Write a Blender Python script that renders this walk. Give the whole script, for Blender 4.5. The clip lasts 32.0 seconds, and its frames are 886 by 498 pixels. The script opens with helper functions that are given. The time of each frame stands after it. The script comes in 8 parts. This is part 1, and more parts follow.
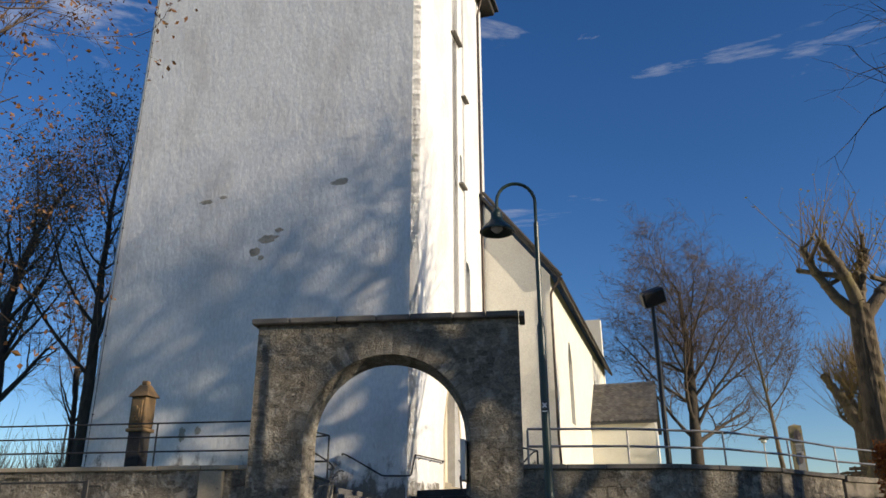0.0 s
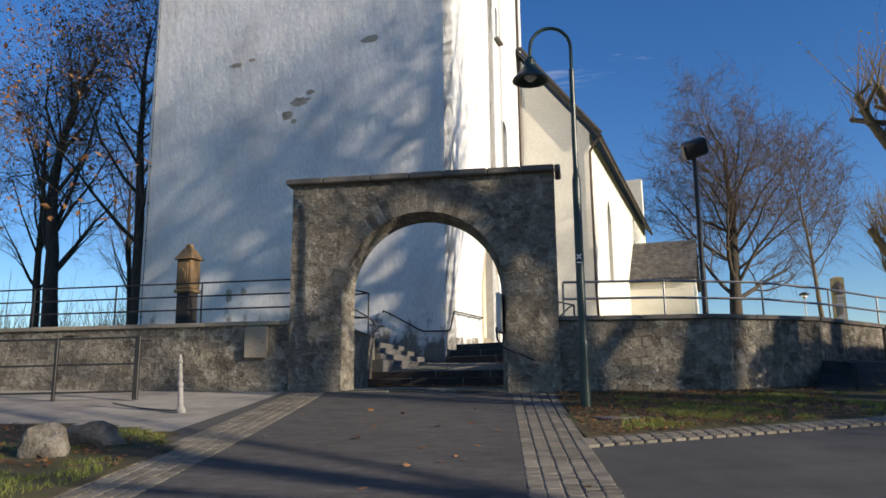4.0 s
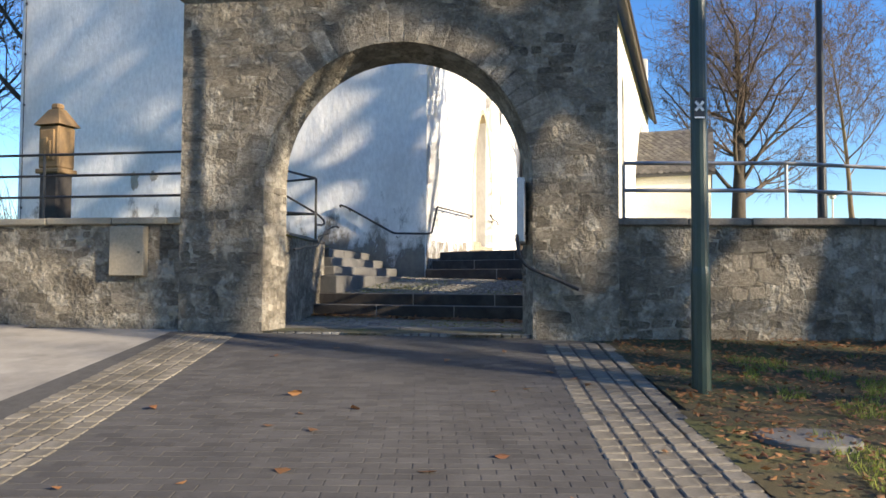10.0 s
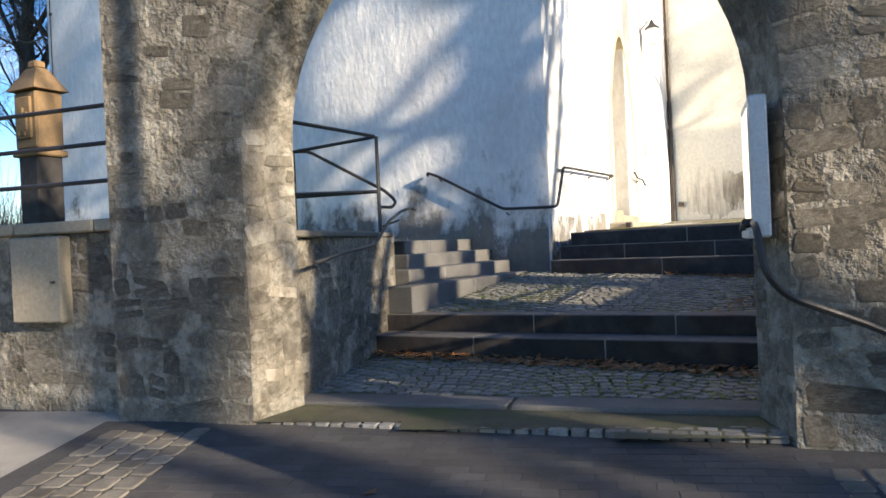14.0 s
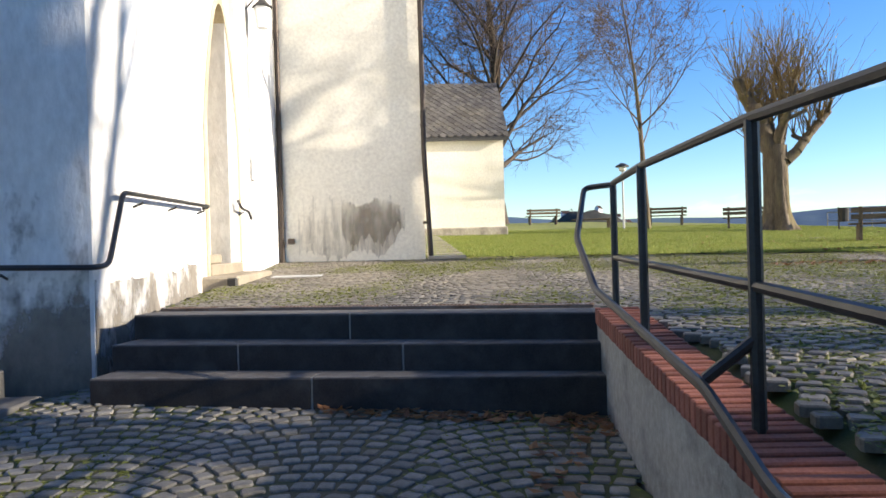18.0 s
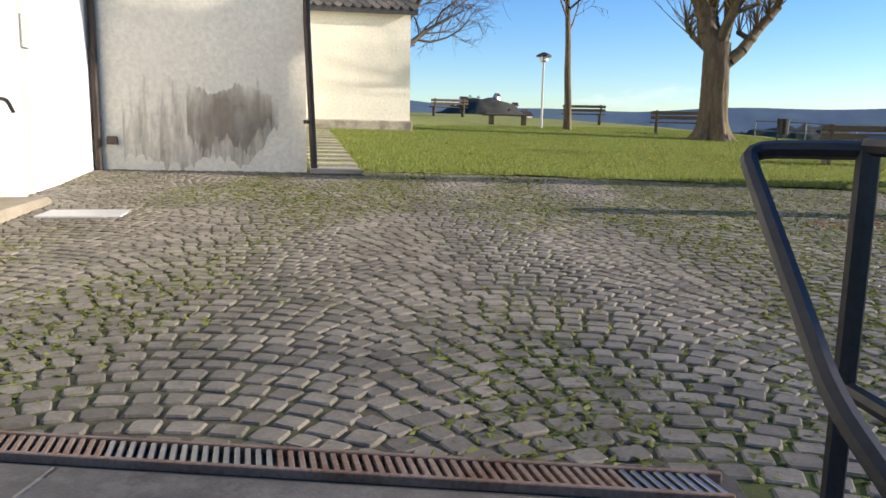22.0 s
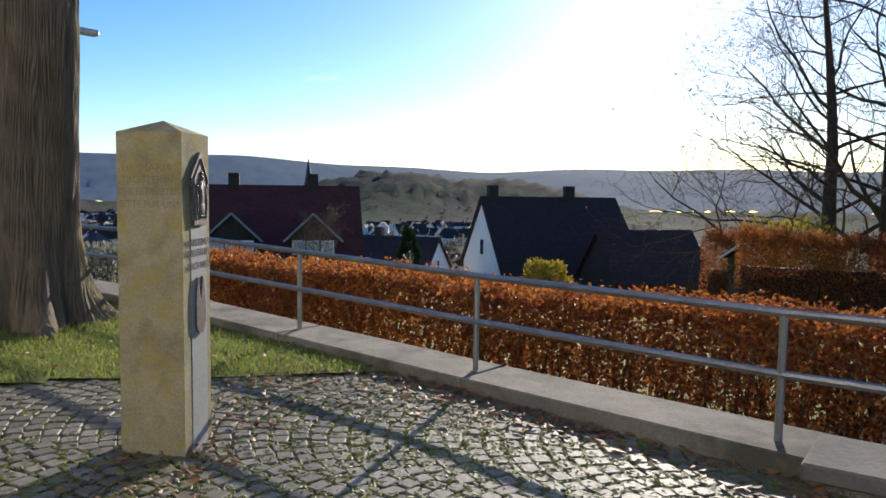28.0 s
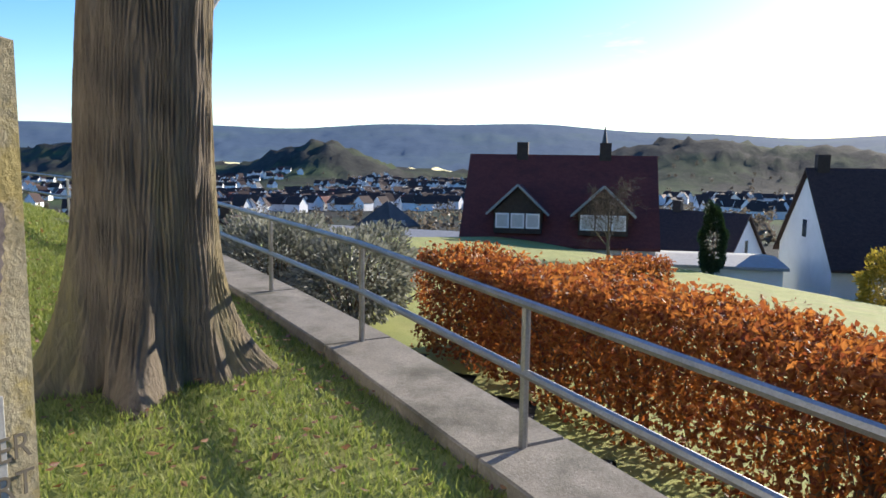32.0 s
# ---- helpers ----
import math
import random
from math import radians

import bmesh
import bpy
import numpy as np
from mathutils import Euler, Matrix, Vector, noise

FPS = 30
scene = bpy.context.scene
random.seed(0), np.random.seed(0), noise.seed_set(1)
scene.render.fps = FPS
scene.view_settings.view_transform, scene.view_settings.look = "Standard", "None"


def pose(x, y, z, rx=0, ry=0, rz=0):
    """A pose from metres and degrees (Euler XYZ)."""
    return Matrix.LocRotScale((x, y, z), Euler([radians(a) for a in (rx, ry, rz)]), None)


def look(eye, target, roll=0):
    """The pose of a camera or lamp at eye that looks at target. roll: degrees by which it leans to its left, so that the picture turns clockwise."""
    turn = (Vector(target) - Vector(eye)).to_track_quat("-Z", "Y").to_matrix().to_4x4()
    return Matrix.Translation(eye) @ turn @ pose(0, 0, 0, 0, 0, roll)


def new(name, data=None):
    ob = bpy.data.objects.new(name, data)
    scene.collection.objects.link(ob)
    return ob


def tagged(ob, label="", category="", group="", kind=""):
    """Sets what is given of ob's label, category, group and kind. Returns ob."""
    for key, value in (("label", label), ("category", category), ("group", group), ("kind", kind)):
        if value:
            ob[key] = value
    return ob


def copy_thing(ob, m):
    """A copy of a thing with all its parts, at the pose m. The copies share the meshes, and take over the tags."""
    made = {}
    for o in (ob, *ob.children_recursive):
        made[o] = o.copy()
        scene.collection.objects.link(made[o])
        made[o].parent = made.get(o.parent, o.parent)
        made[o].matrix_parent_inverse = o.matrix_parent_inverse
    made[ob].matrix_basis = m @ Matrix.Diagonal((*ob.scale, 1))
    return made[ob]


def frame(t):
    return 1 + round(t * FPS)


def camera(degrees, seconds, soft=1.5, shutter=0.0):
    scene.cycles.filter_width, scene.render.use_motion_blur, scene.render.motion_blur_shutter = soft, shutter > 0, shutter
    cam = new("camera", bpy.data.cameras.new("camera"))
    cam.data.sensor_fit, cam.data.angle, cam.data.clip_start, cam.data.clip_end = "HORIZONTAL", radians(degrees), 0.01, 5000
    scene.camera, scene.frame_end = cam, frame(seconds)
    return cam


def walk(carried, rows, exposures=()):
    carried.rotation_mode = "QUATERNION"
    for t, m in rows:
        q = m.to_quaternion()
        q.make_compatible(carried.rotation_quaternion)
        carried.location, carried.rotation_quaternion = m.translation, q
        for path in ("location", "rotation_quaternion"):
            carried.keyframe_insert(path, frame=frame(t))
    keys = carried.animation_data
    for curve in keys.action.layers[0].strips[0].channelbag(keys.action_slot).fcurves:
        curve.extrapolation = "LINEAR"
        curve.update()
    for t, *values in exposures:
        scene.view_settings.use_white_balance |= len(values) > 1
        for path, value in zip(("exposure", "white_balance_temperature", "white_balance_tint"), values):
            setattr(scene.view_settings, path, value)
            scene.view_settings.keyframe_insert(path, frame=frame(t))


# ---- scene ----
cam = camera(61.5, 32.0, soft=1.6)
# seconds, eye x y z, yaw, pitch, roll
ROWS = [
    (0.0, -0.08, -0.04, 1.51, -0.27, 20.72, 0.12),
    (0.5, -0.05, 0.01, 1.59, 1.00, 22.87, 0.02),
    (1.0, -0.06, 0.05, 1.58, 2.20, 27.63, -0.42),
    (1.5, -0.06, 0.07, 1.57, 3.30, 31.92, -0.76),
    (2.0, -0.06, 0.05, 1.56, 3.99, 34.28, -1.06),
    (2.5, -0.04, -0.04, 1.46, 4.29, 28.80, -0.38),
    (3.0, -0.06, 0.04, 1.41, 3.22, 21.52, -0.06),
    (3.5, 0.05, 0.12, 1.35, 3.19, 15.53, 0.26),
    (4.0, 0.06, 0.25, 1.34, 3.04, 10.53, 0.53),
    (4.5, 0.02, 0.53, 1.31, 2.48, 6.24, 0.17),
    (6.5, -0.11, 2.39, 1.52, 4.96, 2.63, 0.48),
    (7.0, -0.16, 2.94, 1.53, 6.02, 2.56, 0.76),
    (7.5, -0.25, 3.48, 1.60, 6.34, 2.74, 0.67),
    (8.0, -0.32, 4.09, 1.71, 4.78, 2.51, 0.46),
    (8.5, -0.34, 4.70, 1.76, 1.81, 2.08, 0.53),
    (9.0, -0.36, 5.29, 1.90, 1.66, 1.87, -0.07),
    (9.5, -0.49, 5.93, 1.97, 1.48, 2.15, -0.23),
    (10.0, -0.47, 6.55, 1.98, 0.70, 2.49, -0.22),
    (10.5, -0.50, 7.20, 2.11, 0.23, 2.87, -0.42),
    (11.0, -0.61, 7.83, 2.20, -0.34, 3.05, -1.34),
    (11.5, -0.64, 8.43, 2.25, -1.11, 2.76, -0.41),
    (12.0, -0.61, 9.07, 2.34, -1.11, 1.07, 0.06),
    (12.5, -0.60, 9.68, 2.46, -0.53, -0.85, 0.84),
    (13.0, -0.56, 10.33, 2.46, 0.69, 0.11, 1.31),
    (13.5, -0.66, 10.98, 2.50, 5.52, 0.24, 2.10),
    (15.5, -0.62, 13.53, 2.78, 16.16, -3.77, 3.04),
    (16.0, -0.63, 14.24, 2.92, 13.89, -4.11, 3.02),
    (16.5, -0.64, 14.78, 2.93, 0.43, -2.48, 3.54),
    (17.0, -0.63, 15.41, 2.98, -10.98, -1.56, 3.01),
    (17.5, -0.57, 16.01, 3.09, -15.80, 0.04, 2.79),
    (18.0, -0.57, 16.61, 3.15, -21.13, -0.19, 1.66),
    (18.5, -0.47, 17.14, 3.12, -23.00, -3.35, 0.98),
    (19.0, -0.35, 17.70, 3.18, -20.01, -4.45, 0.88),
    (19.5, -0.15, 18.24, 3.27, -19.55, -5.10, 1.50),
    (20.0, -0.02, 18.66, 3.37, -14.55, -4.51, 1.49),
    (20.5, 0.18, 18.85, 3.55, -2.72, -6.47, 2.29),
    (21.0, 0.44, 19.30, 3.61, -4.27, -9.05, 2.64),
    (21.5, 0.81, 19.89, 3.55, -16.25, -9.96, 0.67),
    (22.0, 1.02, 20.38, 3.61, -29.02, -9.16, -1.05),
    (22.5, 1.45, 21.16, 3.73, -34.36, -5.57, -1.62),
    (23.0, 1.82, 21.75, 3.81, -38.20, -6.09, -1.40),
    (23.5, 2.03, 22.00, 3.93, -39.03, -6.02, -1.39),
    (24.0, 2.41, 22.15, 4.10, -47.50, -8.70, -1.95),
    (24.5, 2.88, 22.33, 4.13, -59.15, -10.00, -2.39),
    (25.0, 3.27, 22.47, 4.15, -70.38, -10.40, -2.84),
    (25.5, 3.83, 22.68, 4.20, -81.81, -10.27, -1.10),
    (27.5, 6.08, 23.07, 4.25, -97.55, -4.55, -1.54),
    (28.0, 6.59, 23.17, 4.26, -101.80, -4.50, -0.78),
    (28.5, 7.12, 23.23, 4.30, -105.21, -4.15, 0.19),
    (29.0, 7.65, 23.17, 4.34, -101.64, -4.24, 0.82),
    (29.5, 8.16, 23.22, 4.34, -97.46, -4.57, 0.07),
    (30.0, 8.62, 23.22, 4.35, -95.78, -5.46, -0.00),
    (30.5, 9.10, 23.12, 4.37, -86.65, -6.29, 0.15),
    (31.0, 9.54, 23.09, 4.36, -86.24, -6.91, -0.44),
    (31.5, 9.90, 22.98, 4.39, -88.80, -7.41, -1.23),
    (32.0, 10.23, 22.79, 4.40, -79.41, -7.23, -0.74),
]
walk(cam, [(t, pose(x, y, z, 90 + pitch, roll, yaw)) for t, x, y, z, yaw, pitch, roll in ROWS],
     exposures=[(t, stops, kelvin, 10) for t, stops, kelvin in (
         (0.0, 0.0, 7250), (3.0, -0.1, 7300), (4.0, 0.2, 7000), (6.5, 0.7, 7350), (9.0, 1.08, 7400), (13.0, 1.13, 7350), (16.0, 1.25, 7100), (17.0, 1.38, 7050),
         (18.2, 0.85, 6700), (21.0, 0.65, 6600), (24.0, 0.5, 6500), (28.0, 0.4, 6400), (31.0, 0.8, 6300), (32.0, 0.95, 6400))])

# ---- daylight ----
SUN_YAW, SUN_UP = -120.5, 18.0
world = bpy.data.worlds.new("world")
scene.world = world
world.use_nodes = True
wn = world.node_tree
sky = wn.nodes.new("ShaderNodeTexSky")
sky.sky_type, sky.sun_disc = "NISHITA", False
sky.sun_elevation, sky.sun_rotation = radians(SUN_UP), radians(-SUN_YAW)
sky.altitude, sky.air_density, sky.dust_density, sky.ozone_density = 400, 1.0, 0.35, 4.0
tone = wn.nodes.new("ShaderNodeHueSaturation")
tone.inputs["Saturation"].default_value = 1.22
tone.inputs["Hue"].default_value = 0.511
bg = wn.nodes["Background"]
bg.inputs["Strength"].default_value = 0.14
wn.links.new(sky.outputs["Color"], tone.inputs["Color"])
# thin wisps of cloud, drawn out sideways
coord = wn.nodes.new("ShaderNodeTexCoord")
drawn = wn.nodes.new("ShaderNodeMapping")
drawn.inputs["Scale"].default_value = (1.6, 1.6, 6.5)
drawn.inputs["Location"].default_value = (5.3, 2.4, 1.1)
drawn.inputs["Rotation"].default_value = (0, 0, -0.78)
wisp = wn.nodes.new("ShaderNodeTexNoise")
wisp.inputs["Scale"].default_value, wisp.inputs["Detail"].default_value, wisp.inputs["Roughness"].default_value = 1.7, 8, 0.62
wisp.inputs["Distortion"].default_value = 0.5
thin = wn.nodes.new("ShaderNodeMapRange")
thin.inputs["From Min"].default_value, thin.inputs["From Max"].default_value, thin.inputs["To Max"].default_value = 0.60, 0.78, 0.55
haze = wn.nodes.new("ShaderNodeMix")
haze.data_type = "RGBA"
haze.inputs[7].default_value = (6.2, 6.4, 6.8, 1)
wn.links.new(coord.outputs["Generated"], drawn.inputs["Vector"])
wn.links.new(drawn.outputs["Vector"], wisp.inputs["Vector"])
wn.links.new(wisp.outputs["Fac"], thin.inputs["Value"])
wn.links.new(thin.outputs["Result"], haze.inputs[0])
wn.links.new(tone.outputs["Color"], haze.inputs[6])
wn.links.new(haze.outputs[2], bg.inputs["Color"])
sun_data = bpy.data.lights.new("sun", "SUN")
sun_data.energy, sun_data.angle, sun_data.color = 5.6, radians(0.53), (1.0, 0.90, 0.76)
sun = new("sun", sun_data)
SUN_DIR = Vector((-math.sin(radians(SUN_YAW)) * math.cos(radians(SUN_UP)), math.cos(radians(SUN_YAW)) * math.cos(radians(SUN_UP)), math.sin(radians(SUN_UP))))
sun.matrix_world = look(Vector((0, 0, 60)) + SUN_DIR * 50, (0, 0, 60))


# ---- materials ----
def mat(name, c1, c2, scale=3.0, rough=0.85, bump=0.3, bscale=30.0, stain=None, stain_scale=0.5, stain_amount=0.5, metal=0.0,
        rand=0.0, stretch=(1, 1, 1), island=False, dist=0.0, spec=0.3, mottle=0.0, growth=None):
    """growth: a second, patchy coat (colour, scale, amount), such as lichen or smeared mortar."""
    m = bpy.data.materials.new(name)
    m.use_nodes = True
    t = m.node_tree
    N, L = t.nodes, t.links
    b = N["Principled BSDF"]
    b.inputs["Roughness"].default_value, b.inputs["Metallic"].default_value = rough, metal
    b.inputs["Specular IOR Level"].default_value = spec
    co = N.new("ShaderNodeTexCoord")
    mp = N.new("ShaderNodeMapping")
    mp.inputs["Scale"].default_value = stretch
    L.new(co.outputs["Object"], mp.inputs["Vector"])

    def nz(s, detail, r=0.6):
        n = N.new("ShaderNodeTexNoise")
        n.inputs["Scale"].default_value, n.inputs["Detail"].default_value, n.inputs["Roughness"].default_value = s, detail, r
        L.new(mp.outputs["Vector"], n.inputs["Vector"])
        return n

    def ramp(src, lo, hi):
        r = N.new("ShaderNodeMapRange")
        r.inputs["From Min"].default_value, r.inputs["From Max"].default_value = lo, hi
        L.new(src, r.inputs["Value"])
        return r.outputs["Result"]

    def mix(fac, a, bb, mode="MIX"):
        x = N.new("ShaderNodeMix")
        x.data_type, x.blend_type = "RGBA", mode
        for sock, v in ((x.inputs[0], fac), (x.inputs[6], a), (x.inputs[7], bb)):
            if isinstance(v, (int, float)):
                sock.default_value = v
            elif isinstance(v, tuple):
                sock.default_value = (*v, 1)
            else:
                L.new(v, sock)
        return x.outputs[2]

    col = mix(ramp(nz(scale, 8).outputs["Fac"], 0.3, 0.7), c1, c2)
    fine = nz(bscale, 6, 0.65)
    col = mix(0.35, col, mix(ramp(fine.outputs["Fac"], 0.3, 0.7), tuple(v * 0.6 for v in c1), tuple(min(1, v * 1.25) for v in c2)))
    if stain:
        f = N.new("ShaderNodeMath")
        f.operation = "MULTIPLY"
        f.inputs[1].default_value = stain_amount
        L.new(ramp(nz(stain_scale, 7, 0.65).outputs["Fac"], 0.48, 0.66), f.inputs[0])
        col = mix(f.outputs[0], col, stain)
    if growth:
        f = N.new("ShaderNodeMath")
        f.operation = "MULTIPLY"
        f.inputs[1].default_value = growth[2]
        L.new(ramp(nz(growth[1], 9, 0.7).outputs["Fac"], 0.50, 0.60), f.inputs[0])
        col = mix(f.outputs[0], col, growth[0])
    if rand or island:
        hv = N.new("ShaderNodeHueSaturation")
        if island:
            g = N.new("ShaderNodeNewGeometry")
            L.new(ramp(g.outputs["Random Per Island"], 0, 1), hv.inputs["Value"])
            src = g.outputs["Random Per Island"]
        else:
            oi = N.new("ShaderNodeObjectInfo")
            src = oi.outputs["Random"]
        r = N.new("ShaderNodeMapRange")
        r.inputs["To Min"].default_value, r.inputs["To Max"].default_value = 1 - (rand or 0.25), 1 + (rand or 0.25)
        L.new(src, r.inputs["Value"])
        L.new(r.outputs["Result"], hv.inputs["Value"])
        L.new(col, hv.inputs["Color"])
        col = hv.outputs["Color"]
    L.new(col, b.inputs["Base Color"])
    if bump:
        bp = N.new("ShaderNodeBump")
        bp.inputs["Strength"].default_value, bp.inputs["Distance"].default_value = bump, dist or 0.35 / bscale
        if mottle:
            big = nz(mottle, 4)
            add = N.new("ShaderNodeMath")
            add.operation = "MULTIPLY_ADD"
            add.inputs[1].default_value = 3.0
            L.new(big.outputs["Fac"], add.inputs[0])
            L.new(fine.outputs["Fac"], add.inputs[2])
            L.new(add.outputs[0], bp.inputs["Height"])
        else:
            L.new(fine.outputs["Fac"], bp.inputs["Height"])
        L.new(bp.outputs["Normal"], b.inputs["Normal"])
    return m


def leafy(name, c1, c2, back=0.5):
    """Thin leaves that let light through, each its own tint."""
    m = bpy.data.materials.new(name)
    m.use_nodes = True
    N, L = m.node_tree.nodes, m.node_tree.links
    g = N.new("ShaderNodeNewGeometry")
    x = N.new("ShaderNodeMix")
    x.data_type = "RGBA"
    x.inputs[6].default_value, x.inputs[7].default_value = (*c1, 1), (*c2, 1)
    L.new(g.outputs["Random Per Island"], x.inputs[0])
    b = N["Principled BSDF"]
    b.inputs["Roughness"].default_value = 0.6
    L.new(x.outputs[2], b.inputs["Base Color"])
    tr = N.new("ShaderNodeBsdfTranslucent")
    L.new(x.outputs[2], tr.inputs["Color"])
    ms = N.new("ShaderNodeMixShader")
    ms.inputs[0].default_value = back
    L.new(b.outputs[0], ms.inputs[1])
    L.new(tr.outputs[0], ms.inputs[2])
    L.new(ms.outputs[0], N["Material Output"].inputs["Surface"])
    return m


def stained(name, c1, c2, scale, low, high, level, fade, stretch=(1, 1, 0.45)):
    """A thin uneven stain that lets the plaster show through and frays out above a level."""
    m = bpy.data.materials.new(name)
    m.use_nodes = True
    N, L = m.node_tree.nodes, m.node_tree.links
    co = N.new("ShaderNodeTexCoord")
    mp = N.new("ShaderNodeMapping")
    mp.inputs["Scale"].default_value = stretch
    L.new(co.outputs["Object"], mp.inputs["Vector"])
    n1, n2 = N.new("ShaderNodeTexNoise"), N.new("ShaderNodeTexNoise")
    for n, sc in ((n1, scale), (n2, scale * 7)):
        n.inputs["Scale"].default_value, n.inputs["Detail"].default_value, n.inputs["Roughness"].default_value = sc, 9, 0.68
        L.new(mp.outputs["Vector"], n.inputs["Vector"])
    xyz = N.new("ShaderNodeSeparateXYZ")
    L.new(co.outputs["Object"], xyz.inputs[0])
    up = N.new("ShaderNodeMapRange")
    up.inputs["From Min"].default_value, up.inputs["From Max"].default_value = level - fade, level + fade
    up.inputs["To Min"].default_value, up.inputs["To Max"].default_value = 0.12, -0.30
    L.new(xyz.outputs["Z"], up.inputs["Value"])
    add = N.new("ShaderNodeMath")
    L.new(n1.outputs["Fac"], add.inputs[0])
    L.new(up.outputs["Result"], add.inputs[1])
    cover = N.new("ShaderNodeMapRange")
    cover.inputs["From Min"].default_value, cover.inputs["From Max"].default_value, cover.inputs["To Max"].default_value = low, high, 0.85
    L.new(add.outputs[0], cover.inputs["Value"])
    tint = N.new("ShaderNodeMix")
    tint.data_type = "RGBA"
    tint.inputs[6].default_value, tint.inputs[7].default_value = (*c1, 1), (*c2, 1)
    L.new(n2.outputs["Fac"], tint.inputs[0])
    b = N["Principled BSDF"]
    b.inputs["Roughness"].default_value = 0.9
    b.inputs["Specular IOR Level"].default_value = 0.1
    L.new(tint.outputs[2], b.inputs["Base Color"])
    clear = N.new("ShaderNodeBsdfTransparent")
    ms = N.new("ShaderNodeMixShader")
    L.new(cover.outputs["Result"], ms.inputs[0])
    L.new(clear.outputs[0], ms.inputs[1])
    L.new(b.outputs[0], ms.inputs[2])
    L.new(ms.outputs[0], N["Material Output"].inputs["Surface"])
    return m


def glassy(name, tint=(0.05, 0.06, 0.07), rough=0.05):
    m = bpy.data.materials.new(name)
    m.use_nodes = True
    b = m.node_tree.nodes["Principled BSDF"]
    b.inputs["Base Color"].default_value = (*tint, 1)
    b.inputs["Roughness"].default_value = rough
    b.inputs["Specular IOR Level"].default_value = 0.8
    return m


M_PLASTER = mat("white plaster", (0.72, 0.72, 0.70), (0.83, 0.82, 0.80), 0.6, 0.9, 0.55, 11, (0.54, 0.51, 0.48), 0.45, 0.55, dist=0.018, mottle=3.0, spec=0.1, stretch=(1, 1, 0.5))
M_CREAM = mat("cream plaster", (0.74, 0.70, 0.60), (0.82, 0.78, 0.68), 0.8, 0.9, 0.5, 14, (0.62, 0.57, 0.47), 0.5, 0.3, dist=0.012, spec=0.1)
M_DAMP = stained("brown damp on plaster", (0.16, 0.12, 0.085), (0.50, 0.44, 0.35), 3.0, 0.50, 0.86, 4.55, 0.9, (1.6, 1.6, 0.22))
M_DAMP_D = stained("dark damp on plaster", (0.15, 0.115, 0.08), (0.46, 0.40, 0.32), 2.6, 0.42, 0.84, 4.5, 0.6, (1, 1, 0.35))
M_STONE = mat("rubble limestone", (0.115, 0.095, 0.07), (0.31, 0.275, 0.22), 6, 0.9, 0.9, 22, (0.07, 0.06, 0.046), 1.3, 0.8, rand=0.35, dist=0.05, growth=((0.45, 0.41, 0.34), 4.5, 0.42))
M_STONE_J = mat("rubble limestone far", (0.115, 0.095, 0.07), (0.31, 0.275, 0.22), 6, 0.9, 0.9, 22, (0.07, 0.06, 0.046), 1.3, 0.8, rand=0.35, island=True, dist=0.02, growth=((0.45, 0.41, 0.34), 4.5, 0.42))
M_MORTAR = mat("grey lime mortar", (0.105, 0.09, 0.068), (0.33, 0.295, 0.235), 6, 0.95, 1.0, 18, (0.062, 0.052, 0.04), 1.2, 0.85, dist=0.03, mottle=9, growth=((0.50, 0.46, 0.38), 3.6, 0.5))
M_COPING = mat("weathered stone coping", (0.10, 0.09, 0.08), (0.22, 0.20, 0.17), 3, 0.9, 0.5, 30, (0.05, 0.05, 0.045), 1.5, 0.5)
M_COPING_L = mat("sandy stone coping", (0.26, 0.22, 0.16), (0.38, 0.33, 0.25), 3, 0.9, 0.5, 30, (0.16, 0.14, 0.11), 1.5, 0.5)
M_CONC = mat("concrete coping", (0.15, 0.13, 0.105), (0.27, 0.24, 0.195), 4, 0.92, 0.6, 50, (0.07, 0.065, 0.045), 1.6, 0.85)
M_BASALT = mat("dark basalt step", (0.026, 0.023, 0.022), (0.058, 0.051, 0.047), 5, 0.75, 0.3, 90, (0.10, 0.092, 0.084), 2.4, 0.45, spec=0.2)
M_TREAD = mat("worn basalt tread", (0.085, 0.078, 0.072), (0.16, 0.15, 0.138), 6, 0.85, 0.3, 90, (0.05, 0.045, 0.042), 1.6, 0.6, growth=((0.23, 0.215, 0.195), 9, 0.3))
M_STEPGREY = mat("grey cast stone step", (0.10, 0.096, 0.088), (0.17, 0.162, 0.15), 3, 0.9, 0.3, 70, (0.15, 0.145, 0.13), 1.3, 0.5)
M_PAVER = mat("grey concrete paver", (0.058, 0.053, 0.050), (0.100, 0.094, 0.088), 2.5, 0.85, 0.2, 90, (0.038, 0.036, 0.035), 0.7, 0.5, rand=0.16)
M_PAVER_J = mat("grey concrete paver far", (0.058, 0.053, 0.050), (0.100, 0.094, 0.088), 2.5, 0.85, 0.2, 90, (0.038, 0.036, 0.035), 0.7, 0.5, rand=0.16, island=True)
M_SETT = mat("granite sett", (0.125, 0.11, 0.083), (0.25, 0.222, 0.178), 6, 0.62, 0.4, 60, (0.065, 0.056, 0.04), 1.2, 0.5, rand=0.25)
M_SETT_J = mat("granite sett far", (0.125, 0.11, 0.083), (0.25, 0.222, 0.178), 6, 0.62, 0.4, 60, (0.065, 0.056, 0.04), 1.2, 0.5, rand=0.25, island=True)
# greyer setts, also lightened in colour to lift the shaded landing and passage
M_SETT_LIFT = mat("grey sett lightened for shade", (0.15, 0.14, 0.12), (0.28, 0.265, 0.235), 6, 0.75, 0.4, 60, (0.10, 0.09, 0.07), 1.2, 0.5, rand=0.25)
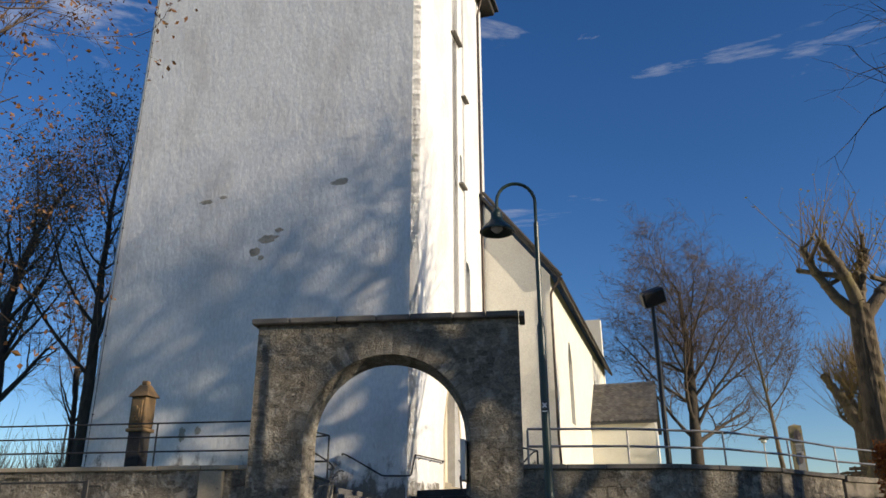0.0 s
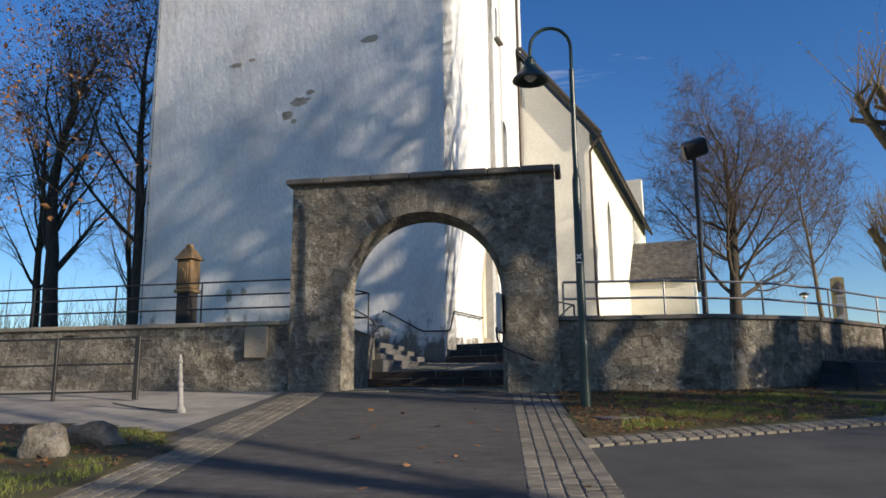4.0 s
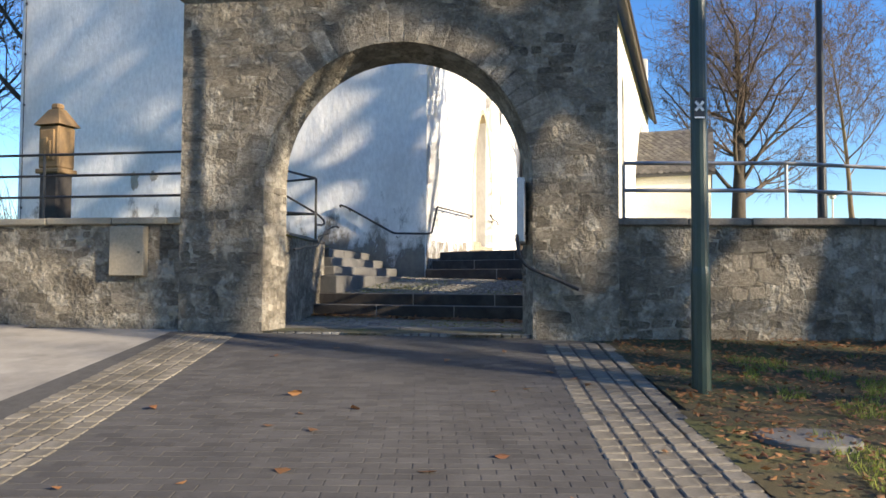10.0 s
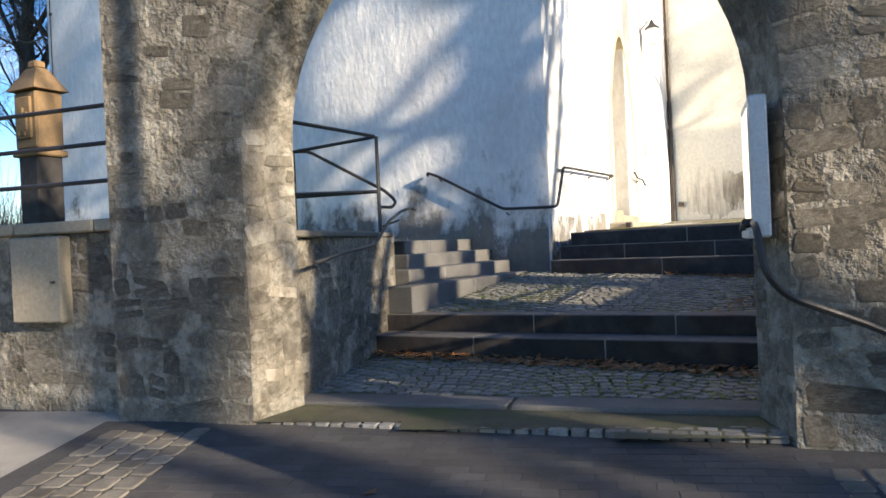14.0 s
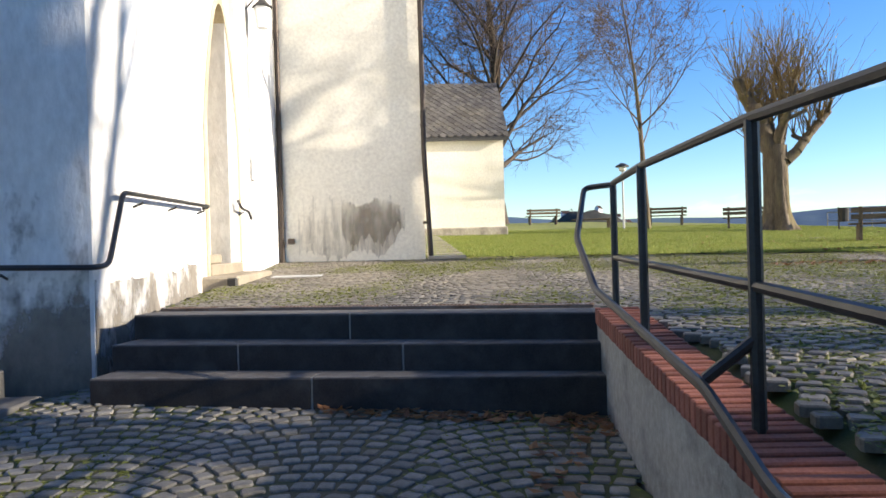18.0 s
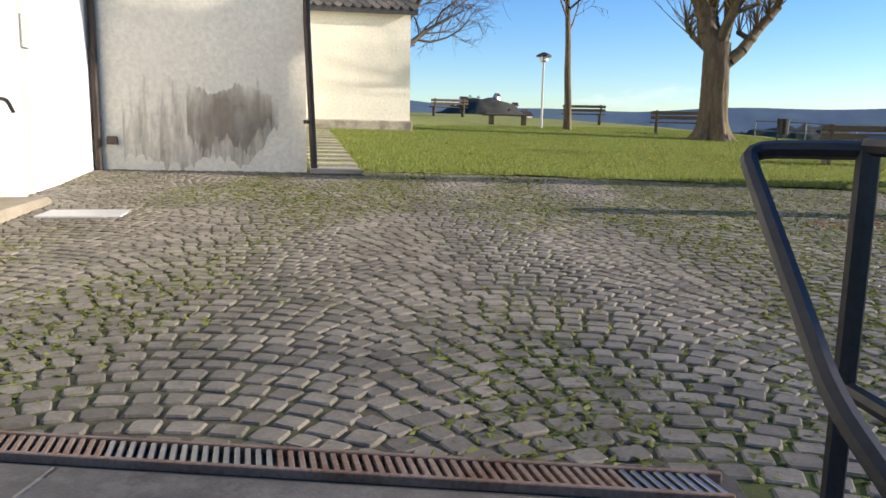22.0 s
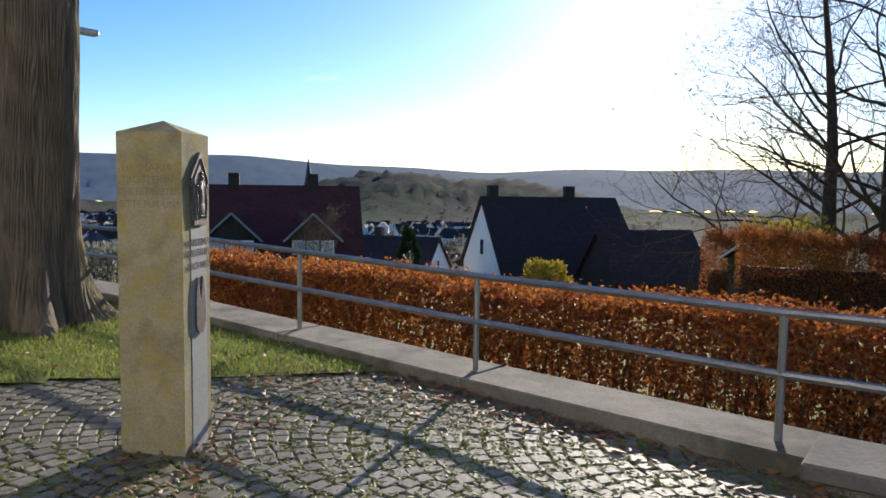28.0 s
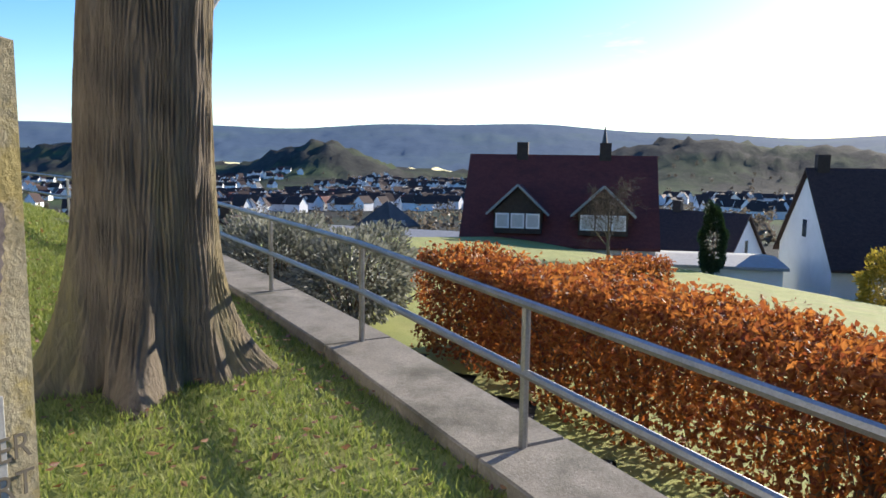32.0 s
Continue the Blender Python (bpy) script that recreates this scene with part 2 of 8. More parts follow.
M_SETT_LIFT_J = mat("grey sett lightened for shade far", (0.15, 0.14, 0.12), (0.28, 0.265, 0.235), 6, 0.75, 0.4, 60, (0.10, 0.09, 0.07), 1.2, 0.5, rand=0.25, island=True)
M_JOINT = mat("mossy joint soil", (0.065, 0.058, 0.038), (0.12, 0.11, 0.068), 8, 0.95, 0.6, 60, (0.07, 0.095, 0.022), 0.8, 1.0)
M_JOINT_D = mat("dark joint sand", (0.06, 0.056, 0.051), (0.10, 0.094, 0.086), 8, 0.95, 0.4, 60)
M_ASPHALT = mat("asphalt", (0.04, 0.04, 0.042), (0.075, 0.073, 0.07), 2, 0.85, 0.5, 180, (0.10, 0.095, 0.085), 0.6, 0.4)
M_GRAVEL = mat("pale trodden gravel", (0.25, 0.225, 0.19), (0.39, 0.36, 0.31), 2, 0.95, 0.6, 120, (0.12, 0.11, 0.10), 0.7, 0.6)
M_GRASS = mat("autumn lawn", (0.16, 0.19, 0.040), (0.29, 0.30, 0.082), 1.2, 0.95, 0.8, 90, (0.22, 0.185, 0.065), 0.7, 0.5, dist=0.01)
M_VERGE = mat("earthy verge", (0.055, 0.045, 0.025), (0.11, 0.09, 0.045), 4, 0.95, 0.8, 70, (0.06, 0.085, 0.02), 0.6, 0.8, dist=0.01)
M_BOLLARD = mat("worn grey bollard paint", (0.20, 0.19, 0.18), (0.32, 0.31, 0.295), 9, 0.6, 0.2, 60, (0.09, 0.08, 0.07), 4, 0.6)
M_BARK = mat("furrowed bark", (0.075, 0.058, 0.042), (0.20, 0.16, 0.115), 6, 0.95, 1.0, 26, (0.20, 0.17, 0.06), 1.6, 0.6, stretch=(1, 1, 0.16), dist=0.03)
M_BARK_D = mat("dark wet bark", (0.035, 0.028, 0.022), (0.10, 0.082, 0.062), 6, 0.95, 0.8, 26, stretch=(1, 1, 0.2), dist=0.02)
M_TWIG = mat("bare twig", (0.085, 0.06, 0.042), (0.16, 0.115, 0.08), 3, 0.9, 0)
M_SLATE = mat("slate", (0.06, 0.058, 0.055), (0.14, 0.13, 0.12), 3, 0.6, 0.4, 40, (0.17, 0.15, 0.11), 1.0, 0.4, rand=0.3, island=True)
M_SLATE_D = mat("dark slate", (0.035, 0.035, 0.036), (0.075, 0.074, 0.072), 3, 0.6, 0.3, 30)
M_LEAD = mat("dark eave board", (0.03, 0.027, 0.024), (0.06, 0.054, 0.047), 4, 0.7, 0.2, 40)
M_PIPE = mat("aged copper downpipe", (0.045, 0.036, 0.03), (0.09, 0.07, 0.058), 4, 0.5, 0.1, 30, metal=0.5)
M_IRON = mat("dark painted iron", (0.024, 0.023, 0.022), (0.045, 0.043, 0.042), 8, 0.45, 0.1, 60, metal=0.3, spec=0.5)
M_STEEL = mat("galvanised steel rail", (0.24, 0.24, 0.24), (0.36, 0.355, 0.35), 6, 0.42, 0.1, 80, (0.16, 0.13, 0.10), 2, 0.4, metal=0.8)
M_GREEN = mat("dark green lamp paint", (0.010, 0.028, 0.022), (0.018, 0.042, 0.034), 4, 0.4, 0.05, 60, spec=0.5)
M_BRICK = mat("red coping brick", (0.22, 0.068, 0.042), (0.34, 0.13, 0.085), 9, 0.85, 0.4, 70, (0.16, 0.06, 0.04), 2, 0.5, rand=0.25)
M_RENDER = mat("patchy wall render", (0.34, 0.30, 0.24), (0.46, 0.42, 0.35), 2.5, 0.9, 0.5, 20, (0.13, 0.12, 0.10), 1.6, 0.8)
M_SANDSTONE = mat("yellow sandstone", (0.28, 0.235, 0.135), (0.42, 0.36, 0.235), 4, 0.9, 0.7, 70, (0.17, 0.145, 0.075), 3.0, 0.75, dist=0.008, growth=((0.36, 0.265, 0.05), 7, 0.55))
M_SAND_SAWN = mat("sawn pale sandstone", (0.30, 0.30, 0.28), (0.40, 0.39, 0.36), 3, 0.7, 0.2, 90)
M_PORTAL = mat("portal sandstone", (0.42, 0.36, 0.25), (0.56, 0.49, 0.36), 2.5, 0.9, 0.3, 40, (0.32, 0.26, 0.17), 1.2, 0.6)
M_SHRINE = mat("brown shrine sandstone", (0.19, 0.12, 0.06), (0.30, 0.195, 0.10), 4, 0.9, 0.5, 40, (0.14, 0.10, 0.065), 1.5, 0.6)
M_BRONZE = mat("dark bronze", (0.13, 0.105, 0.095), (0.23, 0.19, 0.17), 12, 0.55, 0.4, 60, metal=0.5)
M_DOORWOOD = mat("pale painted door", (0.62, 0.55, 0.42), (0.72, 0.66, 0.53), 4, 0.7, 0.3, 40, (0.50, 0.38, 0.24), 2.5, 0.4, stretch=(1, 1, 0.3))
M_BENCHWOOD = mat("weathered bench wood", (0.10, 0.075, 0.05), (0.18, 0.14, 0.10), 6, 0.85, 0.5, 40, stretch=(0.2, 1, 1))
M_GREYALU = mat("grey aluminium", (0.45, 0.45, 0.44), (0.55, 0.55, 0.54), 4, 0.45, 0.05, 60, metal=0.2)
M_GLASS = glassy("dark window glass")
M_BOARD = glassy("notice board glass", (0.025, 0.028, 0.034), 0.08)
M_WHITE = mat("white house wall", (0.72, 0.72, 0.70), (0.82, 0.81, 0.79), 1.5, 0.9, 0.2, 20, (0.6, 0.59, 0.56), 0.6, 0.3)
M_WHITEPAINT = mat("white paint", (0.75, 0.75, 0.74), (0.82, 0.82, 0.80), 3, 0.6, 0)
M_REDROOF = mat("red brown roof tiles", (0.085, 0.022, 0.018), (0.14, 0.040, 0.032), 3, 0.8, 0.4, 12, (0.06, 0.02, 0.018), 0.8, 0.5, stretch=(1, 1, 2))
M_DARKROOF = mat("dark brown roof tiles", (0.035, 0.026, 0.024), (0.075, 0.05, 0.045), 3, 0.85, 0.4, 12, stretch=(1, 1, 2), spec=0.12)
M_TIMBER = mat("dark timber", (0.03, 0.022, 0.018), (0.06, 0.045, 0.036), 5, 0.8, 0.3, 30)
M_GREYWALL = mat("grey block wall", (0.25, 0.25, 0.24), (0.34, 0.34, 0.33), 3, 0.9, 0.2, 30)
M_RUST = mat("rusty grating", (0.16, 0.075, 0.035), (0.33, 0.26, 0.21), 5, 0.7, 0.2, 60, metal=0.4)
M_BLADE = leafy("grass blades", (0.12, 0.175, 0.028), (0.31, 0.33, 0.085), 0.5)
M_BEECH = leafy("copper beech leaves", (0.19, 0.045, 0.016), (0.43, 0.165, 0.034), 0.55)
M_DEAD = leafy("fallen leaves", (0.13, 0.05, 0.02), (0.32, 0.16, 0.06), 0.2)
M_YELLOW = leafy("yellow bush leaves", (0.22, 0.18, 0.02), (0.42, 0.32, 0.05), 0.4)
M_OLIVE = leafy("grey green leaves", (0.10, 0.11, 0.075), (0.28, 0.28, 0.23), 0.35)
M_ENGRAVE = mat("engraved letters", (0.21, 0.175, 0.10), (0.30, 0.255, 0.16), 9, 0.9, 0)
M_LETTER = mat("dark engraved letters", (0.12, 0.10, 0.07), (0.19, 0.16, 0.12), 9, 0.9, 0)
M_PALEJOINT = mat("pale joint mortar", (0.20, 0.19, 0.175), (0.32, 0.31, 0.285), 20, 0.95, 0.3, 90)
M_MOSS = leafy("joint moss", (0.10, 0.12, 0.018), (0.23, 0.245, 0.045), 0.3)
M_DARKLEAF = leafy("evergreen leaves", (0.012, 0.03, 0.01), (0.035, 0.065, 0.02), 0.2)
# blue haze of distance put into the hills' base colour and a faint glow
M_FAR_HAZE = mat("distant wooded hills with painted haze", (0.042, 0.070, 0.112), (0.072, 0.098, 0.135), 0.006, 1.0, 0, 0.05, (0.09, 0.13, 0.10), 0.002, 0.6, spec=0.02)
far_b = M_FAR_HAZE.node_tree.nodes["Principled BSDF"]
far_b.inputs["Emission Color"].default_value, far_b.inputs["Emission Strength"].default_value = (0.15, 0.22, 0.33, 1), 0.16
M_GREYDAMP = stained("grey brown rising damp", (0.10, 0.085, 0.066), (0.36, 0.33, 0.285), 1.5, 0.43, 0.58, 3.5, 1.3, (1, 1, 0.6))
M_WOODS = leafy("autumn woods", (0.085, 0.075, 0.058), (0.17, 0.135, 0.095), 0.45)
M_VALLEY = mat("valley fields and woods", (0.036, 0.040, 0.038), (0.075, 0.072, 0.060), 0.012, 1.0, 0.5, 0.09, (0.085, 0.12, 0.05), 0.0035, 0.75, dist=3, spec=0.02)


# ---- mesh helpers ----
def mesh_ob(name, V, F, material, parent=None, label="", smooth=False):
    V = np.asarray(V, dtype=np.float32)
    me = bpy.data.meshes.new(name)
    if isinstance(F, np.ndarray):
        k = F.shape[1]
        me.vertices.add(len(V))
        me.vertices.foreach_set("co", V.ravel())
        me.loops.add(F.size)
        me.loops.foreach_set("vertex_index", F.ravel().astype(np.int32))
        me.polygons.add(len(F))
        me.polygons.foreach_set("loop_start", np.arange(0, F.size, k, dtype=np.int32))
        me.update(calc_edges=True)
    else:
        me.from_pydata(V.tolist(), [], F)
        me.update()
    me.polygons.foreach_set("use_smooth", np.full(len(me.polygons), smooth, dtype=bool))
    me.materials.append(material)
    ob = new(name, me)
    if parent:
        ob.parent = parent
    if label:
        tagged(ob, label)
    return ob


class MB:
    """Collects simple solids into one mesh."""

    def __init__(self):
        self.V, self.F = [], []

    def add(self, V, F):
        n = len(self.V)
        self.V += [tuple(v) for v in V]
        self.F += [tuple(i + n for i in f) for f in F]
        return self

    def box(self, c, s, rz=0.0, b=0.01, m=None):
        hx, hy, hz = s[0] / 2, s[1] / 2, s[2] / 2
        b = min(b, hx * 0.45, hy * 0.45, hz * 0.45)
        V, idx = [], {}
        for sx in (-1, 1):
            for sy in (-1, 1):
                for sz in (-1, 1):
                    for ax in range(3):
                        p = [sx * hx, sy * hy, sz * hz]
                        for o in range(3):
                            if o != ax:
                                p[o] -= (sx, sy, sz)[o] * b
                        idx[(sx, sy, sz, ax)] = len(V)
                        V.append(p)
        F = []
        for ax in range(3):
            o1, o2 = [(1, 2), (2, 0), (0, 1)][ax]
            for sg in (-1, 1):
                q = []
                for a, bb in ((-1, -1), (1, -1), (1, 1), (-1, 1)):
                    k = [0, 0, 0]
                    k[ax], k[o1], k[o2] = sg, a, bb
                    q.append(idx[(*k, ax)])
                F.append(q if sg > 0 else q[::-1])
            for a in (-1, 1):
                for bb in (-1, 1):
                    k0, k1 = [0, 0, 0], [0, 0, 0]
                    k0[ax], k0[o1], k0[o2] = -1, a, bb
                    k1[ax], k1[o1], k1[o2] = 1, a, bb
                    q = [idx[(*k0, o1)], idx[(*k1, o1)], idx[(*k1, o2)], idx[(*k0, o2)]]
                    F.append(q if a * bb > 0 else q[::-1])
        for sx in (-1, 1):
            for sy in (-1, 1):
                for sz in (-1, 1):
                    q = [idx[(sx, sy, sz, ax)] for ax in range(3)]
                    F.append(q if sx * sy * sz > 0 else q[::-1])
        m = m or (Matrix.Translation(c) @ Matrix.Rotation(rz, 4, "Z"))
        return self.add([m @ Vector(v) for v in V], F)

    def prism(self, poly, z0, z1, m=None):
        """poly: counter-clockwise points (x, y), standing from z0 to z1."""
        n = len(poly)
        V = [(x, y, z0) for x, y in poly] + [(x, y, z1) for x, y in poly]
        F = [list(range(n))[::-1], list(range(n, 2 * n))] + [[i, (i + 1) % n, n + (i + 1) % n, n + i] for i in range(n)]
        return self.add([m @ Vector(v) for v in V] if m else V, F)

    def tube(self, pts, r, n=8, caps=True):
        pts = [Vector(p) for p in pts]
        rs = r if isinstance(r, (list, tuple)) else [r] * len(pts)
        V, F = [], []
        side = None
        for i, p in enumerate(pts):
            d = (pts[min(i + 1, len(pts) - 1)] - pts[max(i - 1, 0)]).normalized()
            if side is None:
                side = d.orthogonal().normalized()
            side = (side - d * side.dot(d)).normalized()
            up = d.cross(side)
            V += [p + (side * math.cos(2 * math.pi * k / n) + up * math.sin(2 * math.pi * k / n)) * rs[i] for k in range(n)]
        for i in range(len(pts) - 1):
            F += [[i * n + k, i * n + (k + 1) % n, (i + 1) * n + (k + 1) % n, (i + 1) * n + k] for k in range(n)]
        if caps:
            F += [list(range(n))[::-1], [(len(pts) - 1) * n + k for k in range(n)]]
        return self.add(V, F)

    def lathe(self, prof, n=16, at=(0, 0, 0)):
        return self.tube_prof([(at[0], at[1], at[2] + z) for r, z in prof], [max(r, 0.0005) for r, z in prof], n)

    def tube_prof(self, pts, rs, n):
        V = [(p[0] + math.cos(2 * math.pi * k / n) * r, p[1] + math.sin(2 * math.pi * k / n) * r, p[2]) for p, r in zip(pts, rs) for k in range(n)]
        F = [[i * n + k, i * n + (k + 1) % n, (i + 1) * n + (k + 1) % n, (i + 1) * n + k] for i in range(len(pts) - 1) for k in range(n)]
        F += [list(range(n))[::-1], [(len(pts) - 1) * n + k for k in range(n)]]
        return self.add(V, F)

    def make(self, name, material, parent=None, label="", smooth=False):
        return mesh_ob(name, self.V, self.F, material, parent, label, smooth)


def thing(name, at, rz=0.0, label="", category="", group=""):
    e = new(name)
    e.empty_display_size = 0.1
    e.matrix_world = pose(*at, 0, 0, rz)
    return tagged(e, label, category, group)


def bend(pts, r=0.06, n=4):
    """Rounds the corners of a polyline."""
    pts = [Vector(p) for p in pts]
    out = [pts[0]]
    for a, b, c in zip(pts, pts[1:], pts[2:]):
        k = min(r, (a - b).length * 0.45, (c - b).length * 0.45)
        p, q = b + (a - b).normalized() * k, b + (c - b).normalized() * k
        for i in range(n + 1):
            s = i / n
            out.append(p * (1 - s) ** 2 + b * 2 * s * (1 - s) + q * s * s)
    return out + [pts[-1]]


def smooth01(a, b, x):
    s = np.clip((np.asarray(x, dtype=float) - a) / (b - a), 0, 1)
    return s * s * (3 - 2 * s)


# ---- heights of the ground ----
def street_z(x, y):
    return 0.06 * y + 0.0009 * np.maximum(y, 0) ** 2


def lawn_z(x, y):
    return 2.66 + 0.02 * (y - 23) + 0.032 * np.maximum(0, y - 31) + 0.008 * (x - 3)


def yard_z(x, y):
    """The plaza dips a little beside the parapet."""
    return lawn_z(x, y) - 0.06 * np.maximum(0, 19.6 - y)


def terrace_z(x, y):
    d = np.asarray(y - (17.3 - 0.15 * (x + 4.35)), dtype=float)
    return 2.66 + np.clip(d * 0.055, 0, 0.9) * np.clip((-3.4 - x) / 4, 0, 1)




def terrain_z(x, y):
    x, y = np.asarray(x, dtype=float), np.asarray(y, dtype=float)
    e = (x - 14) * 0.63 - (y - 23) * 0.776
    out = np.maximum(np.maximum(e, 0.94 * (x - 27.5) + 0.34 * (y - 41)), 0.3 * (x - 5) + 0.95 * (y - 62))
    o = np.maximum(out - 0.35, 0)
    z = 1.85 - 47 * (1 - np.exp(-o / 400)) - 2.6 * smooth01(24, 36, o)
    az = np.arctan2(y - 25, x - 8)
    hill = 172 + 16 * np.sin(az * 5 + 1.0) + 10 * np.sin(az * 11 + 0.4) + 5 * np.sin(az * 29)
    z = z + hill * smooth01(1450, 3500, o)

    def knoll(a, width, r, depth, h):
        return h * np.exp(-((az - a) / width) ** 2) * np.exp(-((o - r) / depth) ** 2)

    z = z + knoll(1.0, 0.085, 1100, 240, 82) + knoll(1.12, 0.12, 1200, 260, 45) + knoll(0.345, 0.085, 1500, 220, 72) + knoll(-0.12, 0.14, 1250, 240, 78) + knoll(-0.32, 0.12, 1350, 240, 60) + knoll(0.62, 0.12, 1700, 250, 60)
    z = np.where(out < 0.3, -1.2, z)
    return np.where((y < 17) & (x < 14), np.minimum(z, street_z(x, y) - 0.25), z)


# ---- the ground sheets ----
def grid_sheet(name, x0, x1, y0, y1, step, zf, material, inside=None):
    nx, ny = int((x1 - x0) / step) + 1, int((y1 - y0) / step) + 1
    X, Y = np.meshgrid(np.linspace(x0, x1, nx), np.linspace(y0, y1, ny))
    V = np.stack([X, Y, zf(X, Y) + np.zeros_like(X)], -1).reshape(-1, 3)
    i = np.arange(nx * ny).reshape(ny, nx)
    F = np.stack([i[:-1, :-1], i[:-1, 1:], i[1:, 1:], i[1:, :-1]], -1).reshape(-1, 4)
    if inside is not None:
        c = V[F].mean(1)
        F = F[inside(c[:, 0], c[:, 1])]
    return mesh_ob(name, V, F, material, smooth=True)


def polar_ground(name, rs, material, label, category):
    az = np.linspace(0, 2 * math.pi, 721)[:-1]
    R, A = np.meshgrid(rs, az, indexing="ij")
    X, Y = 12 + R * np.cos(A), 24 + R * np.sin(A)
    Z = terrain_z(X, Y)
    Z = Z + np.random.RandomState(3).normal(0, 1, Z.shape) * (np.clip((R - 1000) / 500, 0, 1) * (R < 3200) * 3.0 + 1.6 * np.clip((Z + 42) / 30, 0, 1) * (R > 500) * (R < 1900))
    V = np.stack([X, Y, Z], -1).reshape(-1, 3)
    i = np.arange(len(rs) * len(az)).reshape(len(rs), len(az))
    F = np.stack([i[:-1], np.roll(i, -1, 1)[:-1], np.roll(i, -1, 1)[1:], i[1:]], -1).reshape(-1, 4)[:, ::-1]
    return tagged(mesh_ob(name, V, F, material, smooth=True), label, category, kind="structure")


polar_ground("ground", np.concatenate([np.linspace(0, 90, 46), np.geomspace(95, 1850, 120)]), M_VALLEY, "wide valley with fields and autumn woods", "ground")
polar_ground("backdrop", np.geomspace(1850, 4700, 30), M_FAR_HAZE, "far wooded hills with blue haze put into their colour", "hills")


def in_poly(poly):
    P = np.array(poly)

    def test(x, y):
        x, y = np.asarray(x), np.asarray(y)
        c = np.zeros(x.shape, dtype=bool)
        for (ax, ay), (bx, by) in zip(P, np.roll(P, -1, 0)):
            k = (ay > y) != (by > y)
            with np.errstate(divide="ignore", invalid="ignore"):
                c ^= k & (x < (bx - ax) * (y - ay) / (by - ay) + ax)
        return c

    return test


tagged(grid_sheet("street", -60, 14, -60, 17.4, 1.0, lambda x, y: street_z(x, y) - 0.03, M_ASPHALT, lambda x, y: (y < 17.2)), "grey asphalt street ground", "street", kind="structure")
LAWN = [(2, 33), (5.4, 31.95), (7.7, 31.0), (9.9, 29.1), (11.6, 27.2), (12.35, 26.0), (12.6, 24.9), (12.6, 23.8), (12.72, 22.2), (13.6, 22.75), (17.4, 25.8), (21, 29.6), (24.5, 34.5), (27.5, 41), (28.5, 50), (26, 60), (5, 66), (2, 60)]
tagged(grid_sheet("lawn", 0, 30, 20, 68, 0.13, lambda x, y: lawn_z(x, y) + 0.016 + 0.012 * np.sin(x * 2.3 + 1) * np.sin(y * 1.9), M_GRASS, in_poly(LAWN)), "short green churchyard lawn", "lawn", kind="structure")
tagged(grid_sheet("terrace_lawn", -45, -2.9, 17.3, 80, 0.6, lambda x, y: terrace_z(x, y), M_GRASS, in_poly([(-45, 20), (-12, 18.5), (-4.3, 17.45), (-2.95, 17.4), (-2.95, 20.9), (-5.3, 24.9), (-12.6, 27.2), (-12, 80), (-45, 80)])), "grassy terrace beside the tower", "lawn", kind="structure")
YARD = [(2.74, 21.7), (2.72, 21.15), (1.02, 17.1), (1.7, 16.75), (5.0, 16.6), (7.5, 17.8), (10.3, 20.3), (12.72, 22.2), (12.6, 23.8), (12.6, 24.9), (12.35, 26.0), (11.6, 27.2), (9.9, 29.1), (7.7, 31.0), (5.4, 31.95), (5.0, 32.4), (1.8, 33.2), (-0.5, 23.9)]
tagged(grid_sheet("plaza_bed", -2, 15, 16, 34, 0.15, lambda x, y: np.where(x > 7, np.minimum(yard_z(x, y) - 0.004, lawn_z(x, y) - 0.006), yard_z(x, y) - 0.004 - 0.12 * np.clip(1.3 - ((x - 0.68) * 0.918 - (y - 17.3) * 0.396 - 0.29) / 0.15, 0, 1) * (y < 21.3)), M_JOINT, lambda x, y: in_poly(YARD)(x, y) | in_poly([(0.86, 17.25), (2.57, 21.15), (2.7, 21.7), (3.3, 21.5), (1.7, 16.7)])(x, y) | ((x > 7) & (y > 21) & ((x - 14.03) * 0.64 - (y - 23.05) * 0.77 < -0.25))), "mossy soil between the plaza setts", "plaza", kind="structure")
tagged(grid_sheet("gardens", 12, 66, -8, 48, 0.8, lambda x, y: terrain_z(x, y) + 0.05, M_GRASS, lambda x, y: ((x - 14) * 0.63 - (y - 23) * 0.776 > 2.1) & (x > 15)), "sloping garden lawns below the churchyard", "lawn", kind="structure")
tagged(grid_sheet("footpath", 8, 30, 14, 36, 0.3, lambda x, y: terrain_z(x, y) + 0.04, M_ASPHALT, lambda x, y: ((x - 14) * 0.63 - (y - 23) * 0.776 > 0.45) & ((x - 14) * 0.63 - (y - 23) * 0.776 < 2.25)), "narrow asphalt footpath beside the hedge", "path", kind="structure")

# ---- church, in its own frame: a along the front, b away ----
C0 = Vector((-1.067, 23.521, 0))
CH = Matrix.Translation(C0) @ Matrix.Rotation(radians(-17.8), 4, "Z")
TW, TD, TH = 12.2, 10.6, 28.3
church = thing("church", C0, -17.8, "white plastered church with a massive square tower", "church")


def arch_pts(w, spring, top, pointed=False, n=10):
    """Outline of an arch of width w, from its left springing over the top to the right."""
    out = []
    for i in range(n + 1):
        s = i / n
        if pointed:
            x = -w / 2 + w * s
            k = 1 - abs(2 * s - 1)
            out.append((x, spring + (top - spring) * math.sin(k * math.pi / 2) ** 0.85))
        else:
            out.append((-math.cos(s * math.pi) * w / 2, spring + math.sin(s * math.pi) * (top - spring)))
    return out


